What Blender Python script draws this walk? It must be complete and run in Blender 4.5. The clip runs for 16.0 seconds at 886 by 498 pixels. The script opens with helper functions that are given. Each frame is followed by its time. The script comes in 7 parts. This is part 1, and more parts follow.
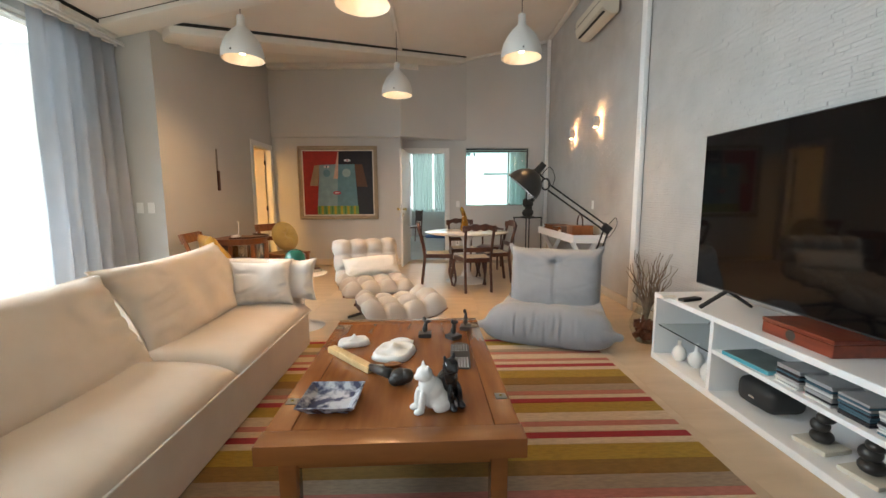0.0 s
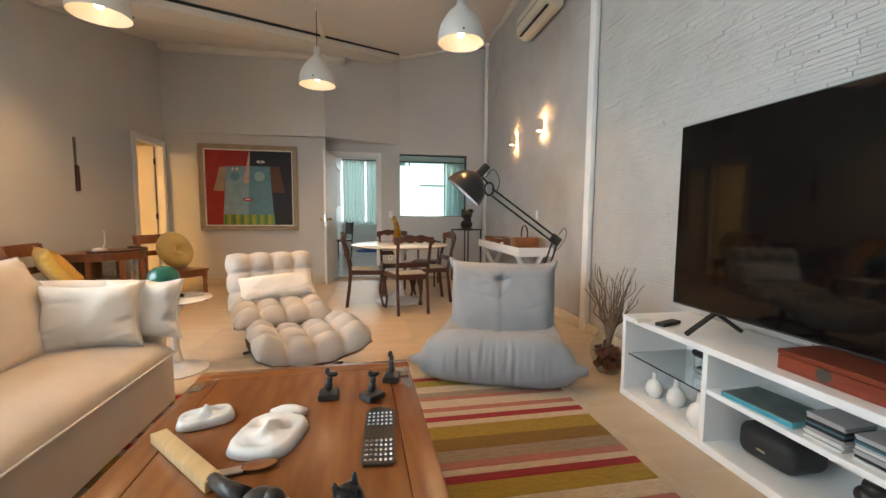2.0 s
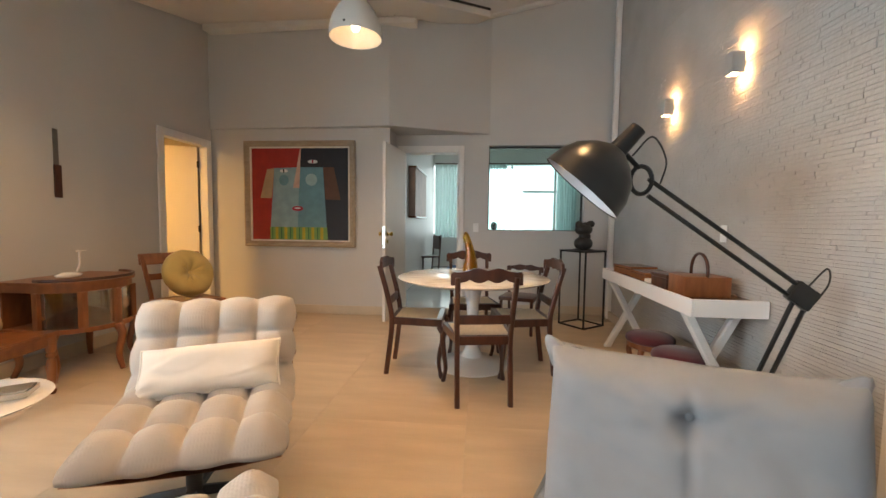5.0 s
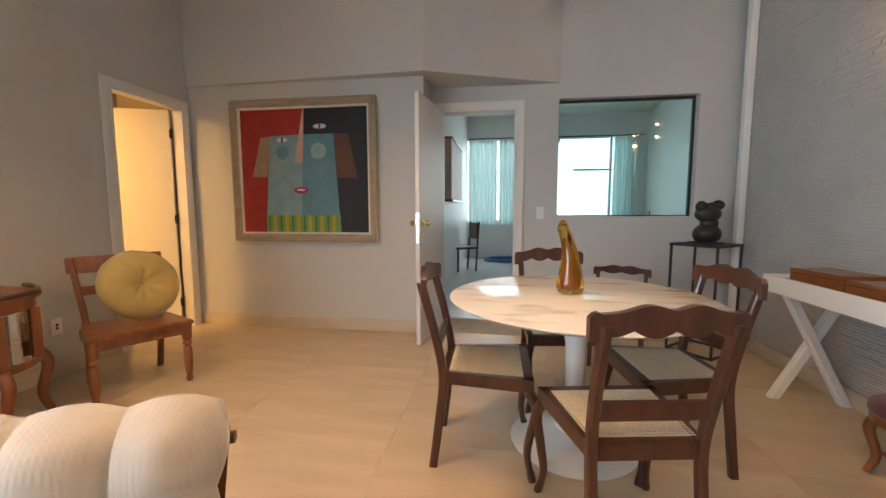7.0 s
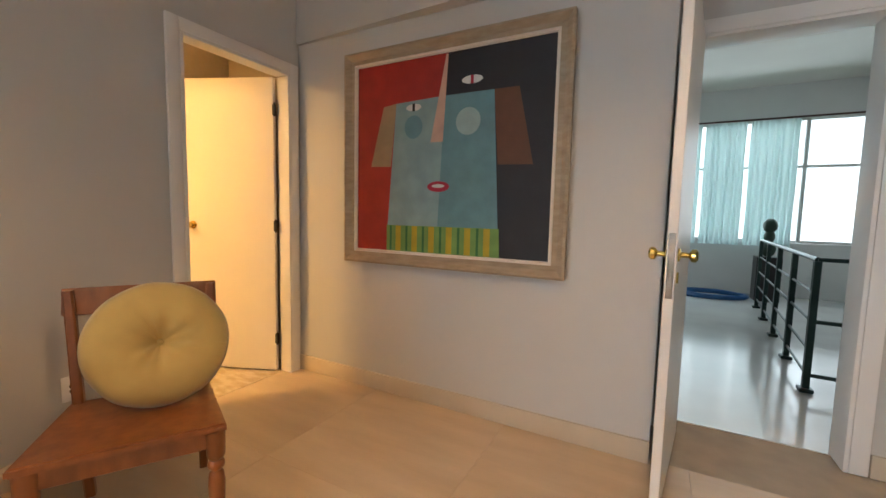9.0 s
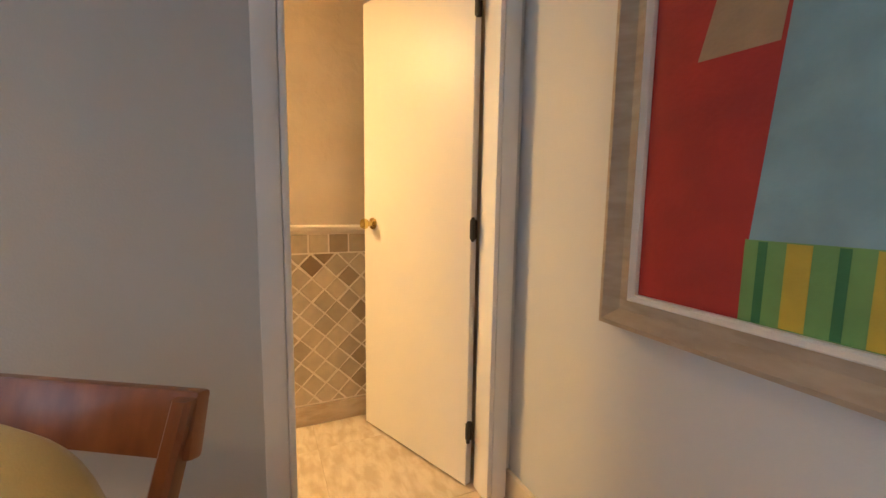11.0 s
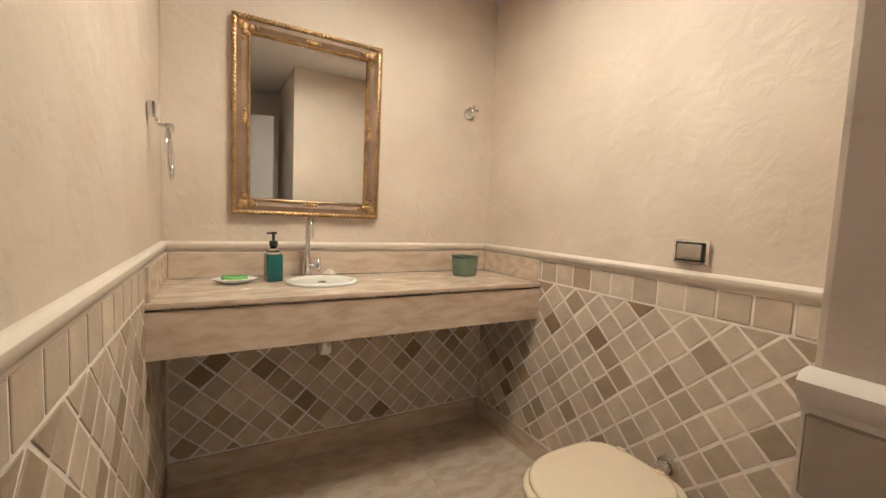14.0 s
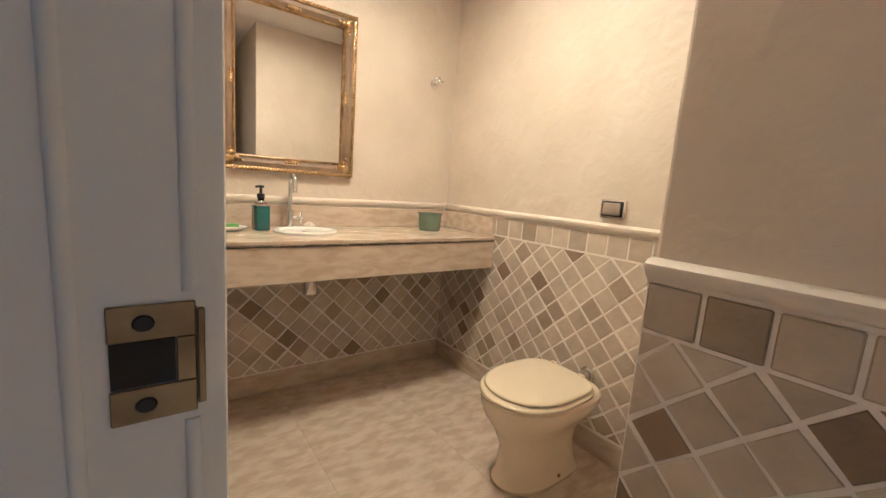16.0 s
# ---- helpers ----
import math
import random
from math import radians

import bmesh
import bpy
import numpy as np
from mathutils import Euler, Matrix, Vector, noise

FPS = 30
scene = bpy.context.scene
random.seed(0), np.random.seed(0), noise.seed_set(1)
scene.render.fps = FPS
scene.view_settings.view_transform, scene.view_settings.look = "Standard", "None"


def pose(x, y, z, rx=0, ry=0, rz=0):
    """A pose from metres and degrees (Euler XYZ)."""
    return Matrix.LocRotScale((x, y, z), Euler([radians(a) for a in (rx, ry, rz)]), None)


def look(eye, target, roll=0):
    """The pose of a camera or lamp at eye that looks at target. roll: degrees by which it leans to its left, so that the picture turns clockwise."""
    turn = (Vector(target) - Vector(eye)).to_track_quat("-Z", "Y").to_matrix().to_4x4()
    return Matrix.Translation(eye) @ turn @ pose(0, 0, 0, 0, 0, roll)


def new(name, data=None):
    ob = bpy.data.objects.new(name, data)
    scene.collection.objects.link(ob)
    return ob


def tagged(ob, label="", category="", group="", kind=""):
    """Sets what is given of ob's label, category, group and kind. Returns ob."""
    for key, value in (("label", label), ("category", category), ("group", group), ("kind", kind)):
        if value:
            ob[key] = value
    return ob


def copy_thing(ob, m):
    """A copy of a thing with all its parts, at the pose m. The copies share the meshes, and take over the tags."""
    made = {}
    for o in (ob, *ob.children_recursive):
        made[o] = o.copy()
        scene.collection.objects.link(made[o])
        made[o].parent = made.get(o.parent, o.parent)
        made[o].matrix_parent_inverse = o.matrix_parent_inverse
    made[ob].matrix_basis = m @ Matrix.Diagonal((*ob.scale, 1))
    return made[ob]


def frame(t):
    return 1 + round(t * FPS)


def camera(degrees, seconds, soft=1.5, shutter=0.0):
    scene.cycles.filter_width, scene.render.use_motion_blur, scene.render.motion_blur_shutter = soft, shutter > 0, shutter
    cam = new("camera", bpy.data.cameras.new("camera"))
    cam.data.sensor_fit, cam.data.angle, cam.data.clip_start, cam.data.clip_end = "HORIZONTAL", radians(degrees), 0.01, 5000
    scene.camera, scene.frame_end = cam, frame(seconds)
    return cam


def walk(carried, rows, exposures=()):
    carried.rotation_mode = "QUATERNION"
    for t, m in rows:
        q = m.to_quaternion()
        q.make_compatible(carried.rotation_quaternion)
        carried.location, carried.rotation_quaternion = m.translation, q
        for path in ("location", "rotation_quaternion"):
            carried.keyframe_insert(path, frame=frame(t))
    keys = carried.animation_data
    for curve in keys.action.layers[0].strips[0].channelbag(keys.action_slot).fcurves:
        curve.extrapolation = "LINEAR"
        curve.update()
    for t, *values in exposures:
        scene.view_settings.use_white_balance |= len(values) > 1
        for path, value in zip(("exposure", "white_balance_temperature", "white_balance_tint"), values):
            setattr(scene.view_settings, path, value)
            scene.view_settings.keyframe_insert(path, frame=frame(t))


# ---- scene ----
cam = camera(95.9, 16.0)
PATH = [
    (0, (0.468, 0.294, 1.217), (0.515, 2.278, 0.97), -0.3),
    (0.5, (0.494, 0.343, 1.208), (0.567, 2.326, 0.963), -0.5),
    (1, (0.5, 0.485, 1.184), (0.645, 2.468, 0.966), -0.5),
    (1.5, (0.473, 0.726, 1.171), (0.748, 2.698, 0.98), -0.1),
    (2, (0.569, 0.993, 1.129), (0.932, 2.952, 0.957), 0.4),
    (2.5, (0.676, 1.28, 1.136), (1.099, 3.23, 0.994), 0.7),
    (3, (0.775, 1.559, 1.147), (1.235, 3.501, 1.016), 1.3),
    (3.5, (0.937, 1.828, 1.162), (1.26, 3.796, 1.015), 1.3),
    (4, (1.008, 2.143, 1.165), (1.158, 4.132, 1.016), 1.7),
    (4.5, (1.031, 2.518, 1.18), (0.959, 4.513, 1.06), 1.3),
    (7, (0.596, 4.197, 1.165), (0.302, 6.165, 0.965), -0.1),
    (7.5, (0.476, 4.56, 1.171), (0.21, 6.534, 0.985), 0.45),
    (8, (0.354, 4.976, 1.16), (-0.038, 6.93, 0.986), 0.8),
    (8.5, (0.141, 5.37, 1.171), (-0.47, 7.267, 0.995), 1.1),
    (9, (-0.163, 5.707, 1.18), (-1.09, 7.471, 1.008), 1.3),
    (11.3, (-1.400, 7.059, 1.167), (-3.279, 7.707, 0.944), 0.8),
    (11.5, (-1.539, 7.129, 1.167), (-3.457, 7.650, 0.948), 0.9),
    (12, (-1.876, 7.271, 1.180), (-3.857, 7.418, 0.949), 2.1),
    (12.5, (-2.205, 7.251, 1.171), (-4.179, 7.004, 0.966), 2.0),
    (13, (-2.455, 7.205, 1.171), (-4.264, 6.374, 0.979), 2.1),
    (13.5, (-2.611, 7.113, 1.19), (-4.084, 5.776, 0.988), 3.0),
    (14, (-2.749, 7.019, 1.192), (-3.724, 5.28, 1.036), 2.5),
    (14.5, (-2.78, 6.953, 1.219), (-3.564, 5.118, 1.081), 3.2),
    (15, (-2.724, 7.027, 1.172), (-3.726, 5.308, 0.969), 3.5),
    (15.5, (-2.597, 7.139, 1.146), (-3.813, 5.577, 0.857), 3.6),
    (16, (-2.525, 7.215, 1.152), (-3.707, 5.63, 0.85), 4.2),
]
walk(cam, [(t, look(eye, target, roll)) for t, eye, target, roll in PATH],
     exposures=[(0, 0.03, 6700, 10), (4.5, -0.03, 6650, 10), (7.0, 0.14, 6200, 10), (9.0, 0.23, 6150, 10), (11.3, 0.25, 5000, 7), (12.4, -0.35, 4750, 7), (13.1, -0.9, 4050, 8), (13.5, -1.0, 3540, 10),
                (14.0, -1.1, 3480, 10), (15.0, -1.2, 3480, 10), (16.0, -0.85, 3560, 10)])

# ---- light ----
world = bpy.data.worlds.new("world")
scene.world = world
world.use_nodes = True
wn = world.node_tree
sky = wn.nodes.new("ShaderNodeTexSky")
sky.sky_type = 'NISHITA'
sky.sun_disc = False
sky.sun_elevation = radians(48)
sky.sun_rotation = radians(250)
wn.links.new(sky.outputs[0], wn.nodes["Background"].inputs[0])
wn.nodes["Background"].inputs[1].default_value = 0.12


def lamp(name, kind, energy, m, color=(1, 1, 1), size=None, size_y=None, radius=None):
    l = bpy.data.lights.new(name, kind)
    l.energy, l.color = energy, color
    if size:
        l.size = size
        if size_y:
            l.shape, l.size_y = 'RECTANGLE', size_y
    if radius is not None and kind in ('POINT', 'SPOT'):
        l.shadow_soft_size = radius
    ob = new(name, l)
    ob.matrix_world = m
    return ob


sun = lamp("sun", 'SUN', 1.5, look((-8, -3, 9), (0, 0, 0)), (1, 0.95, 0.88))
sun.data.angle = radians(10)
# the sky's light at the garden doors and the far room's window, and a fill from behind the walker
gdl = lamp("garden_door_light", 'AREA', 210, look((-2.98, 1.6, 1.42), (0, 1.6, -0.30)), (0.72, 0.87, 1.0), 4.2, 2.25)
gdl.data.spread = radians(160)
# fill light added at an assumed, unseen window
lamp("front_fill_light", 'AREA', 26, look((0.2, -2.9, 1.7), (0.6, 4, 0.2)), (0.76, 0.89, 1.0), 3.4, 2.0)
lamp("far_window_light", 'AREA', 25, look((0.7, 13.45, 1.75), (0.7, 8, 1.0)), (0.86, 0.97, 1.0), 2.8, 1.7)

# ---- materials ----
def mat(name, color, rough=0.5, metal=0.0, color2=None, scale=6.0, mix=0.5, bump=0.0, bump_scale=60.0, detail=4.0,
        spec=0.5, stretch=(1, 1, 1), coat=0.0, vary=0.0, sheen=0.0, rough_var=0.0):
    m = bpy.data.materials.new(name)
    m.use_nodes = True
    nt = m.node_tree
    b = nt.nodes["Principled BSDF"]
    b.inputs["Roughness"].default_value = rough
    b.inputs["Metallic"].default_value = metal
    b.inputs["Specular IOR Level"].default_value = spec
    if coat:
        b.inputs["Coat Weight"].default_value = coat
        b.inputs["Coat Roughness"].default_value = 0.12
    if sheen:
        b.inputs["Sheen Weight"].default_value = sheen
    tc = nt.nodes.new("ShaderNodeTexCoord")
    mp = nt.nodes.new("ShaderNodeMapping")
    mp.inputs["Scale"].default_value = stretch
    nt.links.new(tc.outputs["Object"], mp.inputs[0])
    col = None
    c2 = color2 or tuple(c * 0.82 for c in color)
    nz = nt.nodes.new("ShaderNodeTexNoise")
    nz.inputs["Scale"].default_value, nz.inputs["Detail"].default_value = scale, detail
    nt.links.new(mp.outputs[0], nz.inputs[0])
    rp = nt.nodes.new("ShaderNodeValToRGB")
    rp.color_ramp.elements[0].position, rp.color_ramp.elements[1].position = 0.5 - 0.25 * (1.2 - mix), 0.5 + 0.25 * (1.2 - mix)
    rp.color_ramp.elements[0].color = (*c2, 1)
    rp.color_ramp.elements[1].color = (*color, 1)
    nt.links.new(nz.outputs["Fac"], rp.inputs[0])
    col = rp.outputs[0]
    if vary:
        oi = nt.nodes.new("ShaderNodeObjectInfo")
        hs = nt.nodes.new("ShaderNodeHueSaturation")
        mr = nt.nodes.new("ShaderNodeMapRange")
        mr.inputs["To Min"].default_value, mr.inputs["To Max"].default_value = 1 - vary, 1 + vary
        nt.links.new(oi.outputs["Random"], mr.inputs[0])
        nt.links.new(mr.outputs[0], hs.inputs["Value"])
        nt.links.new(col, hs.inputs["Color"])
        col = hs.outputs[0]
    nt.links.new(col, b.inputs["Base Color"])
    if rough_var:
        mr2 = nt.nodes.new("ShaderNodeMapRange")
        mr2.inputs["To Min"].default_value, mr2.inputs["To Max"].default_value = rough - rough_var, rough + rough_var
        nt.links.new(nz.outputs["Fac"], mr2.inputs[0])
        nt.links.new(mr2.outputs[0], b.inputs["Roughness"])
    if bump:
        n2 = nt.nodes.new("ShaderNodeTexNoise")
        n2.inputs["Scale"].default_value, n2.inputs["Detail"].default_value = bump_scale, 5
        nt.links.new(mp.outputs[0], n2.inputs[0])
        bp = nt.nodes.new("ShaderNodeBump")
        bp.inputs["Strength"].default_value, bp.inputs["Distance"].default_value = bump, 0.01
        nt.links.new(n2.outputs["Fac"], bp.inputs["Height"])
        nt.links.new(bp.outputs[0], b.inputs["Normal"])
    return m


def glass_mat(name, color, rough=0.0, ior=1.45):
    m = bpy.data.materials.new(name)
    m.use_nodes = True
    b = m.node_tree.nodes["Principled BSDF"]
    b.inputs["Base Color"].default_value = (*color, 1)
    b.inputs["Transmission Weight"].default_value = 1.0
    b.inputs["Roughness"].default_value, b.inputs["IOR"].default_value = rough, ior
    return m


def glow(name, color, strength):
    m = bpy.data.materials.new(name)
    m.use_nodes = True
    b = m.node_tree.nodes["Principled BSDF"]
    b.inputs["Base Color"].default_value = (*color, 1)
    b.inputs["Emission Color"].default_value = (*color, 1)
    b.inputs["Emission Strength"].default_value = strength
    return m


M_WALL = mat("grey_wall_paint", (0.57, 0.565, 0.55), 0.75, color2=(0.54, 0.535, 0.52), scale=1.2, bump=0.08, bump_scale=180)
M_WHITE = mat("white_paint", (0.80, 0.79, 0.77), 0.45, color2=(0.77, 0.76, 0.74), scale=3, bump=0.03, bump_scale=120)
M_CEIL = mat("ceiling_white", (0.74, 0.70, 0.65), 0.85, color2=(0.70, 0.66, 0.61), scale=1.5, bump=0.06, bump_scale=90)
M_BEAM = mat("beam_white", (0.76, 0.73, 0.68), 0.6, color2=(0.72, 0.69, 0.64), scale=2.5, bump=0.05)
# near-black fill that paints in the shade of gaps, slots and holes
M_DARK = mat("dark_shade_fill", (0.03, 0.028, 0.025), 0.9)
M_STRIP = mat("painted_stone_strip", (0.49, 0.475, 0.45), 0.85, color2=(0.435, 0.42, 0.395), scale=3, bump=0.35, bump_scale=45)
M_FLOOR = mat("beige_travertine_tile", (0.60, 0.475, 0.335), 0.34, color2=(0.47, 0.36, 0.24), scale=1.3, detail=12,
              stretch=(1.0, 5.0, 1), bump=0.04, bump_scale=40, vary=0.05, rough_var=0.05, mix=0.35)
M_GROUT = mat("grout", (0.46, 0.40, 0.32), 0.9)
M_PLASTER = mat("cream_stucco", (0.66, 0.585, 0.475), 0.55, color2=(0.57, 0.49, 0.385), scale=3.0, detail=8, bump=0.0, mix=0.35)


def trowel(m):
    """Swept trowel relief at two sizes."""
    nt = m.node_tree
    tc = nt.nodes.new("ShaderNodeTexCoord")
    n1, n2 = nt.nodes.new("ShaderNodeTexNoise"), nt.nodes.new("ShaderNodeTexNoise")
    n1.inputs["Scale"].default_value, n1.inputs["Detail"].default_value, n1.inputs["Distortion"].default_value = 7.0, 6, 0.35
    n2.inputs["Scale"].default_value, n2.inputs["Detail"].default_value, n2.inputs["Distortion"].default_value = 11, 4, 0.5
    rp = nt.nodes.new("ShaderNodeValToRGB")
    rp.color_ramp.elements[0].position, rp.color_ramp.elements[1].position = 0.46, 0.66
    ad = nt.nodes.new("ShaderNodeMath")
    ad.operation = 'MULTIPLY_ADD'
    ad.inputs[1].default_value = 0.5
    bp = nt.nodes.new("ShaderNodeBump")
    bp.inputs["Strength"].default_value, bp.inputs["Distance"].default_value = 0.17, 0.02
    nt.links.new(tc.outputs["Object"], n1.inputs[0]); nt.links.new(tc.outputs["Object"], n2.inputs[0])
    nt.links.new(n2.outputs["Fac"], rp.inputs[0])
    nt.links.new(rp.outputs[0], ad.inputs[0]); nt.links.new(n1.outputs["Fac"], ad.inputs[2])
    nt.links.new(ad.outputs[0], bp.inputs["Height"])
    nt.links.new(bp.outputs[0], nt.nodes["Principled BSDF"].inputs["Normal"])


def waffle(m, period, strength):
    """A woven relief of small squares."""
    nt = m.node_tree
    tc = nt.nodes.new("ShaderNodeTexCoord")
    mu = nt.nodes.new("ShaderNodeMath")
    mu.operation = 'MULTIPLY'
    for k, axis in enumerate(('X', 'Y')):
        w = nt.nodes.new("ShaderNodeTexWave")
        w.bands_direction = axis
        w.inputs["Scale"].default_value, w.inputs["Distortion"].default_value = 0.314 / period, 0.6
        nt.links.new(tc.outputs["Object"], w.inputs[0])
        nt.links.new(w.outputs["Fac"], mu.inputs[k])
    bp = nt.nodes.new("ShaderNodeBump")
    bp.inputs["Strength"].default_value, bp.inputs["Distance"].default_value = strength, 0.004
    nt.links.new(mu.outputs[0], bp.inputs["Height"])
    nt.links.new(bp.outputs[0], nt.nodes["Principled BSDF"].inputs["Normal"])


trowel(M_PLASTER)


def veins(m, p0, p1):
    """Narrows the darker tone of a stone to veins."""
    el = next(n for n in m.node_tree.nodes if n.bl_idname == "ShaderNodeValToRGB").color_ramp.elements
    el[0].position, el[1].position = p0, p1

M_TRIM = mat("baseboard_stone", (0.62, 0.54, 0.43), 0.4, color2=(0.55, 0.47, 0.36), scale=3, detail=7)


# ---- mesh helpers ----
def mesh_ob(name, bm, material, parent=None, smooth=False):
    me = bpy.data.meshes.new(name)
    bm.normal_update()
    bm.to_mesh(me)
    bm.free()
    me.materials.append(material)
    if smooth:
        me.polygons.foreach_set("use_smooth", [True] * len(me.polygons))
        if smooth == "auto":
            me.set_sharp_from_angle(angle=radians(38))
    ob = new(name, me)
    if parent:
        ob.parent = parent
    return ob


def part(name, bm, material, parent, label="", smooth=False):
    ob = mesh_ob(name, bm, material, parent, smooth)
    if label:
        ob["label"] = label
    return ob


def thing(name, label, category, m=None, group="", kind=""):
    ob = new(name)
    ob.empty_display_size = 0.1
    if m is not None:
        ob.matrix_world = m
    return tagged(ob, label, category, group, kind)


def add_box(bm, lo, hi, bevel=0.0, seg=1, m=None):
    c = [(a + b) / 2 for a, b in zip(lo, hi)]
    s = [abs(b - a) for a, b in zip(lo, hi)]
    g = bmesh.ops.create_cube(bm, size=1, matrix=Matrix.Translation(c) @ Matrix.Diagonal((*s, 1)))
    if bevel:
        es = list({e for v in g["verts"] for e in v.link_edges})
        r = bmesh.ops.bevel(bm, geom=es, offset=bevel, segments=seg, affect='EDGES', profile=0.6)
        vs = list({v for f in r["faces"] for v in f.verts} | {v for v in g["verts"] if v.is_valid})
    else:
        vs = g["verts"]
    if m is not None:
        bmesh.ops.transform(bm, matrix=m, verts=vs)
    return bm


def box(lo, hi, bevel=0.0, seg=1, m=None):
    return add_box(bmesh.new(), lo, hi, bevel, seg, m)


def lathe(profile, n=32, m=None, bm=None, cap=True):
    bm = bm or bmesh.new()
    rings = []
    for r, z in profile:
        if r < 1e-5:
            rings.append([bm.verts.new((0, 0, z))])
        else:
            rings.append([bm.verts.new((r * math.cos(2 * math.pi * i / n), r * math.sin(2 * math.pi * i / n), z)) for i in range(n)])
    for a, b in zip(rings, rings[1:]):
        if len(a) == 1 and len(b) == 1:
            continue
        for i in range(n):
            j = (i + 1) % n
            if len(a) == 1:
                bm.faces.new((a[0], b[i], b[j]))
            elif len(b) == 1:
                bm.faces.new((a[i], a[j], b[0]))
            else:
                bm.faces.new((a[i], a[j], b[j], b[i]))
    if cap:
        for r in (rings[0], rings[-1]):
            if len(r) > 1:
                bm.faces.new(r)
    bmesh.ops.recalc_face_normals(bm, faces=bm.faces)
    if m is not None:
        bmesh.ops.transform(bm, matrix=m, verts=[v for r in rings for v in r])
    return bm


def tube(pts, radius, n=8, bm=None, closed=False, radii=None):
    bm = bm or bmesh.new()
    pts = [Vector(p) for p in pts]
    up = None
    rings = []
    for i, p in enumerate(pts):
        if closed:
            d = pts[(i + 1) % len(pts)] - pts[i - 1]
        else:
            d = pts[min(i + 1, len(pts) - 1)] - pts[max(i - 1, 0)]
        d.normalize()
        if up is None:
            up = d.orthogonal().normalized()
        up = (up - d * up.dot(d)).normalized()
        w = d.cross(up)
        r = radii[i] if radii else radius
        rings.append([bm.verts.new(p + r * (math.cos(2 * math.pi * k / n) * up + math.sin(2 * math.pi * k / n) * w)) for k in range(n)])
    pairs = list(zip(rings, rings[1:])) + ([(rings[-1], rings[0])] if closed else [])
    for a, b in pairs:
        for k in range(n):
            bm.faces.new((a[k], a[(k + 1) % n], b[(k + 1) % n], b[k]))
    if not closed:
        bm.faces.new(rings[0][::-1])
        bm.faces.new(rings[-1])
    bmesh.ops.recalc_face_normals(bm, faces=bm.faces)
    return bm


def curve_pts(pts, steps=6):
    """Catmull-Rom through pts."""
    P = [Vector(p) for p in pts]
    P = [2 * P[0] - P[1]] + P + [2 * P[-1] - P[-2]]
    out = []
    for i in range(1, len(P) - 2):
        for k in range(steps):
            t = k / steps
            out.append(0.5 * (2 * P[i] + (P[i + 1] - P[i - 1]) * t + (2 * P[i - 1] - 5 * P[i] + 4 * P[i + 1] - P[i + 2]) * t * t
                              + (3 * P[i] - P[i - 1] - 3 * P[i + 1] + P[i + 2]) * t ** 3))
    out.append(P[-2])
    return out


def slab(outline, z0, z1, bm=None, m=None, bevel=0.0):
    """A prism over a 2D outline."""
    bm = bm or bmesh.new()
    lo = [bm.verts.new((x, y, z0)) for x, y in outline]
    hi = [bm.verts.new((x, y, z1)) for x, y in outline]
    n = len(outline)
    bm.faces.new(lo[::-1])
    top = bm.faces.new(hi)
    for i in range(n):
        bm.faces.new((lo[i], lo[(i + 1) % n], hi[(i + 1) % n], hi[i]))
    bmesh.ops.recalc_face_normals(bm, faces=bm.faces)
    if bevel:
        bmesh.ops.bevel(bm, geom=[e for e in bm.edges if len({round(v.co.z, 5) for v in e.verts}) == 1 and e.is_valid], offset=bevel,
                        segments=2, affect='EDGES')
    if m is not None:
        bmesh.ops.transform(bm, matrix=m, verts=bm.verts)
    return bm


def pillow(w, d, h, n=14, pinch=0.35, corner=0.10, seed=0, crease=0.012, m=None, bm=None):
    """A stuffed cushion, w by d, h thick, with a seam round the edge."""
    own = bm is None
    bm = bm or bmesh.new()
    first = len(bm.verts)
    made = []
    for side in (1, -1):
        grid = []
        for i in range(n + 1):
            row = []
            for j in range(n + 1):
                u, v = 2 * i / n - 1, 2 * j / n - 1
                f = max(0.0, (1 - u ** 4) * (1 - v ** 4)) ** 0.42
                sx = 1 - corner * (1 - abs(v) ** 2) * abs(u) ** 3 * 0.5
                sy = 1 - corner * (1 - abs(u) ** 2) * abs(v) ** 3 * 0.5
                x, y = u * w / 2 * sx, v * d / 2 * sy
                nz = noise.noise(Vector((x * 7 + seed * 3.1, y * 7, side * 2.0 + seed))) * crease * f * 0.5
                nz += noise.noise(Vector((x * 2.5 + seed, y * 2.5 + 9, side))) * crease * 1.0 * f
                # puckers run in from the seams, long creases from the corners
                ru, rv = abs(u) ** 5, abs(v) ** 5
                nz -= side * crease * 0.5 * f * (rv * abs(math.sin(x * 38 + 4 * noise.noise(Vector((x * 5, seed, 1))))) ** 3
                                                + ru * abs(math.sin(y * 38 + 4 * noise.noise(Vector((y * 5, seed, 2))))) ** 3)
                g1 = noise.noise(Vector((x * 2.2 + y * 5 + seed, y * 9 - x * 3, side * 3.0 + seed)))
                nz -= side * crease * 0.65 * f * max(0.0, 1 - 5 * abs(g1)) ** 0.8 * (abs(u) ** 2 + 0.15)
                row.append(bm.verts.new((x, y, side * (h / 2 * f) + nz)))
            grid.append(row)
        for i in range(n):
            for j in range(n):
                q = (grid[i][j], grid[i + 1][j], grid[i + 1][j + 1], grid[i][j + 1])
                bm.faces.new(q if side == 1 else q[::-1])
        made += [v for r in grid for v in r]
    bmesh.ops.remove_doubles(bm, verts=made, dist=0.0015)
    if own and m is not None:
        bmesh.ops.transform(bm, matrix=m, verts=bm.verts)
    return bm


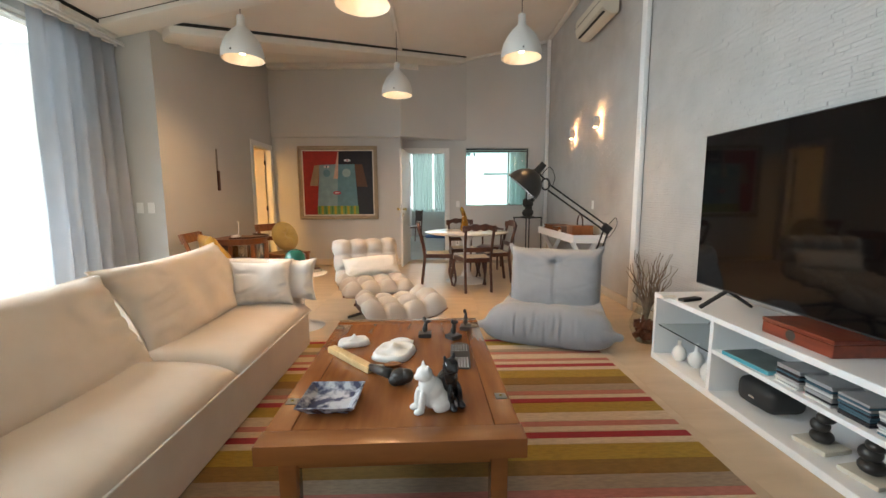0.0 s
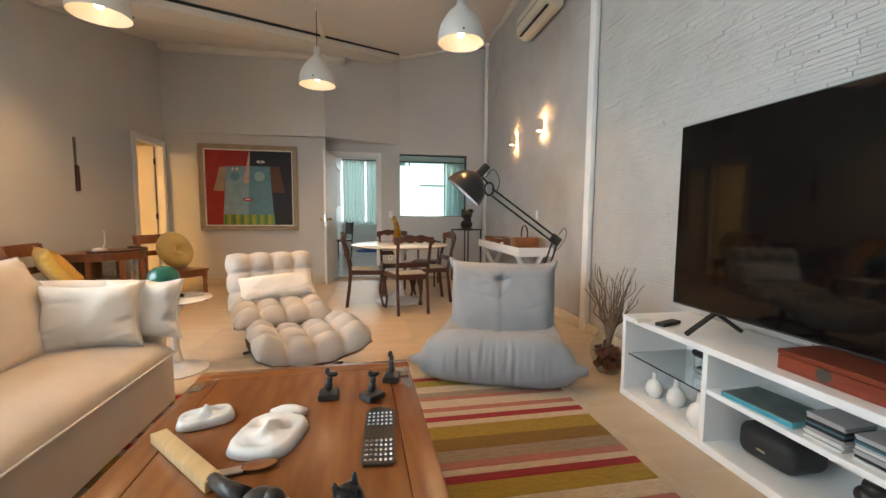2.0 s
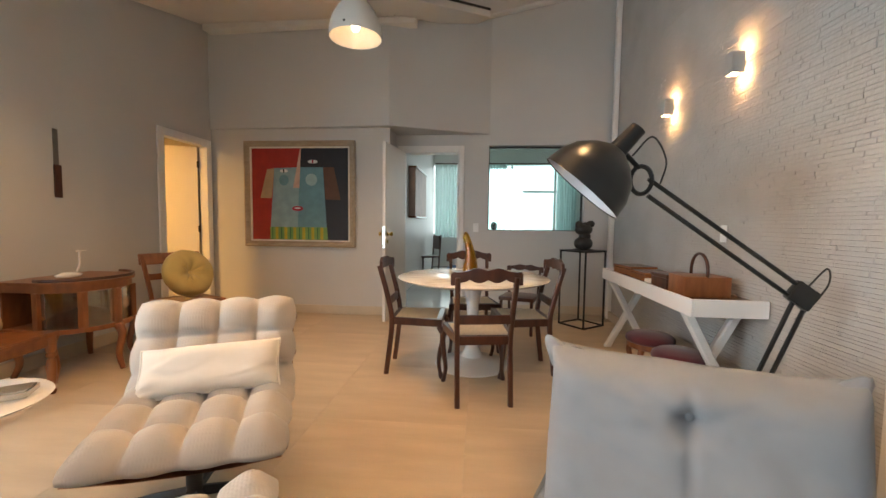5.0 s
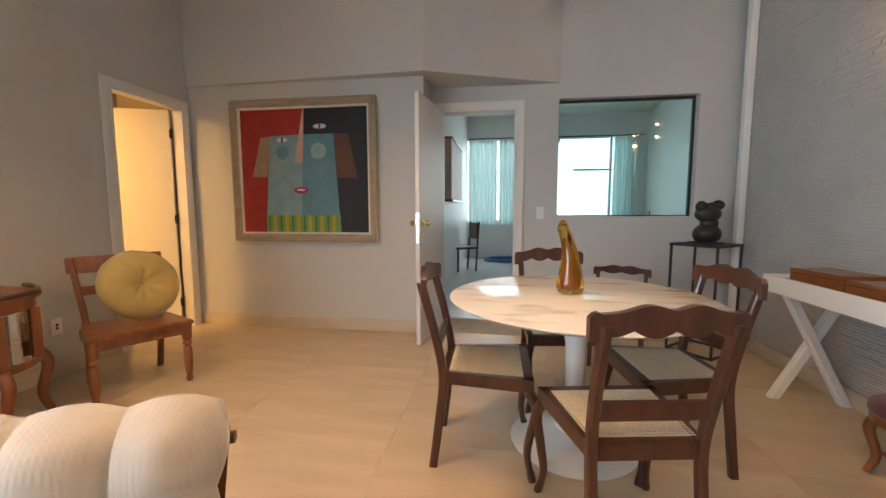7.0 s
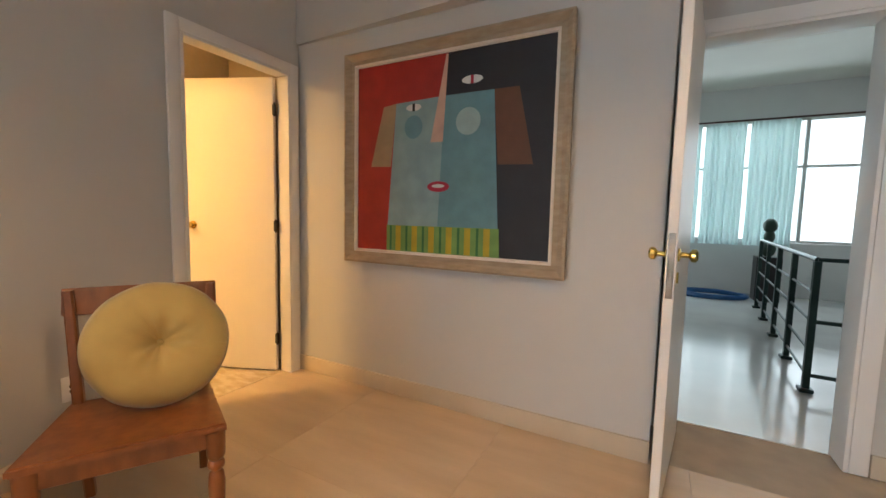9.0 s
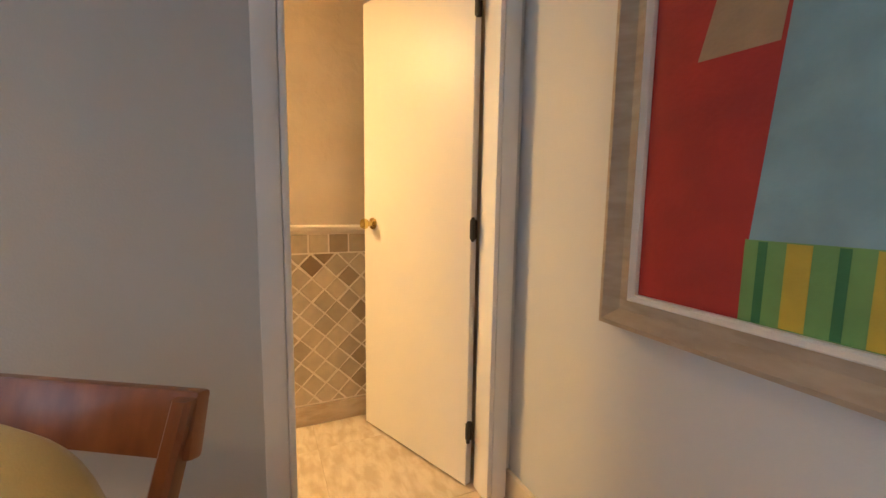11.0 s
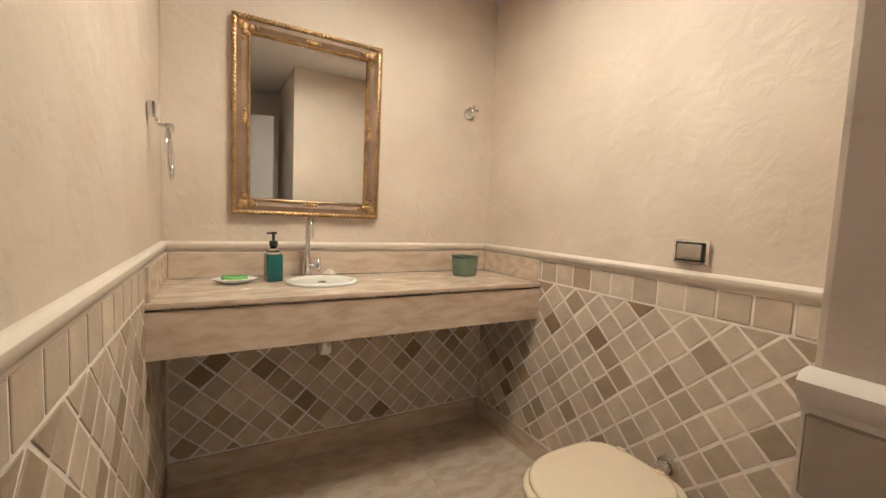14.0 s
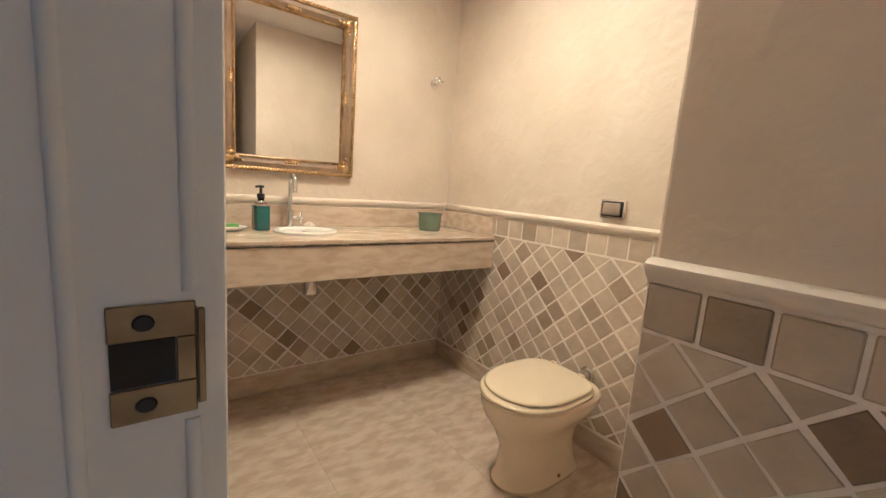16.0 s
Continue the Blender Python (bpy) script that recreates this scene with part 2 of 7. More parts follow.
def tufted(w, d, h, nx, ny, per=6, depth=0.6, m=None, shape=None):
    """A button-tufted pad: nx by ny puffs, with rounded edges; shape(x, y, z) bends it."""
    bm = bmesh.new()
    NX, NY = nx * per, ny * per
    top, bot = [], []
    for i in range(NX + 1):
        rt, rb = [], []
        for j in range(NY + 1):
            u, v = i / NX * nx, j / NY * ny
            fu, fv = abs(math.sin(math.pi * u)), abs(math.sin(math.pi * v))
            puff = (fu * fv) ** 0.36 * depth + (0.16 * max(fu, fv)) * (1 - depth) + (1 - depth) * 0.5
            puff += 0.05 * noise.noise(Vector((u * 2.3, v * 2.3, nx + ny * 3.0)))
            eu = min(1, min(i, NX - i) / (per * 0.45))
            ev = min(1, min(j, NY - j) / (per * 0.45))
            edge = math.sqrt(max(0, 1 - (1 - eu) ** 2)) * math.sqrt(max(0, 1 - (1 - ev) ** 2))
            bul = 0.018 * (fv if (i in (0, NX)) else 0), 0.018 * (fu if (j in (0, NY)) else 0)
            x = (i / NX - 0.5) * w + (bul[0] if i == NX else -bul[0])
            y = (j / NY - 0.5) * d + (bul[1] if j == NY else -bul[1])
            z = h * (0.18 + 0.82 * edge * max(puff, 0.2))
            pt, pb = (x, y, z), (x, y, -0.22 * h * edge)
            if shape:
                pt, pb = shape(*pt), shape(*pb)
            rt.append(bm.verts.new(pt))
            rb.append(bm.verts.new(pb))
        top.append(rt)
        bot.append(rb)
    for i in range(NX):
        for j in range(NY):
            bm.faces.new((top[i][j], top[i + 1][j], top[i + 1][j + 1], top[i][j + 1]))
            bm.faces.new((bot[i][j], bot[i][j + 1], bot[i + 1][j + 1], bot[i + 1][j]))
    for i in range(NX):
        bm.faces.new((bot[i][0], bot[i + 1][0], top[i + 1][0], top[i][0]))
        bm.faces.new((top[i][NY], top[i + 1][NY], bot[i + 1][NY], bot[i][NY]))
    for j in range(NY):
        bm.faces.new((top[0][j], top[0][j + 1], bot[0][j + 1], bot[0][j]))
        bm.faces.new((bot[NX][j], bot[NX][j + 1], top[NX][j + 1], top[NX][j]))
    bmesh.ops.recalc_face_normals(bm, faces=bm.faces)
    if m is not None:
        bmesh.ops.transform(bm, matrix=m, verts=bm.verts)
    return bm


def wall_bm(p, q, z0, z1, thick, holes=(), top=None):
    """A wall from p to q (plan), its face along the line and its body to the right of the walk p-q; holes are (s0, s1, z0, z1)."""
    p, q = Vector(p), Vector(q)
    L = (q - p).length
    d = (q - p) / L
    nrm = Vector((d.y, -d.x))
    bm = bmesh.new()
    cuts = sorted({0, L, *[h[0] for h in holes], *[h[1] for h in holes]})
    tz = top or (lambda x, y: z1)

    def piece(s0, s1, a0, a1, b0, b1):
        vs = []
        for s, lo, hi in ((s0, a0, a1), (s1, b0, b1)):
            for off in (0, thick):
                pt = p + d * s + nrm * off
                vs.append((pt.x, pt.y, lo))
                vs.append((pt.x, pt.y, hi))
        v = [bm.verts.new(c) for c in vs]
        for f in ((0, 1, 5, 4), (2, 6, 7, 3), (0, 4, 6, 2), (1, 3, 7, 5), (0, 2, 3, 1), (4, 5, 7, 6)):
            bm.faces.new([v[k] for k in f])
    for s0, s1 in zip(cuts, cuts[1:]):
        if s1 - s0 < 1e-6:
            continue
        h = [x for x in holes if x[0] <= s0 + 1e-6 and x[1] >= s1 - 1e-6]
        A, B = p + d * s0, p + d * s1
        ta, tb = tz(A.x, A.y), tz(B.x, B.y)
        if not h:
            piece(s0, s1, z0, ta, z0, tb)
        else:
            if h[0][2] > z0 + 1e-6:
                piece(s0, s1, z0, h[0][2], z0, h[0][2])
            if h[0][3] < min(ta, tb):
                piece(s0, s1, h[0][3], ta, h[0][3], tb)
    bmesh.ops.recalc_face_normals(bm, faces=bm.faces)
    return bm


def structure(name, bm, material, label, category, smooth=False):
    return tagged(mesh_ob(name, bm, material, None, smooth), label, category, kind="structure")


def main_ceiling(x, y):
    return 4.17 - 0.225 * (2.68 - x)


def back_ceiling(x, y):
    return 3.01 + 0.25 * (y - 5.35)


def roof(x, y):
    return max(main_ceiling(x, y), back_ceiling(x, y))

# ---- structure: living room ----
over = lambda x, y: roof(x, y) + 0.04
structure("wall_west", wall_bm((-2.465, 7.82), (-2.465, 4.76), 0, 3.1, 0.06, [(0.095, 0.815, 0, 2.125), (2.0, 2.47, -1, -0.5)], over), M_WALL, "matt warm grey painted wall with a doorway", "wall")
structure("wall_jog", wall_bm((-2.526, 4.762), (-2.95, 4.762), 0, 3.1, 0.12, (), over), M_WALL, "short grey painted wall beside the curtain", "wall")
structure("wall_garden", wall_bm((-2.95, 4.76), (-2.95, -3.2), 0, 3, 0.2, [(0.41, 5.36, 0, 2.79)], over), M_WALL, "grey painted wall with wide garden doors", "wall")
structure("wall_south", wall_bm((-2.95, -3.2), (2.68, -3.2), 0, 4.2, 0.2, [(1.4, 4.9, 0.7, 2.7)], over), M_WALL, "grey painted wall with an added window, behind the walker", "wall")
wall_east = structure("wall_east", wall_bm((2.68, -3.2), (2.68, 8.225), 0, 4.2, 0.2, (), over), M_STRIP, "wall clad in thin strips of white-painted stone", "wall")
structure("wall_north", wall_bm((-0.12, 7.82), (-2.465, 7.82), 0, 2.345, 0.4), M_WALL, "grey painted wall behind the framed painting", "wall")
structure("wall_upper", slab([(-2.53, 7.802), (-0.10, 7.69), (1.12, 8.221), (1.12, 8.6), (-2.53, 8.6)], 2.345, 4.05), M_WALL, "grey painted upper wall overhanging the door recess", "wall")
structure("wall_recess", wall_bm((2.68, 8.225), (-0.12, 8.225), 0, 4.2, 0.15, [(0.335, 1.568, 1.09, 2.20), (1.96, 2.71, 0, 2.13)], over), M_WALL, "grey painted wall with a doorway and an inner window", "wall")

bm = bmesh.new()
V = lambda x, y, dz=0.0: bm.verts.new((x, y, roof(x, y) + dz))
xa, xb = -3.3, 2.9
ya = 5.35
# the valley between the two ceiling slopes
vx = lambda y: 2.68 - (4.17 - back_ceiling(0, y)) / 0.225
for dz in (0, 0.08):
    a, b_, c, d = V(xa, -3.4, dz), V(xb, -3.4, dz), V(xb, 8.6, dz), bm.verts.new((vx(8.6), 8.6, back_ceiling(0, 8.6) + dz))
    e = bm.verts.new((xa, 5.35 - (-2.4756 - xa) * 0.9, main_ceiling(xa, 0) + dz))
    f = bm.verts.new((xa, 8.6, back_ceiling(0, 8.6) + dz))
    bm.faces.new((a, b_, c, d, e) if dz else (e, d, c, b_, a))
    bm.faces.new((e, d, f) if dz else (f, d, e))
structure("ceiling", bm, M_CEIL, "sloping white painted ceiling with a valley", "ceiling")


def beam(name, p, q, w, h, label, gap=False):
    p, q = Vector(p), Vector(q)
    d = (q - p).normalized()
    side = d.cross(Vector((0, 0, 1))).normalized()
    up = side.cross(d)
    bm = bmesh.new()
    m = Matrix((side, d, up)).transposed().to_4x4()
    m.translation = p
    L = (q - p).length
    add_box(bm, (-w / 2, 0, -h), (w / 2, L, 0.02), 0.012, 2, m)
    ob = structure(name, bm, M_BEAM, label, "beam", "auto")
    if gap:
        # a solid near-black strip takes the place of the gap's shade
        g = bmesh.new()
        add_box(g, (w / 2, 0, -0.012), (w / 2 + 0.009, L, 0.02), 0, 1, m)
        part("gap_shade_strip", g, M_DARK, ob, "dark strip painting in the shade of a narrow gap along the beam")
    return ob


beam("ceiling_beam_1", (-2.40, 4.885, 3.035), (0.95, 8.13, 3.80), 0.40, 0.09, "white painted valley beam", True)
beam("ceiling_beam_2", (-0.03, -3.1, 3.56), (-0.03, 7.55, 3.56), 0.06, 0.035, "slim white painted ceiling rib")
beam("ceiling_beam_3", (-2.9, 4.605, 2.925), (2.6, 4.60, 4.155), 0.30, 0.06, "broad white painted cross beam", True)
beam("ceiling_beam_4", (-2.84, -3.1, 2.93), (-2.84, 4.7, 2.93), 0.2, 0.06, "white painted beam over the garden doors", True)
beam("ceiling_trim_1", (-2.42, 7.72, 3.60), (0.22, 7.72, 3.60), 0.16, 0.09, "white painted trim under the ceiling")
beam("ceiling_trim_2", (0.75, 8.17, 3.80), (2.62, 8.17, 4.175), 0.1, 0.07, "white painted trim under the ceiling")
beam("ceiling_trim_3", (2.64, -3.1, 4.17), (2.64, 8.1, 4.17), 0.08, 0.05, "white painted trim under the ceiling")

# floor of big travertine tiles on a grout bed
floor = structure("floor", box((-3.1, -3.4, -0.2), (2.85, 8.376, -0.006)), M_GROUT, "beige travertine tiled floor", "floor")
TX, TY = 0.9, 0.9


def casing(name, axis, at, s0, s1, top, w, proud, depth, material, label):
    """A door frame: two jambs and a head, with the lining through the wall. axis x: the wall runs along y at x=at."""
    ob = thing(name, label, "door frame", kind="structure")
    sx = 1 if depth > 0 else -1
    def B(a, b, z0, z1, o0, o1, nm):
        if axis == 'x':
            part(nm, box((min(o0, o1), a, z0), (max(o0, o1), b, z1), 0.006, 2), M_WHITE, ob, smooth="auto")
        else:
            part(nm, box((a, min(o0, o1), z0), (b, max(o0, o1), z1), 0.006, 2), M_WHITE, ob, smooth="auto")
    f0, f1 = at, at - sx * proud
    B(s0 - w, s0 - 0.001, 0, top + w, f1, f0 - sx * 0.001, "casing")
    B(s1 + 0.001, s1 + w, 0, top + w, f1, f0 - sx * 0.001, "casing")
    B(s0 - 0.001, s1 + 0.001, top, top + w, f1, f0 - sx * 0.001, "casing_head")
    b0, b1 = at + depth, at + depth + sx * min(proud, 0.0085)
    B(s0 - w, s0 - 0.001, 0, top + w, b0 + sx * 0.001, b1, "casing")
    B(s1 + 0.001, s1 + w, 0, top + w, b0 + sx * 0.001, b1, "casing")
    B(s0 - 0.001, s1 + 0.001, top, top + w, b0 + sx * 0.001, b1, "casing_head")
    B(s0, s0 + 0.02, 0, top, f1, b1, "jamb")
    B(s1 - 0.02, s1, 0, top, f1, b1, "jamb")
    B(s0 + 0.02, s1 - 0.02, top - 0.02, top, f1, b1, "lintel")
    return ob


casing("door_frame_1", 'x', -2.465, 6.995, 7.725, 2.125, 0.068, 0.022, -0.08, M_WHITE, "white painted door frame of the washroom")
casing("door_frame_2", 'y', 8.225, -0.03, 0.72, 2.13, 0.07, 0.02, 0.15, M_WHITE, "white painted door frame of the far room")

# baseboards
def baseboard(name, lo, hi):
    structure(name, box(lo, hi, 0.006, 2), M_TRIM, "pale stone baseboard", "baseboard", "auto")


baseboard("baseboard_1", (-2.465, 7.80, 0), (-0.12, 7.819, 0.11))
baseboard("baseboard_2", (-2.464, 4.76, 0), (-2.446, 6.935, 0.11))
baseboard("baseboard_3", (0.795, 8.203, 0), (2.66, 8.224, 0.11))
baseboard("baseboard_4", (2.63, -3.1, 0), (2.655, 8.2, 0.10))

# ---- structure: washroom ----
structure("bath_wall_east", wall_bm((-2.526, 7.86), (-2.526, 5.03), 0, 2.5, 0.019, [(0.135, 0.855, 0, 2.125)]), M_PLASTER, "rough cream stucco wall", "wall")
structure("bath_wall_south", box((-4.27, 4.93, 0), (-2.546, 5.07, 2.5)), M_PLASTER, "rough cream stucco wall behind the mirror", "wall")
structure("bath_wall_west", box((-4.27, 5.071, 0), (-4.13, 7.98, 2.5)), M_PLASTER, "rough cream stucco wall behind the toilet", "wall")
structure("bath_wall_pier", box((-4.129, 6.85, 0), (-3.302, 7.86, 2.5), 0.008, 2), M_PLASTER, "rough stucco pier beside the toilet", "wall")
structure("bath_wall_north", box((-4.129, 7.861, 0), (-2.53, 7.98, 2.5)), M_PLASTER, "rough cream stucco wall", "wall")
structure("bath_floor", box((-4.13, 5.05, -0.1), (-2.53, 7.86, -0.004)), M_GROUT, "pale travertine washroom floor", "floor")
structure("bath_ceiling", box((-4.2, 5.0, 2.42), (-2.532, 7.92, 2.494)), M_CEIL, "plain white washroom ceiling", "ceiling")

# ---- structure: far room ----
structure("far_floor", box((-1.6, 8.376, -0.1), (4.6, 13.9, -0.002)), mat("pale_polished_floor", (0.62, 0.62, 0.60), 0.14, color2=(0.55, 0.55, 0.53), scale=2, detail=6), "pale polished floor of the far room", "floor")
structure("far_wall_north", wall_bm((3.75, 13.8), (-1.6, 13.8), 0, 3.3, 0.2, [(0.4, 4.25, 0.85, 2.8)]), M_WHITE, "white wall with a wide curtained window", "wall")
structure("far_wall_west", box((-1.6, 8.4, 0), (-0.25, 8.62, 3.3)), M_WHITE, "white wall of the far room", "wall")
structure("far_wall_side", box((-0.45, 8.62, 0), (-0.25, 13.8, 3.3)), M_WHITE, "white wall of the far room", "wall")
structure("far_wall_east", box((3.75, 8.38, 0), (3.95, 14.0, 3.3)), M_WHITE, "white wall of the far room", "wall")
structure("far_wall_south", box((2.9, 8.3, 0), (3.75, 8.38, 3.3)), M_WHITE, "white wall of the far room", "wall")
structure("far_ceiling", box((-1.6, 8.38, 3.3), (4.7, 14.0, 3.4)), M_CEIL, "white ceiling of the far room", "ceiling")
# white slab added so the washroom's outer face reads as blown-out daylight
structure("outer_face_slab", box((-4.27, 4.90, -0.04), (-3.152, 4.928, 2.9)), M_WHITE, "white slab added over the outer face of the washroom", "wall")
# pale slab added to whiten the view outdoors and bounce light in
structure("terrace", box((-6.95, -6, -.36), (-3.16, 9, -.04)), mat("pale_bounce_slab", (0.78, 0.77, 0.74), 0.7, color2=(0.70, 0.69, 0.66), scale=2), "pale slab added outside the garden doors to look sunlit", "terrace")
structure("ground", box((-80, -80, -0.5), (80, 80, -0.35)), mat("lawn", (0.07, 0.12, 0.04), 0.9, color2=(0.04, 0.08, 0.025), scale=3), "green lawn round the house", "ground")

# ---- living room: things ----
M_LINEN = mat("cream_linen", (0.72, 0.615, 0.50), 0.85, color2=(0.67, 0.565, 0.45), scale=5, bump=0.25, bump_scale=420, sheen=0.2)
M_CREAMP = mat("cream_cushion", (0.80, 0.745, 0.67), 0.9, color2=(0.75, 0.695, 0.62), scale=6, bump=0.25, bump_scale=420, sheen=0.2)
M_BEIGE = mat("beige_tufted_fabric", (0.50, 0.455, 0.405), 0.92, color2=(0.45, 0.405, 0.355), scale=7, bump=0.35, bump_scale=350, sheen=0.25)
waffle(M_BEIGE, 0.012, 0.2)
M_GREYF = mat("blue_grey_canvas", (0.31, 0.32, 0.335), 0.9, color2=(0.265, 0.275, 0.29), scale=4, bump=0.3, bump_scale=500, sheen=0.2)
M_TEAK = mat("reddish_teak", (0.235, 0.082, 0.022), 0.24, color2=(0.175, 0.056, 0.014), scale=3, detail=8, stretch=(9, 1.2, 9), bump=0.04, bump_scale=40, coat=0.1, rough_var=0.06)
M_TEAKD = mat("teak_frame", (0.23, 0.082, 0.022), 0.26, color2=(0.195, 0.068, 0.020), scale=3, detail=8, stretch=(2, 9, 9), bump=0.04, coat=0.2)
M_MAHOG = mat("dark_mahogany", (0.082, 0.027, 0.014), 0.30, color2=(0.042, 0.014, 0.008), scale=5, detail=6, stretch=(4, 4, 1), bump=0.03, coat=0.2)
M_HONEY = mat("honey_brown_wood", (0.26, 0.095, 0.03), 0.35, color2=(0.17, 0.055, 0.018), scale=4, detail=7, stretch=(5, 5, 1.5), bump=0.03, coat=0.15)
M_CANE = mat("woven_cane", (0.78, 0.67, 0.50), 0.6, color2=(0.68, 0.57, 0.40), scale=90, detail=1, bump=0.5, bump_scale=160)
M_MARBLE = mat("white_marble", (0.80, 0.76, 0.70), 0.12, color2=(0.50, 0.43, 0.36), scale=2.6, detail=10, mix=-0.3, stretch=(1, 3.0, 1))
veins(M_MARBLE, 0.33, 0.47)
M_LACQ = mat("white_lacquer", (0.80, 0.80, 0.79), 0.28, color2=(0.78, 0.78, 0.77), scale=2)
M_TULIP = mat("white_enamel", (0.78, 0.76, 0.73), 0.25, color2=(0.76, 0.74, 0.71), scale=2)
M_BLACK = mat("black_enamel", (0.018, 0.018, 0.018), 0.3, color2=(0.013, 0.013, 0.013), scale=8)
M_BLKM = mat("matt_black_metal", (0.02, 0.02, 0.02), 0.55)
M_CHROME = mat("chrome", (0.78, 0.78, 0.78), 0.12, 1.0, color2=(0.72, 0.72, 0.72))
M_BRASS = mat("polished_brass", (0.70, 0.56, 0.17), 0.2, 1.0, color2=(0.60, 0.46, 0.14))
M_OCHRE = mat("ochre_velvet", (0.50, 0.375, 0.125), 0.9, color2=(0.43, 0.315, 0.10), scale=6, bump=0.15, bump_scale=300, sheen=0.3)
M_MUSTARD = mat("mustard_fabric", (0.60, 0.33, 0.05), 0.9, color2=(0.5, 0.26, 0.04), scale=5, bump=0.15, bump_scale=300, sheen=0.2)
M_BRONZE = mat("dark_bronze", (0.028, 0.025, 0.022), 0.4, color2=(0.018, 0.016, 0.014), scale=12, bump=0.2, bump_scale=60)
M_CERW = mat("white_ceramic", (0.80, 0.78, 0.74), 0.18, color2=(0.76, 0.74, 0.70), scale=6)
M_SCREEN = mat("black_screen", (0.004, 0.0035, 0.0035), 0.05, spec=0.36)
M_CLEAR = glass_mat("clear_glass", (0.97, 0.99, 0.98))
M_TEAL = mat("green_glazed_ceramic", (0.02, 0.16, 0.11), 0.08, color2=(0.012, 0.10, 0.075), scale=5, coat=0.5)
M_GREYC = mat("grey_curtain", (0.62, 0.66, 0.72), 0.95, color2=(0.57, 0.61, 0.67), scale=3, bump=0.15, bump_scale=350)


# rug: flat-woven stripes laid edge to edge
RUG_COLORS = [((0.34, 0.024, 0.032), "red"), ((0.25, 0.14, 0.03), "brown"), ((0.62, 0.49, 0.34), "cream"), ((0.38, 0.25, 0.035), "gold"),
              ((0.46, 0.17, 0.13), "pink"), ((0.33, 0.25, 0.17), "taupe")]
M_RUG = [mat("wool_" + n, c, 0.95, color2=tuple(v * 0.78 for v in c), scale=25, stretch=(1, 4, 1), bump=0.5, bump_scale=260) for c, n in RUG_COLORS]
rug = thing("rug", "flat-woven wool rug with red, gold and cream stripes", "rug")
# repeating order of the stripes: (colour, width)
RUG_ORDER = [(2, .09), (4, .05), (2, .05), (0, .055), (2, .05), (3, .12), (1, .10), (5, .09), (4, .05), (2, .045), (0, .05), (3, .11)]
y, k = 3.62, 0
RUG_START = [(0, .05), (3, .09), (2, .09), (5, .06), (4, .05)]
while y > -1.3:
    c, w = (RUG_START + RUG_ORDER * 9)[k]
    part("stripe", box((-0.95, y - w, 0.0), (1.785, y - 0.001, 0.011 + 0.001 * (k % 2)), 0.002), M_RUG[c], rug)
    y -= w
    k += 1
frb = bmesh.new()
for i in range(160):
    x = -0.94 + i * 0.017
    add_box(frb, (x, 3.622, 0.0), (x + 0.008, 3.655 + random.random() * 0.02, 0.007))
part("fringe", frb, M_RUG[2], rug, "short cream fringe")

# coffee table
ct = thing("coffee_table", "low reddish teak coffee table with a framed top", "table", pose(0.315, 2.16, 0, 0, 0, 1.2))
W, D, ZT = 0.875, 1.34, 0.443
part("tabletop", box((-W / 2 + .09, -D / 2 + .09, ZT - .03), (W / 2 - .09, D / 2 - .09, ZT - 0.001), .002), M_TEAK, ct)
for sx in (-1, 1):
    a = sorted((sx * (W / 2 - .089), sx * W / 2))
    part("rail", box((a[0], -D / 2 + .09, ZT - .065), (a[1], D / 2 - .09, ZT), .004, 2), M_TEAK, ct, smooth="auto")
for sy in (-1, 1):
    a = sorted((sy * (D / 2 - .089), sy * D / 2))
    part("end_board", box((-W / 2 - .004, a[0], ZT - .068), (W / 2 + .004, a[1], ZT + .001), .005, 2), M_TEAKD, ct, smooth="auto")
for sx in (-1, 1):
    for sy in (-1, 1):
        part("leg", box((sx * .365 - .03, sy * .555 - .035, 0.012), (sx * .365 + .03, sy * .555 + .035, ZT - .068), .006, 2), M_TEAKD, ct, smooth="auto")
    part("apron", box((sx * .365 - .015, -.52, ZT - .15), (sx * .365 + .015, .52, ZT - .07), .003), M_TEAKD, ct)
for sy in (-1, 1):
    part("apron", box((-.335, sy * .555 - .015, ZT - .15), (.335, sy * .555 + .015, ZT - .07), .003), M_TEAKD, ct)
M_PLATE = mat("worn_steel", (0.32, 0.32, 0.31), 0.4, 1.0, color2=(0.2, 0.2, 0.19), scale=30)
for sx in (-1, 1):
    for yy in (-0.385, 0.5):
        pl = part("corner_plate", box((sx * .405 - .022, yy - .022, ZT), (sx * .405 + .022, yy + .022, ZT + .004), .0015), M_PLATE, ct, "small square steel plate")
        part("rivet", lathe([(0.006, 0), (0.006, .003), (0, .005)], 10, pose(sx * .405, yy, ZT + .003)), M_BRASS, pl)

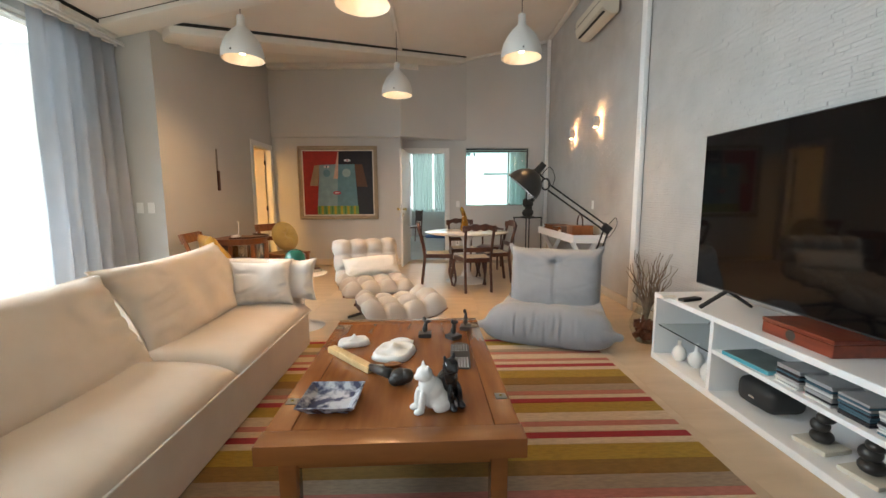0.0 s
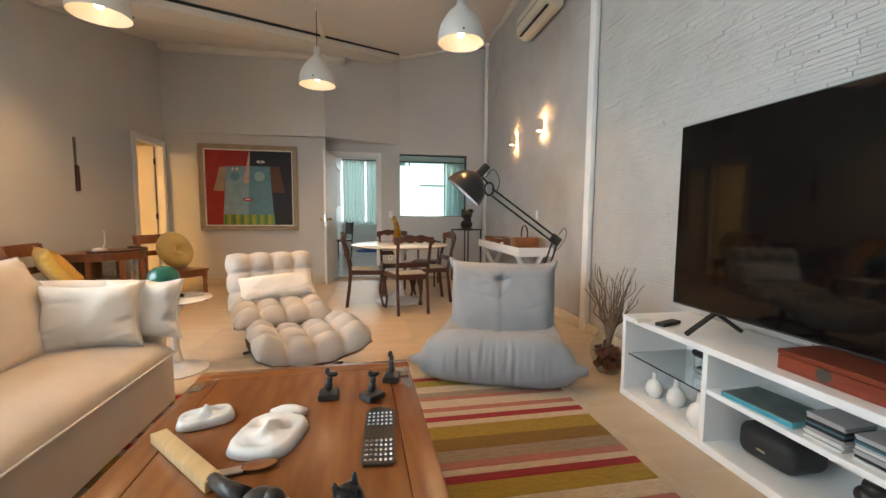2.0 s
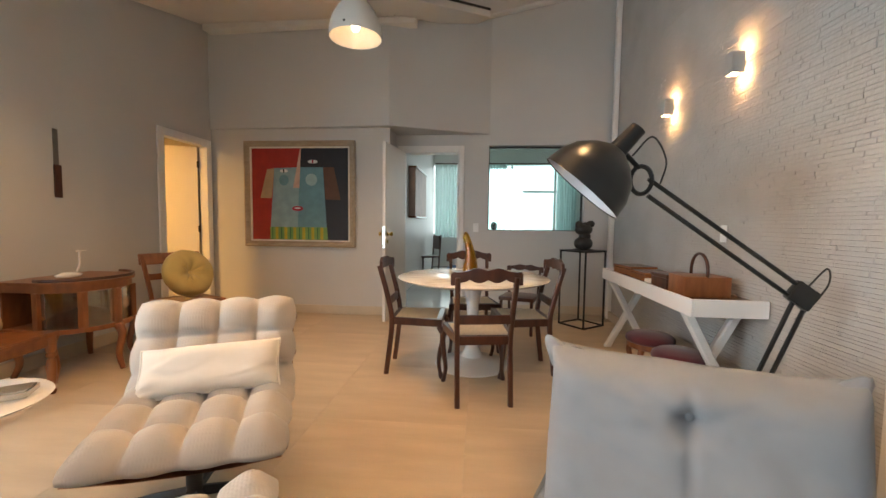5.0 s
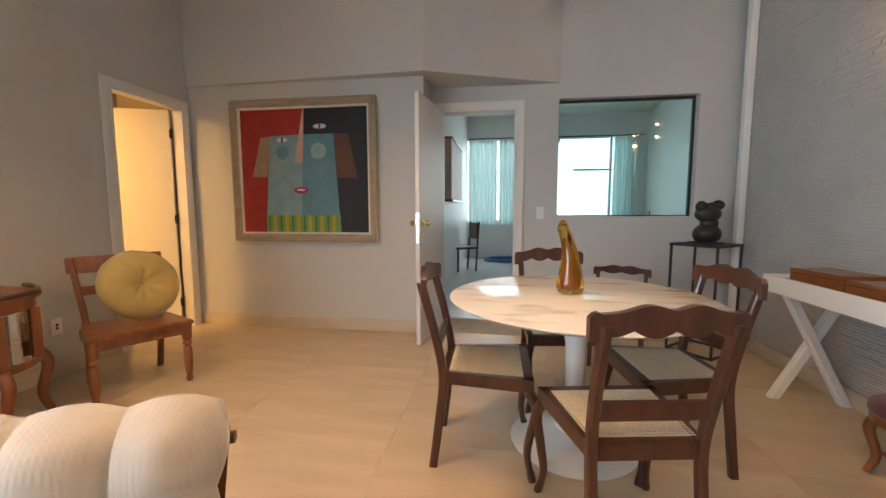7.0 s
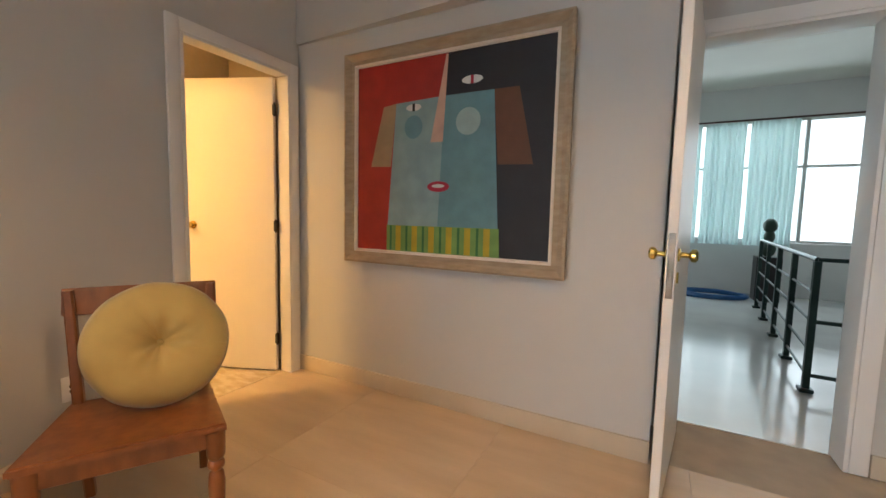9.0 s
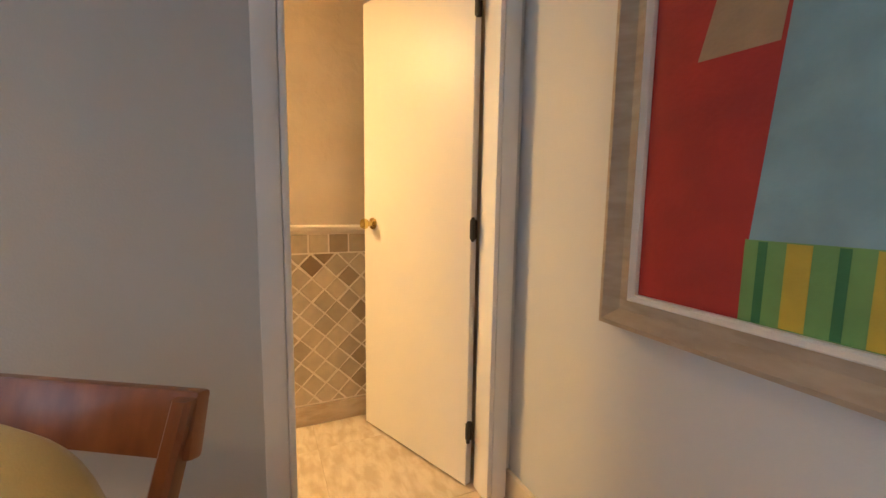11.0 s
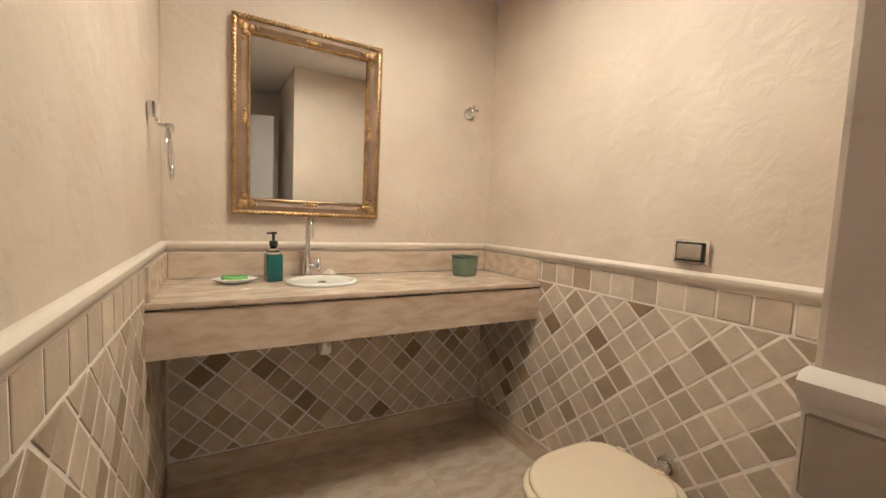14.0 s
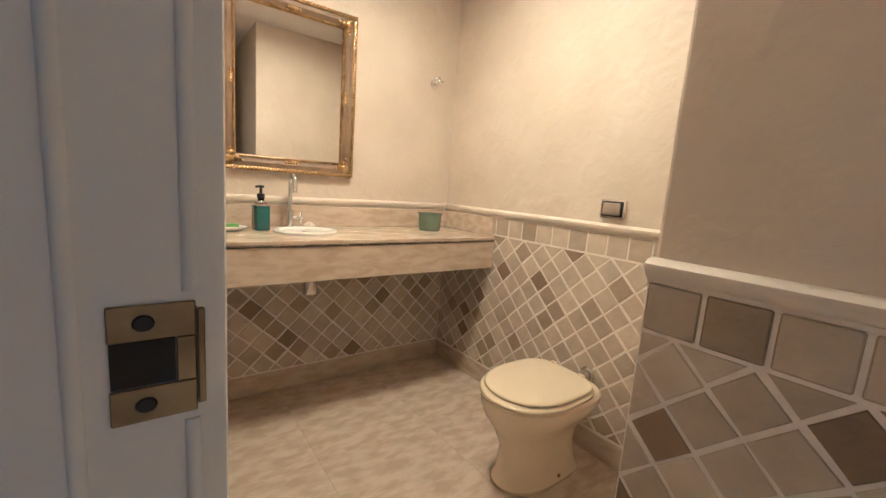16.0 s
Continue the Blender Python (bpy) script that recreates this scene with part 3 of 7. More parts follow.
# sofa
sofa = thing("sofa", "long cream linen sofa with loose cushions", "sofa", pose(0, 0, 0))
part("base", box((-1.62, -1.2, 0.02), (-0.565, 3.53, 0.325), 0.025, 3), M_LINEN, sofa, smooth="auto")
def soft_box(lo, hi, r, puff, seed=0, n=10):
    """A soft block: rounded edges and a crowned top."""
    bm = box(lo, hi)
    bmesh.ops.subdivide_edges(bm, edges=bm.edges, cuts=n, use_grid_fill=True)
    c = [(a + b) / 2 for a, b in zip(lo, hi)]
    h = [(b - a) / 2 for a, b in zip(lo, hi)]
    for v in bm.verts:
        q = [(v.co[i] - c[i]) / h[i] for i in range(3)]
        p = Vector([max(-(h[i] - r), min(h[i] - r, v.co[i] - c[i])) for i in range(3)])
        o = (v.co - Vector(c)) - p
        if o.length > 1e-6:
            o = o.normalized() * r * min(1, o.length / r * 1.0 + 0.0) if o.length < r else o.normalized() * r
        v.co = Vector(c) + p + o
        for i in range(3):
            j, k2 = (i + 1) % 3, (i + 2) % 3
            if abs(q[i]) > 0.98:
                v.co[i] += math.copysign(puff * (1 - q[j] ** 2) * (1 - q[k2] ** 2), q[i])
        v.co += Vector((1, 1, 1)) * noise.noise(v.co * 4 + Vector((seed, 0, 0))) * 0.006
    return bm
def seat_cushion(x0, x1, y0, y1, zs, crown, seed):
    """A seat cushion: a crowned top that falls to a knife edge in front and at its ends, and a soft underside."""
    bm = bmesh.new()
    nx, ny = 22, max(24, int((y1 - y0) * 22))
    top, low = [], []
    for i in range(nx + 1):
        u = i / nx
        rt, rl = [], []
        for j in range(ny + 1):
            y = y0 + (y1 - y0) * j / ny
            g = min(y - y0, y1 - y) / 0.16
            e = math.sqrt(max(0.0, 1 - (1 - min(1.0, g)) ** 2.4))
            f = math.sqrt(max(0.0, 1 - max(0.0, (u - 0.62) / 0.38) ** 2.6)) * (0.78 + 0.22 * math.sin(math.pi * min(1, u * 0.9)))
            n1 = noise.noise(Vector((u * 1.5, y * 2.2, seed))) * 0.010 + noise.noise(Vector((u * 6, y * 5, seed + 4))) * 0.003
            wob = 0.006 * noise.noise(Vector((y * 3.5, seed, 2))) + 0.003 * noise.noise(Vector((y * 14, seed, 5)))
            x = x0 + (x1 - x0) * u + wob * u ** 4 - 0.022 * (1 - e) * u ** 3
            z = zs + crown * f * (0.25 + 0.75 * e) + n1 * e * f + wob * 0.8 * u ** 4 - 0.02 * (1 - e) * u
            rt.append(bm.verts.new((x, y, z)))
            rl.append(bm.verts.new((x - 0.012 * u ** 6, y, min(z - 0.004, zs - 0.055 * math.sqrt(max(0, 1 - u ** 8)) - 0.004))))
        top.append(rt)
        low.append(rl)
    for i in range(nx):
        for j in range(ny):
            bm.faces.new((top[i][j], top[i + 1][j], top[i + 1][j + 1], top[i][j + 1]))
            bm.faces.new((low[i][j], low[i][j + 1], low[i + 1][j + 1], low[i + 1][j]))
    for j in range(ny):
        for i in (0, nx):
            bm.faces.new((top[i][j], top[i][j + 1], low[i][j + 1], low[i][j]))
    for i in range(nx):
        for j in (0, ny):
            bm.faces.new((top[i][j], top[i + 1][j], low[i + 1][j], low[i][j]))
    bmesh.ops.recalc_face_normals(bm, faces=bm.faces)
    return bm, [v.co.copy() for v in top[nx]], [v.co.copy() for v in low[nx]]


for i, (y0, y1) in enumerate(((-0.85, 2.262), (2.266, 3.47))):
    bm, welt, under = seat_cushion(-1.35, -0.508, y0, y1, 0.350, 0.10, i * 7.0)
    seat = part("seat_cushion", bm, M_LINEN, sofa, smooth=True)
    part("piping", tube([p + Vector((0.002, 0, 0)) for p in welt], 0.006, 6), M_CREAMP, seat, "pale corded welt", smooth=True)
    part("piping", tube([Vector((-0.555, p.y, 0.318)) for p in under[::3]], 0.006, 6), M_LINEN, seat, smooth=True)
part("backrest", soft_box((-1.68, -1.2, 0.28), (-1.40, 3.53, 0.66), 0.06, 0.01, 3, 12), M_LINEN, sofa, smooth=True)
part("arm", soft_box((-1.66, 3.475, 0.28), (-0.62, 3.60, 0.735), 0.045, 0.012, 4, 10), M_LINEN, sofa, smooth=True)


def cushion(label, w, d, h, m, material, seed, name="cushion", group="sofa cushions", corner=0.22, crease=0.03):
    ob = mesh_ob(name, pillow(w, d, h, 44, seed=seed, corner=corner, crease=crease), material, None, True)
    ob.matrix_world = m
    tagged(ob, label, "cushion", group)
    # the corded seam round the edge
    seam = []
    for a, b in ((-1, -1), (1, -1), (1, 1), (-1, 1)):
        n = 16
        for k in range(n):
            t = -1 + 2 * k / n
            u, v = {(-1, -1): (t, -1), (1, -1): (1, t), (1, 1): (-t, 1), (-1, 1): (-1, -t)}[a, b]
            seam.append((u * w / 2 * (1 - corner * (1 - v * v) * abs(u) ** 3 * 0.5) * 1.004, v * d / 2 * (1 - corner * (1 - u * u) * abs(v) ** 3 * 0.5) * 1.004, 0))
    part("piping", tube(seam + seam[:1], 0.006, 6), material, ob, smooth=True)
    return ob


cushion("large cream back cushion on the sofa", 1.22, 0.56, 0.25, pose(-1.12, 1.73, 0.61, 62, 1, 90), M_LINEN, 1)
cushion("large cream back cushion on the sofa", 1.20, 0.56, 0.25, pose(-1.14, 2.90, 0.625, 62, -1, 91), M_LINEN, 2)
cushion("large cream back cushion on the sofa", 1.15, 0.56, 0.25, pose(-1.12, 0.50, 0.61, 62, 0, 90), M_LINEN, 5)
cushion("plump white scatter cushion on the sofa", 0.45, 0.35, 0.18, pose(-0.835, 3.30, 0.595, 68, 0, 14), M_CREAMP, 3, corner=0.32, crease=0.04)
cushion("small cream cushion against the sofa arm", 0.38, 0.33, 0.14, pose(-0.655, 3.42, 0.595, 76, 0, 4), M_CREAMP, 4, corner=0.32, crease=0.04)
cushion("grey patterned cushion on the sofa seat", 0.42, 0.42, 0.14, pose(-0.96, 1.20, 0.50, 20, 0, 70), mat("grey_weave", (0.33, 0.31, 0.29), 0.95, color2=(0.55, 0.53, 0.5), scale=60, bump=0.2), 6)

# low armless lounge seat in grey canvas, one folded quilt of a chair
def fireside(m):
    ob = thing("fireside_chair", "low armless blue-grey canvas lounge seat with creased folds", "chair", m)
    # seat: a stuffed quilt whose ends run out into pinched points at the front
    bm = bmesh.new()
    loop = [(-.45, .02), (-.495, .09), (-.49, .19), (-.45, .285), (-.37, .345), (-.26, .34), (-.15, .285), (.02, .25), (.25, .25), (.40, .22), (.43, .06), (.30, .006), (-.30, .006)]
    P = [Vector((0, *q)) for q in loop]
    prof = []
    n = len(P)
    for i in range(n):
        p0, p1, p2, p3 = P[i - 1], P[i], P[(i + 1) % n], P[(i + 2) % n]
        for k in range(4):
            t = k / 4
            prof.append(0.5 * (2 * p1 + (p2 - p0) * t + (2 * p0 - 5 * p1 + 4 * p2 - p3) * t * t + (3 * p1 - p0 - 3 * p2 + p3) * t ** 3))
    pleats = [(-.46, .10, .30), (-.30, .05, .27), (-.17, .14, .33), (0.0, .0, .34), (.13, .12, .33), (.24, .03, .25), (.42, .12, .31), (-.62, .08, .24), (.60, .05, .22)]
    N = 110
    rings = []
    for i in range(N + 1):
        u = 2 * i / N - 1
        e = max(0.0, 1 - abs(u) ** 4.6) ** 0.5
        ring = []
        for q in prof:
            front = max(0.0, min(1.0, (0.30 - q.y) / 0.70))
            nose = max(0.0, min(1.0, (-q.y - 0.24) / 0.12))
            top = max(0.0, min(1.0, (q.z - 0.18) / 0.08))
            zs = 0.13 + 0.13 * max(0.0, min(1.0, (q.y + 0.42) / 0.72))
            y = q.y if q.y > -0.42 else -0.42 + (q.y + 0.42) * (0.1 + 0.9 * e)
            zz = zs + (q.z - zs) * e
            f = 0.010 * noise.noise(Vector((u * 3, q.y * 5, q.z * 4))) + 0.004 * noise.noise(Vector((u * 14, q.y * 5, q.z * 5)))
            for up, za, zb in pleats:
                du = u - up - 0.03 * noise.noise(Vector((up * 9, q.z * 6, 1)))
                on = max(0.0, min(1.0, (q.z - za) / .04)) * max(0.0, min(1.0, (zb - q.z) / .03))
                f -= nose * on * (0.006 * math.exp(-(du / .018) ** 2) - 0.003 * math.exp(-((abs(du) - .05) / .03) ** 2))
            # the seat dips in two halves to each side of a seam
            dip = top * max(0.0, 1 - u * u) * math.exp(-((q.y - 0.02) / .22) ** 2)
            f2 = 0.06 * dip + 0.022 * top * math.exp(-(u / .05) ** 2) * (1 - nose)
            ring.append(bm.verts.new((u * (0.425 + 0.098 * front), y - f * nose * e, max(zz + f * (1 - nose) * e - f2, 0.004))))
        rings.append(ring)
    for a, b in zip(rings, rings[1:]):
        for j in range(len(prof)):
            j2 = (j + 1) % len(prof)
            bm.faces.new((a[j], a[j2], b[j2], b[j]))
    bm.faces.new(rings[0]); bm.faces.new(rings[-1])
    bmesh.ops.recalc_face_normals(bm, faces=bm.faces)
    part("seat", bm, M_GREYF, ob, smooth=True)
    # back: a tall stuffed quilt with a button and a centre seam
    bm = bmesh.new()
    nu, nv = 56, 46
    grid = {}
    for s in (0, 1):
        for i in range(nu + 1):
            for j in range(nv + 1):
                u, v = 2 * i / nu - 1, j / nv
                e = max(0.0, 1 - abs(u) ** 8) ** 0.4 * max(0.0, 1 - abs(2 * v - 1) ** 10) ** 0.4
                w = 0.85 + 0.01 * v + 0.03 * max(0, v - 0.9) * 10
                th = 0.17 * e
                zc = 0.13 + 0.585 * v
                f = 0.0
                if s == 0:
                    f += 0.05 * math.exp(-((u / 0.09) ** 2 + ((v - 0.80) / 0.06) ** 2))
                    f += 0.014 * math.exp(-(u / 0.022) ** 2)
                    for sl, a0, k in ((1.0, 0.32, .013), (0.35, 0.55, .010), (-0.5, 0.35, .006)):
                        dv = (v - 0.80) - sl * 0.32 * abs(u)
                        f += k * math.exp(-(dv / .022) ** 2) * max(0.0, 1 - abs(u) / .85)
                    f += 0.010 * math.exp(-((v - 0.40 - 0.10 * u + 0.03 * math.sin(u * 5)) / .02) ** 2) * max(0.0, u) * (1 - u) * 3
                    f += 0.008 * math.exp(-((v - 0.55 + 0.12 * u) / .02) ** 2) * max(0.0, -u) * (1 + u) * 3
                    f += 0.014 * noise.noise(Vector((u * 2.2, v * 3, 2))) + 0.006 * noise.noise(Vector((u * 7 + v * 4, v * 8, 6)))
                    f -= 0.03 * math.exp(-((v - 0.42) / 0.2) ** 2) * (1 - u * u)
                yy = 0.30 + 0.16 * v + (-th if s == 0 else th * 0.75) + f
                zz = zc + 0.010 * noise.noise(Vector((u * 3, 1, v * 2))) + 0.03 * abs(u) ** 6 * v
                grid[s, i, j] = bm.verts.new((u * w / 2 + .008, yy, zz))
    for s in (0, 1):
        for i in range(nu):
            for j in range(nv):
                bm.faces.new((grid[s, i, j], grid[s, i + 1, j], grid[s, i + 1, j + 1], grid[s, i, j + 1]))
    bmesh.ops.remove_doubles(bm, verts=bm.verts, dist=0.004)
    bmesh.ops.recalc_face_normals(bm, faces=bm.faces)
    back = part("backrest", bm, M_GREYF, ob, smooth=True)
    part("button", lathe([(0, 0.004), (0.013, 0), (0.013, -0.006), (0, -0.009)], 12, pose(0.008, 0.315, 0.60, 90)), M_GREYF, back, smooth=True)
    for s in (-1, 1):
        part("corner_ear", lathe([(0.0, 0.075), (0.018, 0.06), (0.03, 0.03), (0.05, -0.03), (0, -0.04)], 10, pose(s * 0.41, 0.45, 0.70, 0, s * 38, 0)), M_GREYF, back, smooth=True)
        part("corner_ear", lathe([(0.0, 0.085), (0.022, 0.078), (0.034, 0.055), (0.034, 0.035), (0.055, 0.0), (0.085, -0.06), (0.07, -0.12), (0, -0.14)], 14, pose(s * 0.505, -0.405, 0.145, 0, s * 92, 0)), M_GREYF, ob, smooth=True)
    return ob


fireside(pose(1.53, 3.83, 0, 0, 0, -21))

# tufted lounge chair and its footstool on bent-ply shells
M_PLY = mat("rosewood_ply", (0.22, 0.075, 0.028), 0.3, color2=(0.13, 0.04, 0.016), scale=3, detail=7, stretch=(1, 6, 6), coat=0.3)
def star_base(ob, z1, r=0.30, n=5):
    part("post", lathe([(0.03, 0.05), (0.03, z1)], 16), M_BLKM, ob, smooth="auto")
    for i in range(n):
        a = 2 * math.pi * i / n + 0.3
        p = Vector((math.cos(a), math.sin(a), 0))
        part("foot", tube([p * 0.02 + Vector((0, 0, .085)), p * r * .6 + Vector((0, 0, .05)), p * r + Vector((0, 0, .018))], 0.016, 6, radii=[.022, .018, .013]), M_BLKM, ob)


def lounge(m):
    ob = thing("lounge_chair", "button-tufted beige lounge chair on a bent plywood shell", "chair", m)
    part("seat_pad", tufted(0.70, 0.52, 0.13, 4, 3, 9, 0.62, Matrix.Translation((0, 0.06, 0.325)) @ pose(0, 0, 0, 6)), M_BEIGE, ob, smooth=True)
    part("back_pad", tufted(0.69, 0.50, 0.13, 4, 3, 9, 0.62, Matrix.Translation((0, 0.42, 0.53)) @ pose(0, 0, 0, 66)), M_BEIGE, ob, smooth=True)
    sh = [(0.0, -0.19, 0.265), (0.0, 0.0, 0.285), (0.0, 0.24, 0.27), (0.0, 0.37, 0.33), (0.0, 0.48, 0.50), (0.0, 0.56, 0.655)]
    P = curve_pts(sh, 5)
    bm = bmesh.new()
    rows = []
    for p in P:
        rows.append([bm.verts.new((u * 0.345, p.y, p.z + 0.02 * u * u)) for u in (-1, -0.5, 0, 0.5, 1)])
    for a, b in zip(rows, rows[1:]):
        for k in range(4):
            bm.faces.new((a[k], a[k + 1], b[k + 1], b[k]))
    bmesh.ops.solidify(bm, geom=bm.faces, thickness=0.014)
    part("shell", bm, M_PLY, ob, "rosewood plywood shell", smooth="auto")
    for s in (-1, 1):
        for yy, zz in ((0.42, 0.5), (0.54, 0.66), (-0.12, .29), (0.1, .32)):
            part("strap_knob", lathe([(0, 0.012), (.014, .008), (.014, -.01), (0, -.012)], 10, pose(s * .352, yy, zz, 0, 90, 0)), M_PLY, ob, smooth="auto")
    star_base(ob, 0.27)
    return ob


lounge(pose(-0.12, 4.33, 0, 0, 0, 22))
stool = thing("footstool", "button-tufted beige footstool on a bent plywood shell", "footstool", pose(0.13, 3.78, 0, 0, 0, 24))
part("pad", tufted(0.70, 0.50, 0.13, 4, 3, 9, 0.62, Matrix.Translation((0, -0.06, 0.265)) @ pose(0, 0, 0, 4), lambda x, y, z: (x * (1 - 0.10 * max(0, y) / .25), y, z + 0.085 * (x / 0.35) ** 2 - 0.05 * (abs(y) / 0.25) ** 3)), M_BEIGE, stool, smooth=True)
bm = bmesh.new()
rows = []
for i in range(13):
    t = -1 + 2 * i / 12
    rows.append([bm.verts.new((u * (0.374 - 0.02 * t * t - 0.03 * max(0, t)), t * 0.252 - 0.082, 0.236 - 0.018 * t * t + 0.018 * t + 0.088 * u * u)) for u in (-1, -.75, -.5, -.25, 0, .25, .5, .75, 1)])
for a, b in zip(rows, rows[1:]):
    for k in range(8):
        bm.faces.new((a[k], a[k + 1], b[k + 1], b[k]))
bmesh.ops.solidify(bm, geom=bm.faces, thickness=0.016)
part("shell", bm, M_PLY, stool, "rosewood plywood shell", smooth="auto")
for s in (-1, 1):
    for yy in (-0.24, -.06, 0.12):
        part("strap_knob", lathe([(0, 0.012), (.012, .008), (.012, -.008), (0, -.012)], 10, pose(s * .34, yy, .295, 0, 90, 0)), M_PLY, stool, smooth="auto")
star_base(stool, 0.205, 0.31, 4)
cushion("long white bolster cushion on the tufted chair", 0.58, 0.22, 0.16, pose(-0.20, 4.56, 0.505, 54, -2, 22), M_CREAMP, 8, "bolster_cushion", "chair cushions", 0.08, 0.018)

# small tulip side table
st = thing("side_table", "small white tulip side table", "table", pose(-0.80, 4.08, 0))
part("tabletop", lathe([(0, .505), (.18, .507), (.235, .515), (.245, .522), (.235, .526), (0, .526)], 40), M_TULIP, st, smooth="auto")
part("pedestal", lathe([(.20, 0), (.205, .006), (.18, .014), (.10, .03), (.045, .07), (.026, .16), (.022, .28), (.03, .40), (.06, .475), (.12, .504)], 32), M_TULIP, st, smooth="auto")

# dining table
dt = thing("dining_table", "round white marble table on a tulip pedestal", "table", pose(0.96, 6.185, 0))
part("tabletop", lathe([(0, .716), (.58, .718), (.605, .728), (.62, .738), (.612, .742), (0, .742)], 72), M_MARBLE, dt, "polished white marble top with grey veins", smooth="auto")
part("pedestal", lathe([(.305, 0), (.31, .008), (.29, .016), (.18, .035), (.09, .075), (.055, .15), (.045, .30), (.05, .50), (.07, .62), (.12, .69), (.2, .715)], 40), M_TULIP, dt, smooth="auto")


def scallop_rail(w, z0, h, th, teeth=4, bow=0.03, ears=True):
    """A crest rail: arched top with curled ends and a scalloped lower edge; the rail bows back in its middle."""
    bm = bmesh.new()
    n = 40
    rows = []
    for i in range(n + 1):
        u = 2 * i / n - 1
        top = z0 + h * (0.62 + 0.38 * math.cos(u * math.pi * 0.5) ** 0.8 - 0.10 * math.cos(u * math.pi * 3) * (1 - abs(u)))
        if ears:
            top = max(top, z0 + h * (0.80 - 18 * (abs(u) - 0.9) ** 2))
        bot = z0 + 0.32 * h - 0.20 * h * abs(math.sin(u * math.pi * teeth / 2)) * (1 if abs(u) < 0.86 else 0)
        if abs(u) > 0.86:
            bot = z0 - 0.06 * h
        yb = bow * (1 - u * u)
        rows.append([bm.verts.new((u * w / 2, yb - th / 2, bot)), bm.verts.new((u * w / 2, yb - th / 2, top)),
                     bm.verts.new((u * w / 2, yb + th / 2, top)), bm.verts.new((u * w / 2, yb + th / 2, bot))])
    for a, b in zip(rows, rows[1:]):
        for k in range(4):
            bm.faces.new((a[k], a[(k + 1) % 4], b[(k + 1) % 4], b[k]))
    bm.faces.new(rows[0]); bm.faces.new(rows[-1])
    bmesh.ops.recalc_face_normals(bm, faces=bm.faces)
    return bm


def sq_tube(pts, w, d):
    """A square-section bar through pts, w wide in x and d deep."""
    bm = bmesh.new()
    rings = []
    for p in pts:
        p = Vector(p)
        ww, dd = (w, d) if len(p) == 3 else (w, d)
        rings.append([bm.verts.new(p + Vector(o)) for o in ((-ww / 2, -dd / 2, 0), (ww / 2, -dd / 2, 0), (ww / 2, dd / 2, 0), (-ww / 2, dd / 2, 0))])
    for a, b in zip(rings, rings[1:]):
        for k in range(4):
            bm.faces.new((a[k], a[(k + 1) % 4], b[(k + 1) % 4], b[k]))
    bm.faces.new(rings[0]); bm.faces.new(rings[-1])
    bmesh.ops.recalc_face_normals(bm, faces=bm.faces)
    es = [e for e in bm.edges if abs(e.verts[0].co.z - e.verts[1].co.z) > 0.004]
    bmesh.ops.bevel(bm, geom=es, offset=min(w, d) * 0.2, segments=1, affect='EDGES')
    return bm


def dining_chair(m, label):
    ob = thing("dining_chair", label, "chair", m, group="chairs round the table")
    fw, bw, dp, sh = 0.235, 0.182, 0.20, 0.445
    seat = part("seat", slab([(-fw + .03, -dp + .035), (fw - .03, -dp + .035), (bw - .01, dp - .03), (-bw + .01, dp - .03)], sh - .012, sh + .004), M_CANE, ob, "woven cane seat")
    # an open weave lies on the seat
    wv = bmesh.new()
    for i in range(23):
        t = i / 22
        xf, xb = (-fw + .04) + t * (2 * fw - .08), (-bw + .015) + t * (2 * bw - .03)
        tube([(xf, -dp + .04, sh + .0055), (xb, dp - .035, sh + .0055)], 0.0022, 4, wv)
        yy = -dp + .045 + t * (2 * dp - .085)
        k = (yy + dp) / (2 * dp)
        ww = (fw - .035) * (1 - k) + (bw - .012) * k
        tube([(-ww, yy, sh + .0075), (ww, yy, sh + .0075)], 0.0022, 4, wv)
    part("cane_weave", wv, M_CANE, seat)
    for a, b, c, d in (((-fw, -dp), (fw, -dp), (fw - .005, -dp + .04), (-fw + .005, -dp + .04)), ((-bw, dp - .035), (bw, dp - .035), (bw, dp), (-bw, dp)),
                       ((-fw, -dp), (-fw + .035, -dp), (-bw + .03, dp), (-bw, dp)), ((fw - .035, -dp), (fw, -dp), (bw, dp), (bw - .03, dp))):
        part("seat_rail", slab([a, b, c, d], sh - .05, sh + .006), M_MAHOG, ob)
    for s in (-1, 1):
        x = s * (fw - .02)
        part("front_leg", tube(curve_pts([(x, -dp + .02, sh - .05), (x + s * .018, -dp - .012, sh - .12), (x + s * .004, -dp + .014, sh - .26), (x - s * .004, -dp + .02, .10), (x + s * .012, -dp - .002, .0)], 4), 0.02, 8,
                                radii=[.024 - .011 * (i / 16) + (.004 if i in (15, 16) else 0) for i in range(17)]), M_MAHOG, ob, smooth="auto")
        xb = s * (bw - .008)
        part("back_post", sq_tube(curve_pts([(xb, dp + .035, 0), (xb, dp + .008, .22), (xb, dp - .01, .42), (xb + s * .006, dp + .02, .60), (xb + s * .012, dp + .085, .845)], 4), .032, .038), M_MAHOG, ob, smooth="auto")
    part("crest_rail", scallop_rail(2 * bw + .09, .802, .10, .024), M_MAHOG, ob, "carved crest rail with a scalloped edge", smooth="auto").matrix_local = Matrix.Translation((0, dp + .065, 0)) @ pose(0, 0, 0, 0)
    part("mid_rail", box((-bw - .004, dp + .006, .535), (bw + .004, dp + .026, .595), .005, 2), M_MAHOG, ob, smooth="auto")
    return ob


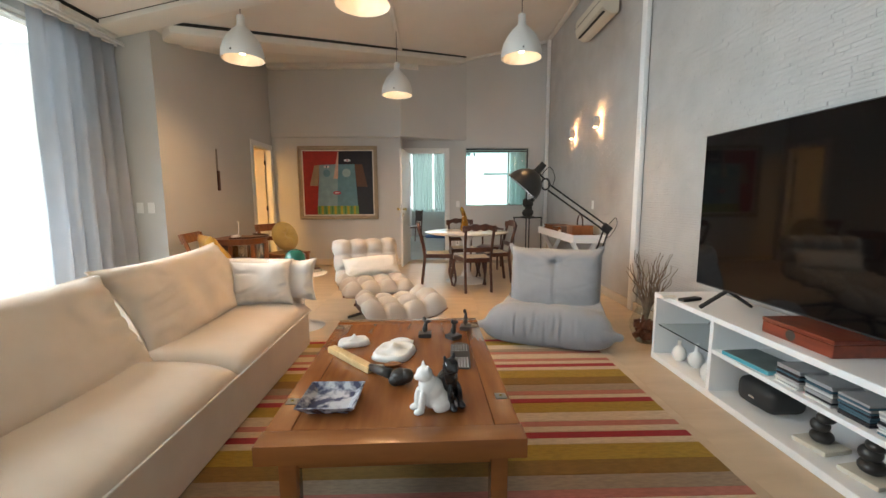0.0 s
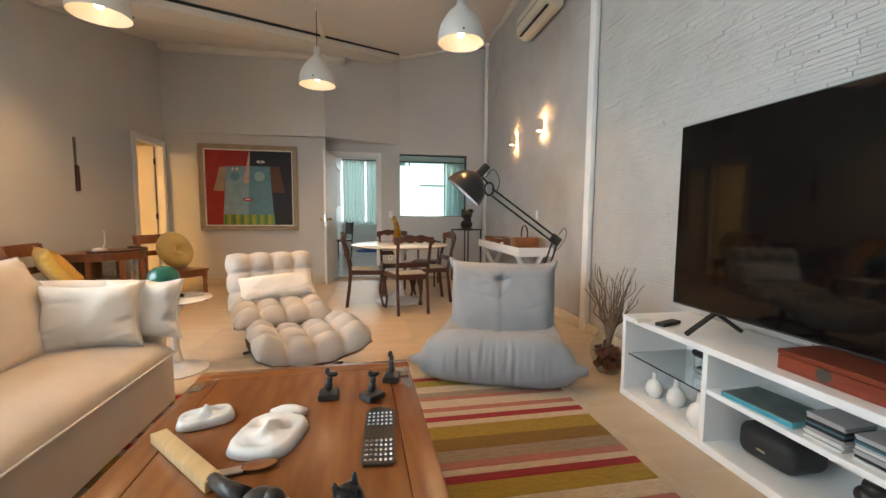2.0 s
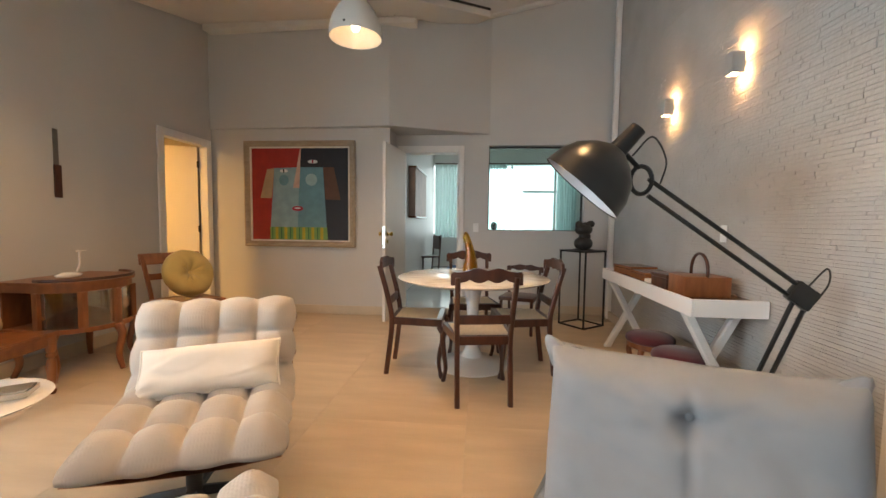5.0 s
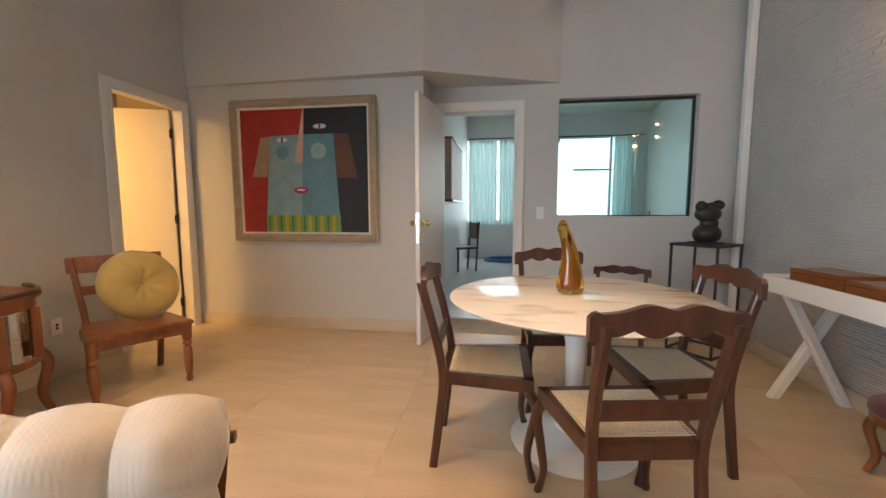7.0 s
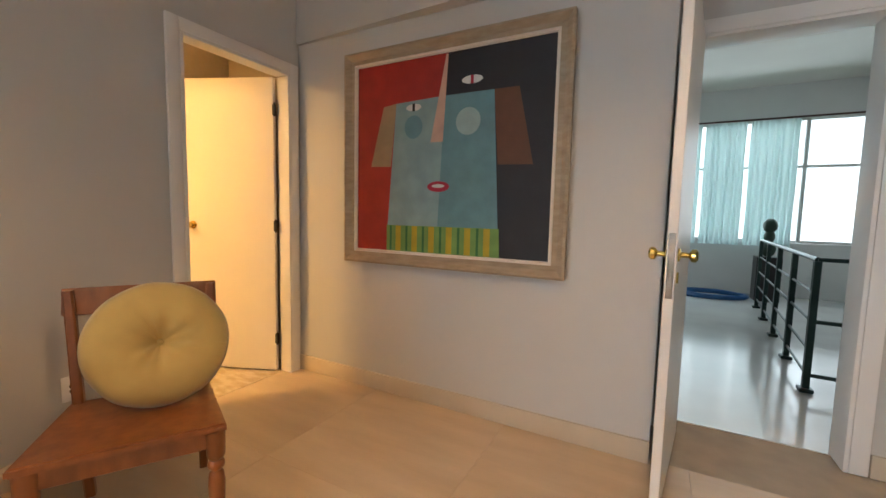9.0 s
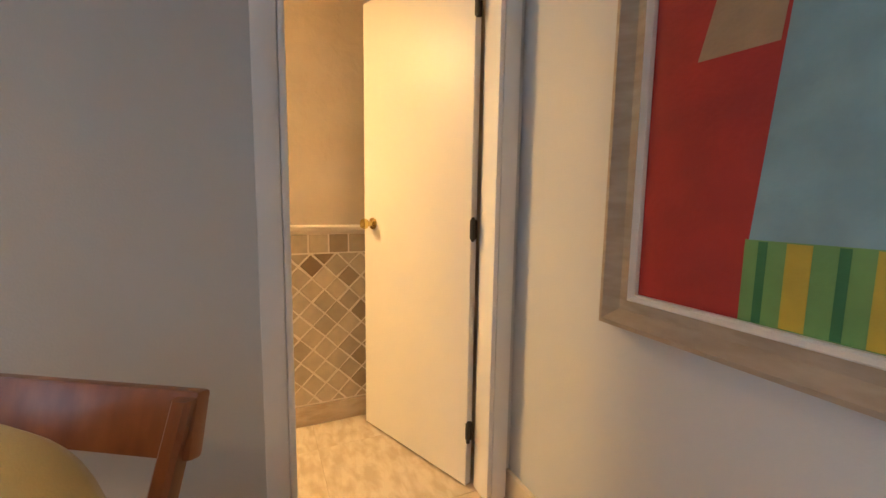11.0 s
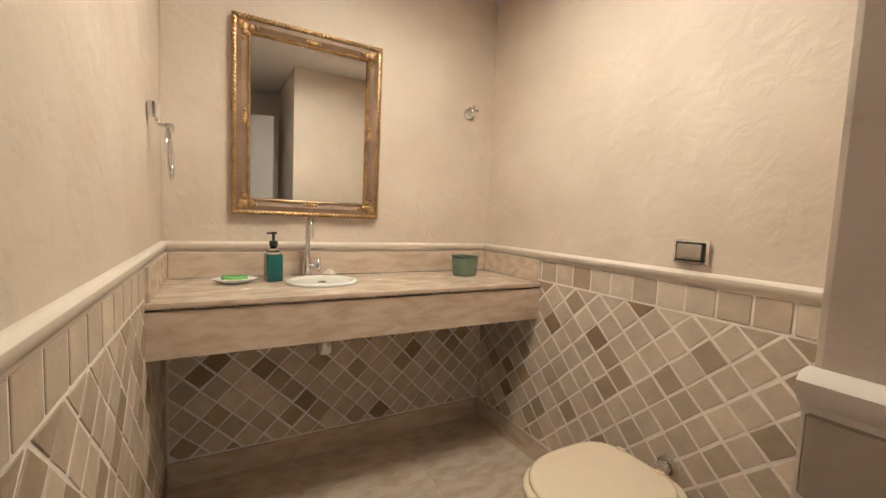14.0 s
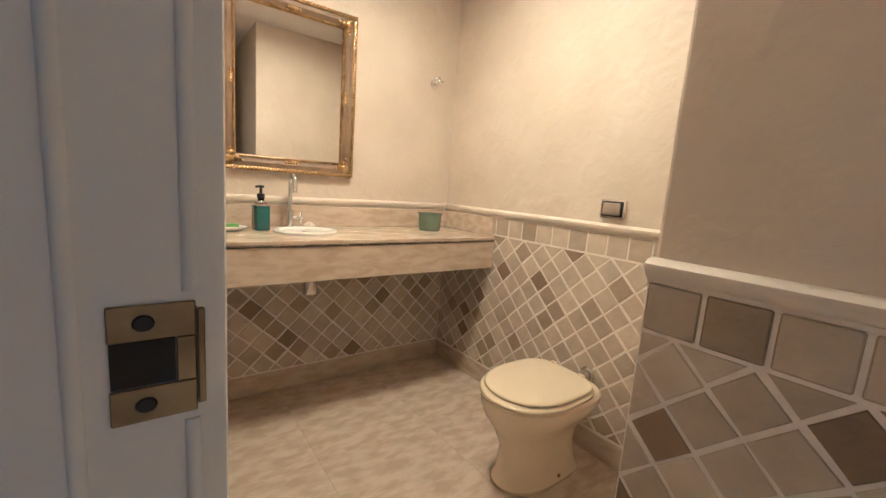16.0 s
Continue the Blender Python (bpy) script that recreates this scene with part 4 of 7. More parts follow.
CHAIR = "dark mahogany dining chair with a woven cane seat"
dining_chair(pose(1.012, 5.63, 0, 0, 0, 190), CHAIR)
dining_chair(pose(0.53, 6.065, 0, 0, 0, 91), CHAIR)
dining_chair(pose(0.945, 6.66, 0, 0, 0, 9), CHAIR)
dining_chair(pose(1.345, 6.135, 0, 0, 0, 278), CHAIR)

# painting: flat areas of colour in a wide wooden frame
def flat(name, pts, y, material, parent, label=""):
    """A thin painted area in the plane of the canvas; pts are (x, z)."""
    bm = bmesh.new()
    n = len(pts)
    fr = [bm.verts.new((a, y - .0004, b)) for a, b in pts]
    bk = [bm.verts.new((a, y + .0004, b)) for a, b in pts]
    bm.faces.new(fr)
    bm.faces.new(bk[::-1])
    for i in range(n):
        bm.faces.new((fr[i], fr[(i + 1) % n], bk[(i + 1) % n], bk[i]))
    bmesh.ops.recalc_face_normals(bm, faces=bm.faces)
    return part(name, bm, material, parent, label)


def paint(name, c):
    return mat(name, c, 0.6, color2=tuple(v * 0.8 for v in c), scale=9, detail=6, bump=0.15, bump_scale=90)


pic = thing("painting", "large framed painting of a stylised face in flat colours", "painting", pose(-1.276, 7.819, 1.523))
FRM = mat("limed_oak_frame", (0.42, 0.34, 0.245), 0.55, color2=(0.33, 0.26, 0.18), scale=4, detail=7, stretch=(3, 3, 12), bump=0.1)
FW, FH = 0.7225, 0.6665


def ring_frame(name, w0, h0, w1, h1, y0, y1, yi, material, parent, label=""):
    """A mitred frame from the outer half-size (w0, h0) to the inner (w1, h1), its face sloping from y0 to yi."""
    o = part(name, bmesh.new(), material, parent, label)
    bm = bmesh.new()
    for (ax, az), (bx, bz) in (((-1, -1), (1, -1)), ((1, -1), (1, 1)), ((1, 1), (-1, 1)), ((-1, 1), (-1, -1))):
        q = []
        for sx, sz in ((ax, az), (bx, bz)):
            q.append([(sx * w0, y1, sz * h0), (sx * w0, y0, sz * h0), (sx * (w0 * .82 + w1 * .18), y0 - .004, sz * (h0 - (h0 - h1) * .18)), (sx * (w0 * .4 + w1 * .6), yi + .006, sz * (h0 - (h0 - h1) * .6)), (sx * w1, yi, sz * h1), (sx * w1, y1, sz * h1)])
        a = [bm.verts.new(v) for v in q[0]]
        b = [bm.verts.new(v) for v in q[1]]
        for k in range(6):
            bm.faces.new((a[k], a[(k + 1) % 6], b[(k + 1) % 6], b[k]))
    bmesh.ops.recalc_face_normals(bm, faces=bm.faces)
    bm.to_mesh(o.data)
    bm.free()
    return o


ring_frame("frame", FW, FH, FW - .07, FH - .07, -.05, -.001, -.030, FRM, pic, "wide limed oak frame")
ring_frame("slip", FW - .0705, FH - .0705, FW - .088, FH - .088, -.031, -.001, -.026, M_CREAMP, pic, "cream inner slip")
CW, CH = FW - .0885, FH - .0885
part("canvas", box((-CW, -.012, -CH), (CW, -.002, CH)), paint("paint_black", (0.015, 0.015, 0.022)), pic)
Y1, Y2, Y3, Y4 = -.0135, -.0145, -.0155, -.0165
U = lambda pts: [((a * 2 - 1) * CW, (1 - b * 2) * CH) for a, b in pts]
flat("red_field", U([(0, 0), (.515, 0), (.47, .24), (.47, 1), (0, 1)]), Y1, paint("paint_red", (0.36, 0.018, 0.01)), pic)
P_LB, P_MB = paint("paint_light_blue", (0.24, 0.37, 0.40)), paint("paint_mid_blue", (0.125, 0.27, 0.32))
flat("face_side", U([(.235, .215), (.50, .205), (.475, .86), (.19, .86)]), Y2, P_LB, pic)
flat("face_side", U([(.50, .205), (.74, .205), (.775, .86), (.475, .86)]), Y2, P_MB, pic)
flat("ear", U([(.16, .225), (.235, .215), (.205, .545), (.085, .54)]), Y2, paint("paint_tan", (0.36, 0.255, 0.14)), pic)
flat("ear", U([(.74, .205), (.85, .205), (.92, .56), (.765, .555)]), Y2, paint("paint_brown", (0.12, 0.045, 0.02)), pic)
flat("nose", U([(.505, .005), (.515, .005), (.495, .43), (.43, .43)]), Y3, paint("paint_pink", (0.62, 0.40, 0.31)), pic)
ell = lambda cx, cy, rx, ry, n=28: U([(cx + rx * math.cos(2 * math.pi * i / n), cy + ry * math.sin(2 * math.pi * i / n)) for i in range(n)])
flat("cheek", ell(.62, .34, .06, .066), Y3, paint("paint_pale_blue", (0.33, 0.47, 0.49)), pic)
flat("cheek", ell(.335, .345, .05, .06), Y3, P_MB, pic)
P_W, P_K, P_R = paint("paint_white", (0.7, 0.7, 0.68)), paint("paint_ink", (0.01, 0.01, 0.01)), paint("paint_crimson", (0.40, 0.01, 0.04))
flat("eye", ell(.335, .245, .042, .018), Y3, P_W, pic)
flat("pupil", U([(.328, .225), (.342, .225), (.342, .265), (.328, .265)]), Y4, P_K, pic)
flat("eye", ell(.635, .145, .05, .02), Y3, P_W, pic)
flat("pupil", U([(.628, .125), (.642, .125), (.642, .165), (.628, .165)]), Y4, P_R, pic)
flat("lips", ell(.475, .655, .058, .027), Y3, P_R, pic)
flat("mouth", ell(.475, .652, .034, .009), Y4, P_W, pic)
flat("collar", U([(.185, .86), (.78, .86), (.785, 1), (.185, 1)]), Y2, paint("paint_leaf_green", (0.17, 0.33, 0.08)), pic)
P_Y, P_G = paint("paint_yellow", (0.50, 0.38, 0.02)), paint("paint_dark_green", (0.04, 0.17, 0.05))
for i in range(6):
    x0 = .24 + i * .094
    flat("collar_stripe", U([(x0, .862), (x0 + .03, .862), (x0 + .03, .998), (x0, .998)]), Y3, P_Y, pic)
    flat("collar_stripe", U([(x0 - .036, .862), (x0 - .024, .862), (x0 - .024, .998), (x0 - .036, .998)]), Y3, P_G, pic)

# knife in its sheath on the wall
kn = thing("wall_knife", "long knife with a wooden handle hung on the wall", "knife", pose(-2.462, 5.89, 1.35))
part("handle", box((0.0, -.027, 0.0), (0.022, .027, .27), .008, 2), M_MAHOG, kn, smooth="auto")
part("blade", slab([(0, -.02), (0.004, -.02), (0.004, .02), (0, .02)], .27, .56), mat("aged_steel", (0.30, 0.27, 0.23), 0.4, 0.9), kn)

# doors
M_DOOR = mat("white_door_paint", (0.74, 0.715, 0.675), 0.4, color2=(0.71, 0.685, 0.645), scale=2, bump=0.02, bump_scale=60)
d2 = thing("door_1", "plain white painted door standing wide open", "door", pose(0.012, 8.19, 0, 0, 0, -97.0), kind="structure")
part("leaf", box((0, -.036, 0.012), (.765, 0, 2.105), .003), M_DOOR, d2)
for s, yy in ((1, 0.0), (-1, -.036)):
    k = part("door_knob", lathe([(.026, 0), (.026, .006), (.011, .011), (.010, .035), (.024, .045), (.026, .058), (.018, .066), (0, .068)], 20, pose(.70, yy, 1.045, -90 * s, 0, 0)), M_BRASS, d2, "brass door knob", smooth="auto")
    part("key_plate", lathe([(.022, 0), (.022, .006), (0, .007)], 16, pose(.70, yy, .955, -90 * s, 0, 0)), M_BRASS, k, smooth="auto")
part("lock_plate", box((.765, -.030, .88), (.767, -.006, 1.13), .0008), M_CHROME, d2, "steel lock plate")
d1 = thing("door_2", "cream painted washroom door half open with a brass knob", "door", pose(-2.565, 7.70, 0, 0, 0, 180 + 21.5), kind="structure")
part("leaf", box((0, 0, 0.012), (.70, .034, 2.10), .003), M_DOOR, d1)
for s, yy in ((1, .034), (-1, 0.0)):
    part("door_knob", lathe([(.029, 0), (.029, .005), (.012, .010), (.011, .032), (.022, .04), (.026, .052), (.022, .064), (0, .067)], 22, pose(.625, yy, 1.065, -90 * s, 0, 0)), M_BRASS, d1, "polished brass knob", smooth="auto")
for z in (.25, 1.07, 1.88):
    h = part("hinge", box((-.012, .012, z - .038), (.008, .0345, z + .038), .003, 2), mat("dark_hinge", (.03, .026, .022), .5, .8), d1, "dark steel hinge")
    part("pin", lathe([(.004, -.046), (.008, -.042), (.008, .042), (.004, .048)], 10, pose(-.010, .036, z)), M_BLKM, h)
jb = bpy.data.objects["door_frame_1"]
for xx, zz in ((-2.5385, ((.01, 1.04), (1.10, 2.10))), (-2.4985, ((.01, 2.10),))):
    for z0, z1 in zz:
        part("bead", lathe([(.0035, z0), (.0035, z1)], 10, pose(xx, 7.0140, 0)), M_WHITE, jb, smooth="auto")
sp = thing("strike_plate", "worn brass strike plate on the door jamb", "strike plate", pose(-2.5255, 7.0155, 1.07) @ Matrix.Diagonal((.93, 1, .86, 1)))
M_OLDB = mat("worn_brass", (0.40, 0.31, 0.15), 0.42, 0.9, color2=(0.22, 0.15, 0.07), scale=30, detail=6, bump=0.1)
for lo, hi in (((-.016, 0, -.030), (.017, .0018, -.012)), ((-.016, 0, .012), (.017, .0018, .030)), ((-.016, 0, -.0119), (-.008, .0018, .0119))):
    part("plate", box(lo, hi, .0006), M_OLDB, sp)
part("lip", box((-.0195, 0.0, -.026), (-.0165, .0025, .026), .0006), M_OLDB, sp)
part("latch_hole", box((-.0075, -.0008, -.0115), (.0165, .0006, .0115)), M_DARK, sp)
for z in (-.021, .021):
    part("screw", lathe([(.0042, .0017), (.0035, .0026), (0, .0026)], 12, pose(.004, 0.0003, z, -90, 0, 0)), M_BLKM, sp)

# inner window: dark frame and greenish glass
M_GREENGL = glass_mat("green_glass", (0.74, 0.93, 0.91))
wi = thing("window_1", "inner window of greenish glass in a slim dark frame", "window", kind="structure")
for lo, hi in (((1.114, 8.30, 2.175), (2.343, 8.335, 2.198)), ((1.114, 8.30, 1.092), (2.343, 8.335, 1.102)), ((1.114, 8.30, 1.102), (1.124, 8.335, 2.175)), ((2.322, 8.30, 1.102), (2.343, 8.335, 2.175))):
    part("window_frame", box(lo, hi, .002), M_BLKM, wi)
pane = part("pane", box((1.124, 8.314, 1.102), (2.322, 8.320, 2.175)), M_GREENGL, wi)
pane.visible_shadow = False
part("latch", box((1.98, 8.296, 1.103), (1.995, 8.300, 1.14), .002), M_CHROME, wi)

# garden doors and curtain
gw = thing("window_2", "wide sliding glass garden doors in white frames", "window", kind="structure")
for yy in (-0.59, 0.62, 1.86, 3.1, 4.32):
    part("window_frame", box((-3.09, yy - .03, 0.0), (-3.03, yy + .03, 2.78), .004), M_WHITE, gw)
part("window_frame", box((-3.09, -.55, 2.765), (-3.03, 4.30, 2.785), .004), M_WHITE, gw)
part("window_frame", box((-3.09, -.55, 0.0), (-3.03, 4.30, .06), .004), M_WHITE, gw)
for a, b in ((-.56, .59), (.65, 1.83), (1.89, 3.07), (3.13, 4.29)):
    p = part("pane", box((-3.064, a, .06), (-3.058, b, 2.765)), M_CLEAR, gw)
    p.visible_shadow = False
# unseen window, assumed where the front fill light stands
sw = thing("window_3", "added, unseen window behind the walker in a white frame", "window", kind="structure")
for lo, hi in (((-1.55, -3.32, .7), (1.95, -3.26, .76)), ((-1.55, -3.32, 2.64), (1.95, -3.26, 2.7)), ((-1.55, -3.32, .76), (-1.49, -3.26, 2.64)), ((1.89, -3.32, .76), (1.95, -3.26, 2.64)), ((.17, -3.32, .76), (.23, -3.26, 2.64))):
    part("window_frame", box(lo, hi, .004), M_WHITE, sw)
for a, b in ((-1.49, .17), (.23, 1.89)):
    p = part("pane", box((a, -3.294, .76), (b, -3.288, 2.64)), M_CLEAR, sw)
    p.visible_shadow = False


def curtain(name, p, q, z0, z1, folds, amp, material, label, seed=0, flare=0.0, thick=0.004, top=None):
    bm = bmesh.new()
    p, q = Vector(p), Vector(q)
    d = q - p
    L = d.length
    d.normalize()
    nrm = Vector((-d.y, d.x))
    nu, nv = folds * 8, 14
    rows = []
    for j in range(nv + 1):
        v = j / nv
        row = []
        for i in range(nu + 1):
            u = i / nu
            s = u * L * (1 + flare * (1 - v)) - flare * (1 - v) * L * 0.5 + 0.02 * noise.noise(Vector((u * 9, v * 2, seed)))
            ph = u * folds * 2 * math.pi + 1.6 * noise.noise(Vector((u * 4, v * 0.9, seed + 3)))
            a = amp * (0.55 + 0.5 * (1 - v)) * (0.7 + 0.6 * noise.noise(Vector((u * 6, seed, 1))))
            o = a * math.sin(ph)
            c = p + d * s + nrm * o
            row.append(bm.verts.new((c.x, c.y, z0 + (z1 - z0) * v)))
        rows.append(row)
    for a, b in zip(rows, rows[1:]):
        for i in range(nu):
            bm.faces.new((a[i], a[i + 1], b[i + 1], b[i]))
    bmesh.ops.solidify(bm, geom=bm.faces, thickness=thick)
    ob = mesh_ob(name, bm, material, None, True)
    return tagged(ob, label, "curtain")


curtain("curtain", (-2.80, 4.70), (-2.80, 3.80), 0.02, 2.80, 6, 0.075, M_GREYC, "heavy grey-blue curtain drawn aside in deep folds", 2, 0.06)
rl = thing("curtain_rail", "white double curtain rail under the ceiling", "curtain rail")
for xx in (-2.80, -2.72):
    part("rail", box((xx - .014, -3.1, 2.80), (xx + .014, 4.74, 2.828), .003), M_WHITE, rl)
for yy in (-1, 1.5, 4.0):
    part("bracket", box((-2.83, yy - .015, 2.828), (-2.69, yy + .015, 2.90), .003), M_WHITE, rl)


def switch(m, label="white plastic wall switch plate", n=1, outlet=False):
    ob = thing("outlet_plate" if outlet else "switch_plate", label, "outlet" if outlet else "switch", m, group="switch plates")
    part("plate", box((-.036, -.006, -.058), (.036, 0, .058), .004, 2), M_LACQ, ob, smooth="auto")
    if outlet:
        for z in (-.012, .012):
            part("socket", lathe([(.010, 0), (.010, .001), (0, .001)], 12, pose(0, -.0065, z, 90, 0, 0)), M_DARK, ob)
    else:
        for z in (-.016, .016):
            part("rocker", box((-.018, -.010, z - .013), (.018, -.0062, z + .013), .002), M_LACQ, ob)
    return ob


switch(pose(-2.73, 4.759, 1.14)); switch(pose(-2.61, 4.759, 1.14))
switch(pose(0.955, 8.224, 1.125))
switch(pose(0.945, 8.224, 0.355), "white plastic wall outlet plate", 1, True); switch(pose(1.14, 8.224, 0.355), "white plastic wall outlet plate", 1, True)
switch(pose(-2.464, 6.48, 0.355, 0, 0, 90), "white plastic wall outlet plate", 1, True)
switch(pose(2.655, 5.75, 1.13, 0, 0, -90))

# right wall: white vertical conduits, sconces, air conditioner
for yy, r in ((8.04, .035), (4.53, .045)):
    structure("trim_" + ("1" if yy > 5 else "2"), box((2.61, yy - r, 0.0), (2.668, yy + r, 4.15), .012, 3), M_WHITE, "white painted upright conduit on the stone wall", "conduit", "auto")
M_BULB = glow("warm_bulb", (1.0, 0.80, 0.56), 16)


# the white housing's backlit shade is put into this grey
M_SCONCE = mat("backlit_grey_sconce", (0.42, 0.41, 0.39), 0.4, color2=(0.38, 0.37, 0.35), scale=5)


def sconce(y, z):
    ob = thing("wall_sconce", "small pale box sconce lit up and down", "wall lamp", pose(2.612, y, z), group="wall sconces")
    bm = bmesh.new()
    for lo, hi in (((-.042, -.04, -.066), (-.038, .04, .066)), ((-.038, -.04, -.066), (.036, -.036, .066)), ((-.038, .036, -.066), (.036, .04, .066))):
        add_box(bm, lo, hi, .001)
    part("housing", bm, M_SCONCE, ob)
    part("bracket", box((.036, -.012, -.02), (.058, .012, .02), .002), M_SCONCE, ob)
    for sz in (-1, 1):
        part("bulb", lathe([(0, .02), (.018, .03), (.024, .048), (.018, .066), (0, .074)], 14, pose(0, 0, 0, 90 - 90 * sz)), M_BULB, ob, smooth=True)
        lamp("sconce_light", 'POINT', 3.6, pose(2.622, y, z + sz * .080), (1, 0.50, 0.20), radius=.02)
    return ob


sconce(6.585, 2.20); sconce(5.657, 2.215)
ac = thing("air_conditioner", "cream split air conditioner unit high on the wall", "air conditioner", pose(2.64, 5.62, 3.36))
bm = bmesh.new()
prof = [(0.0, 0.0), (-.10, -.01), (-.185, .05), (-.205, .14), (-.19, .26), (-.15, .285), (0.0, .29)]
A = [bm.verts.new((a, -.45, b)) for a, b in prof]
B_ = [bm.verts.new((a, .45, b)) for a, b in prof]
for k in range(len(prof)):
    k2 = (k + 1) % len(prof)
    bm.faces.new((A[k], A[k2], B_[k2], B_[k]))
bm.faces.new(A); bm.faces.new(B_)
bmesh.ops.recalc_face_normals(bm, faces=bm.faces)
bmesh.ops.bevel(bm, geom=bm.edges[:], offset=.012, segments=2, affect='EDGES')
part("housing", bm, mat("cream_plastic", (0.66, 0.61, 0.50), .4, color2=(.62, .57, .46)), ac, smooth="auto")
part("outlet_slot", box((-.176, -.40, .022), (-.118, .40, .030), 0, 1, pose(0, 0, 0, 0, 0, 0)), M_DARK, ac)
for k in range(2):
    part("louvre", box((-.19, -.41, .030 + k * .028), (-.150, .41, .034 + k * .028), .001, 1), mat("louvre_plastic", (.55, .5, .4), .4), ac)
part("front_line", box((-.2085, -.44, .150), (-.2035, .44, .153)), M_DARK, ac)

# pendant lamps
M_PEND = mat("pendant_white_enamel", (0.72, 0.715, 0.69), 0.4, color2=(.68, .675, .65), scale=4)
M_PIN = mat("pendant_inner_reflector", (0.78, 0.70, 0.62), 0.3, color2=(.7, .6, .45))


def pendant(x, y, z, first=[]):
    top = main_ceiling(x, y)
    m = pose(x, y, z)
    if first:
        ob = copy_thing(first[0], m)
    else:
        ob = thing("pendant_lamp", "white enamel bell pendant lamp with a lit bulb", "pendant lamp", m, group="pendant lamps")
        prof = [(.21, 0), (.212, .03), (.205, .09), (.185, .155), (.145, .225), (.095, .285), (.05, .325), (.04, .345), (.04, .43), (.03, .44), (0, .44)]
        sh = part("shade", lathe(prof, 40, cap=False), M_PEND, ob, smooth="auto")
        part("reflector", lathe([(.207, .002), (.208, .03), (.2, .09), (.18, .153), (.14, .222), (.09, .28), (0, .31)], 36, cap=False), M_PIN, sh, "pale gold inner reflector", smooth=True)
        part("bulb", lathe([(0, .05), (.025, .06), (.035, .085), (.03, .115), (.016, .15), (.014, .20), (0, .2)], 16), M_BULB, ob, smooth=True)
        part("cord", lathe([(.004, .44), (.004, 1.2)], 6), M_BLKM, ob)
        for a in (0.4, 2.5, 4.6):
            part("screw", box((.207, -.008, .035), (.216, .008, .05), .001, 1, pose(0, 0, 0, 0, 0, math.degrees(a))), M_BLKM, ob)
        first.append(ob)
    sp_ = lamp("pendant_light", 'SPOT', 128, pose(x, y, z + .07), (1, 0.58, 0.26), radius=.05).data
    sp_.spot_size, sp_.spot_blend = radians(132), 0.75
    return ob


for x, y, z in ((-1.51, 4.74, 2.675), (-0.025, 6.15, 2.67), (1.41, 4.71, 2.69), (-0.06, 3.58, 2.70)):
    pendant(x, y, z)

# TV bench
tb = thing("tv_bench", "long low white lacquered TV bench with open shelves", "tv bench", pose(0, 0, 0))
X0, X1, Y0, Y1b = 2.14, 2.60, 0.55, 3.22
part("top_board", box((X0, Y0, .478), (X1, Y1b, .512), .003), M_LACQ, tb)
part("bottom_board", box((X0, Y0, 0.0), (X1, Y1b, .042), .003), M_LACQ, tb)
for yy in (Y0, 2.575, 1.55, Y1b - .03):
    part("upright", box((X0 + .002, yy, .042), (X1, yy + .03, .478), .002), M_LACQ, tb)
part("back_panel", box((X1 - .012, Y0 + .03, .042), (X1 - .001, Y1b - .03, .478)), M_LACQ, tb)
for a, b in ((1.58, 2.575), (Y0 + .03, 1.55)):
    part("shelf", box((X0 + .004, a, .285), (X1 - .012, b, .31), .002), M_LACQ, tb)
part("glass_shelf", box((X0 + .03, 2.606, .262), (X1 - .013, 3.189, .270), .001), glass_mat("shelf_glass", (.93, .985, .975)), tb, "clear glass shelf")

tv = thing("television", "large black flat television on two splayed feet", "television", pose(0, 0, 0))
part("body", box((2.318, 1.33, .625), (2.36, 3.02, 1.63), .006, 2), M_BLKM, tv, smooth="auto")
part("screen", box((2.3145, 1.338, .636), (2.3175, 3.012, 1.622)), M_SCREEN, tv, "glossy black screen")
for yy in (2.74, 1.6):
    f = part("foot", tube([(2.335, yy, .63), (2.165, yy, .524)], .013, 4), M_BLKM, tv)
    part("rear_strut", tube([(2.335, yy, .63), (2.50, yy, .524)], .013, 4), M_BLKM, f)

bx = thing("wooden_box", "long reddish cedar box with a round dark seal", "box", pose(2.38, 2.12, .5125, 0, 0, 0))
part("body", box((-.17, -.19, 0), (.17, .19, .06), .003), mat("cedar", (0.24, 0.045, 0.018), .35, color2=(.15, .025, .01), scale=4, detail=7, stretch=(6, 1, 6), coat=.2), bx)
part("lid", box((-.172, -.192, .062), (.172, .192, .082), .003), mat("cedar_lid", (0.20, 0.035, 0.015), .35, color2=(.12, .02, .008), scale=4, detail=7, stretch=(6, 1, 6), coat=.2), bx)
part("seal", lathe([(.026, 0), (.026, .0015), (0, .002)], 20, pose(-.1705, .02, .035, 0, -90, 0)), mat("seal_green", (.05, .045, .035), .6), bx)
rc = thing("remote_control", "black remote control lying on the bench", "remote control", pose(2.24, 2.955, .5125, 0, 0, 20))
part("body", box((-.085, -.027, 0), (.085, .027, .019), .006, 3), M_BLKM, rc, smooth="auto")
for i in range(5):
    part("key", box((-.065 + i * .025, -.015, .0192), (-.053 + i * .025, .015, .021), .001), mat("key_grey", (.08, .08, .08), .6), rc)
rc2 = thing("remote_control", "small white remote control on the bench", "remote control", pose(2.13, 3.03, .5125, 0, 0, 15))
part("body", box((-.06, -.02, 0), (.06, .02, .014), .005, 3), M_CREAMP, rc2, smooth="auto")

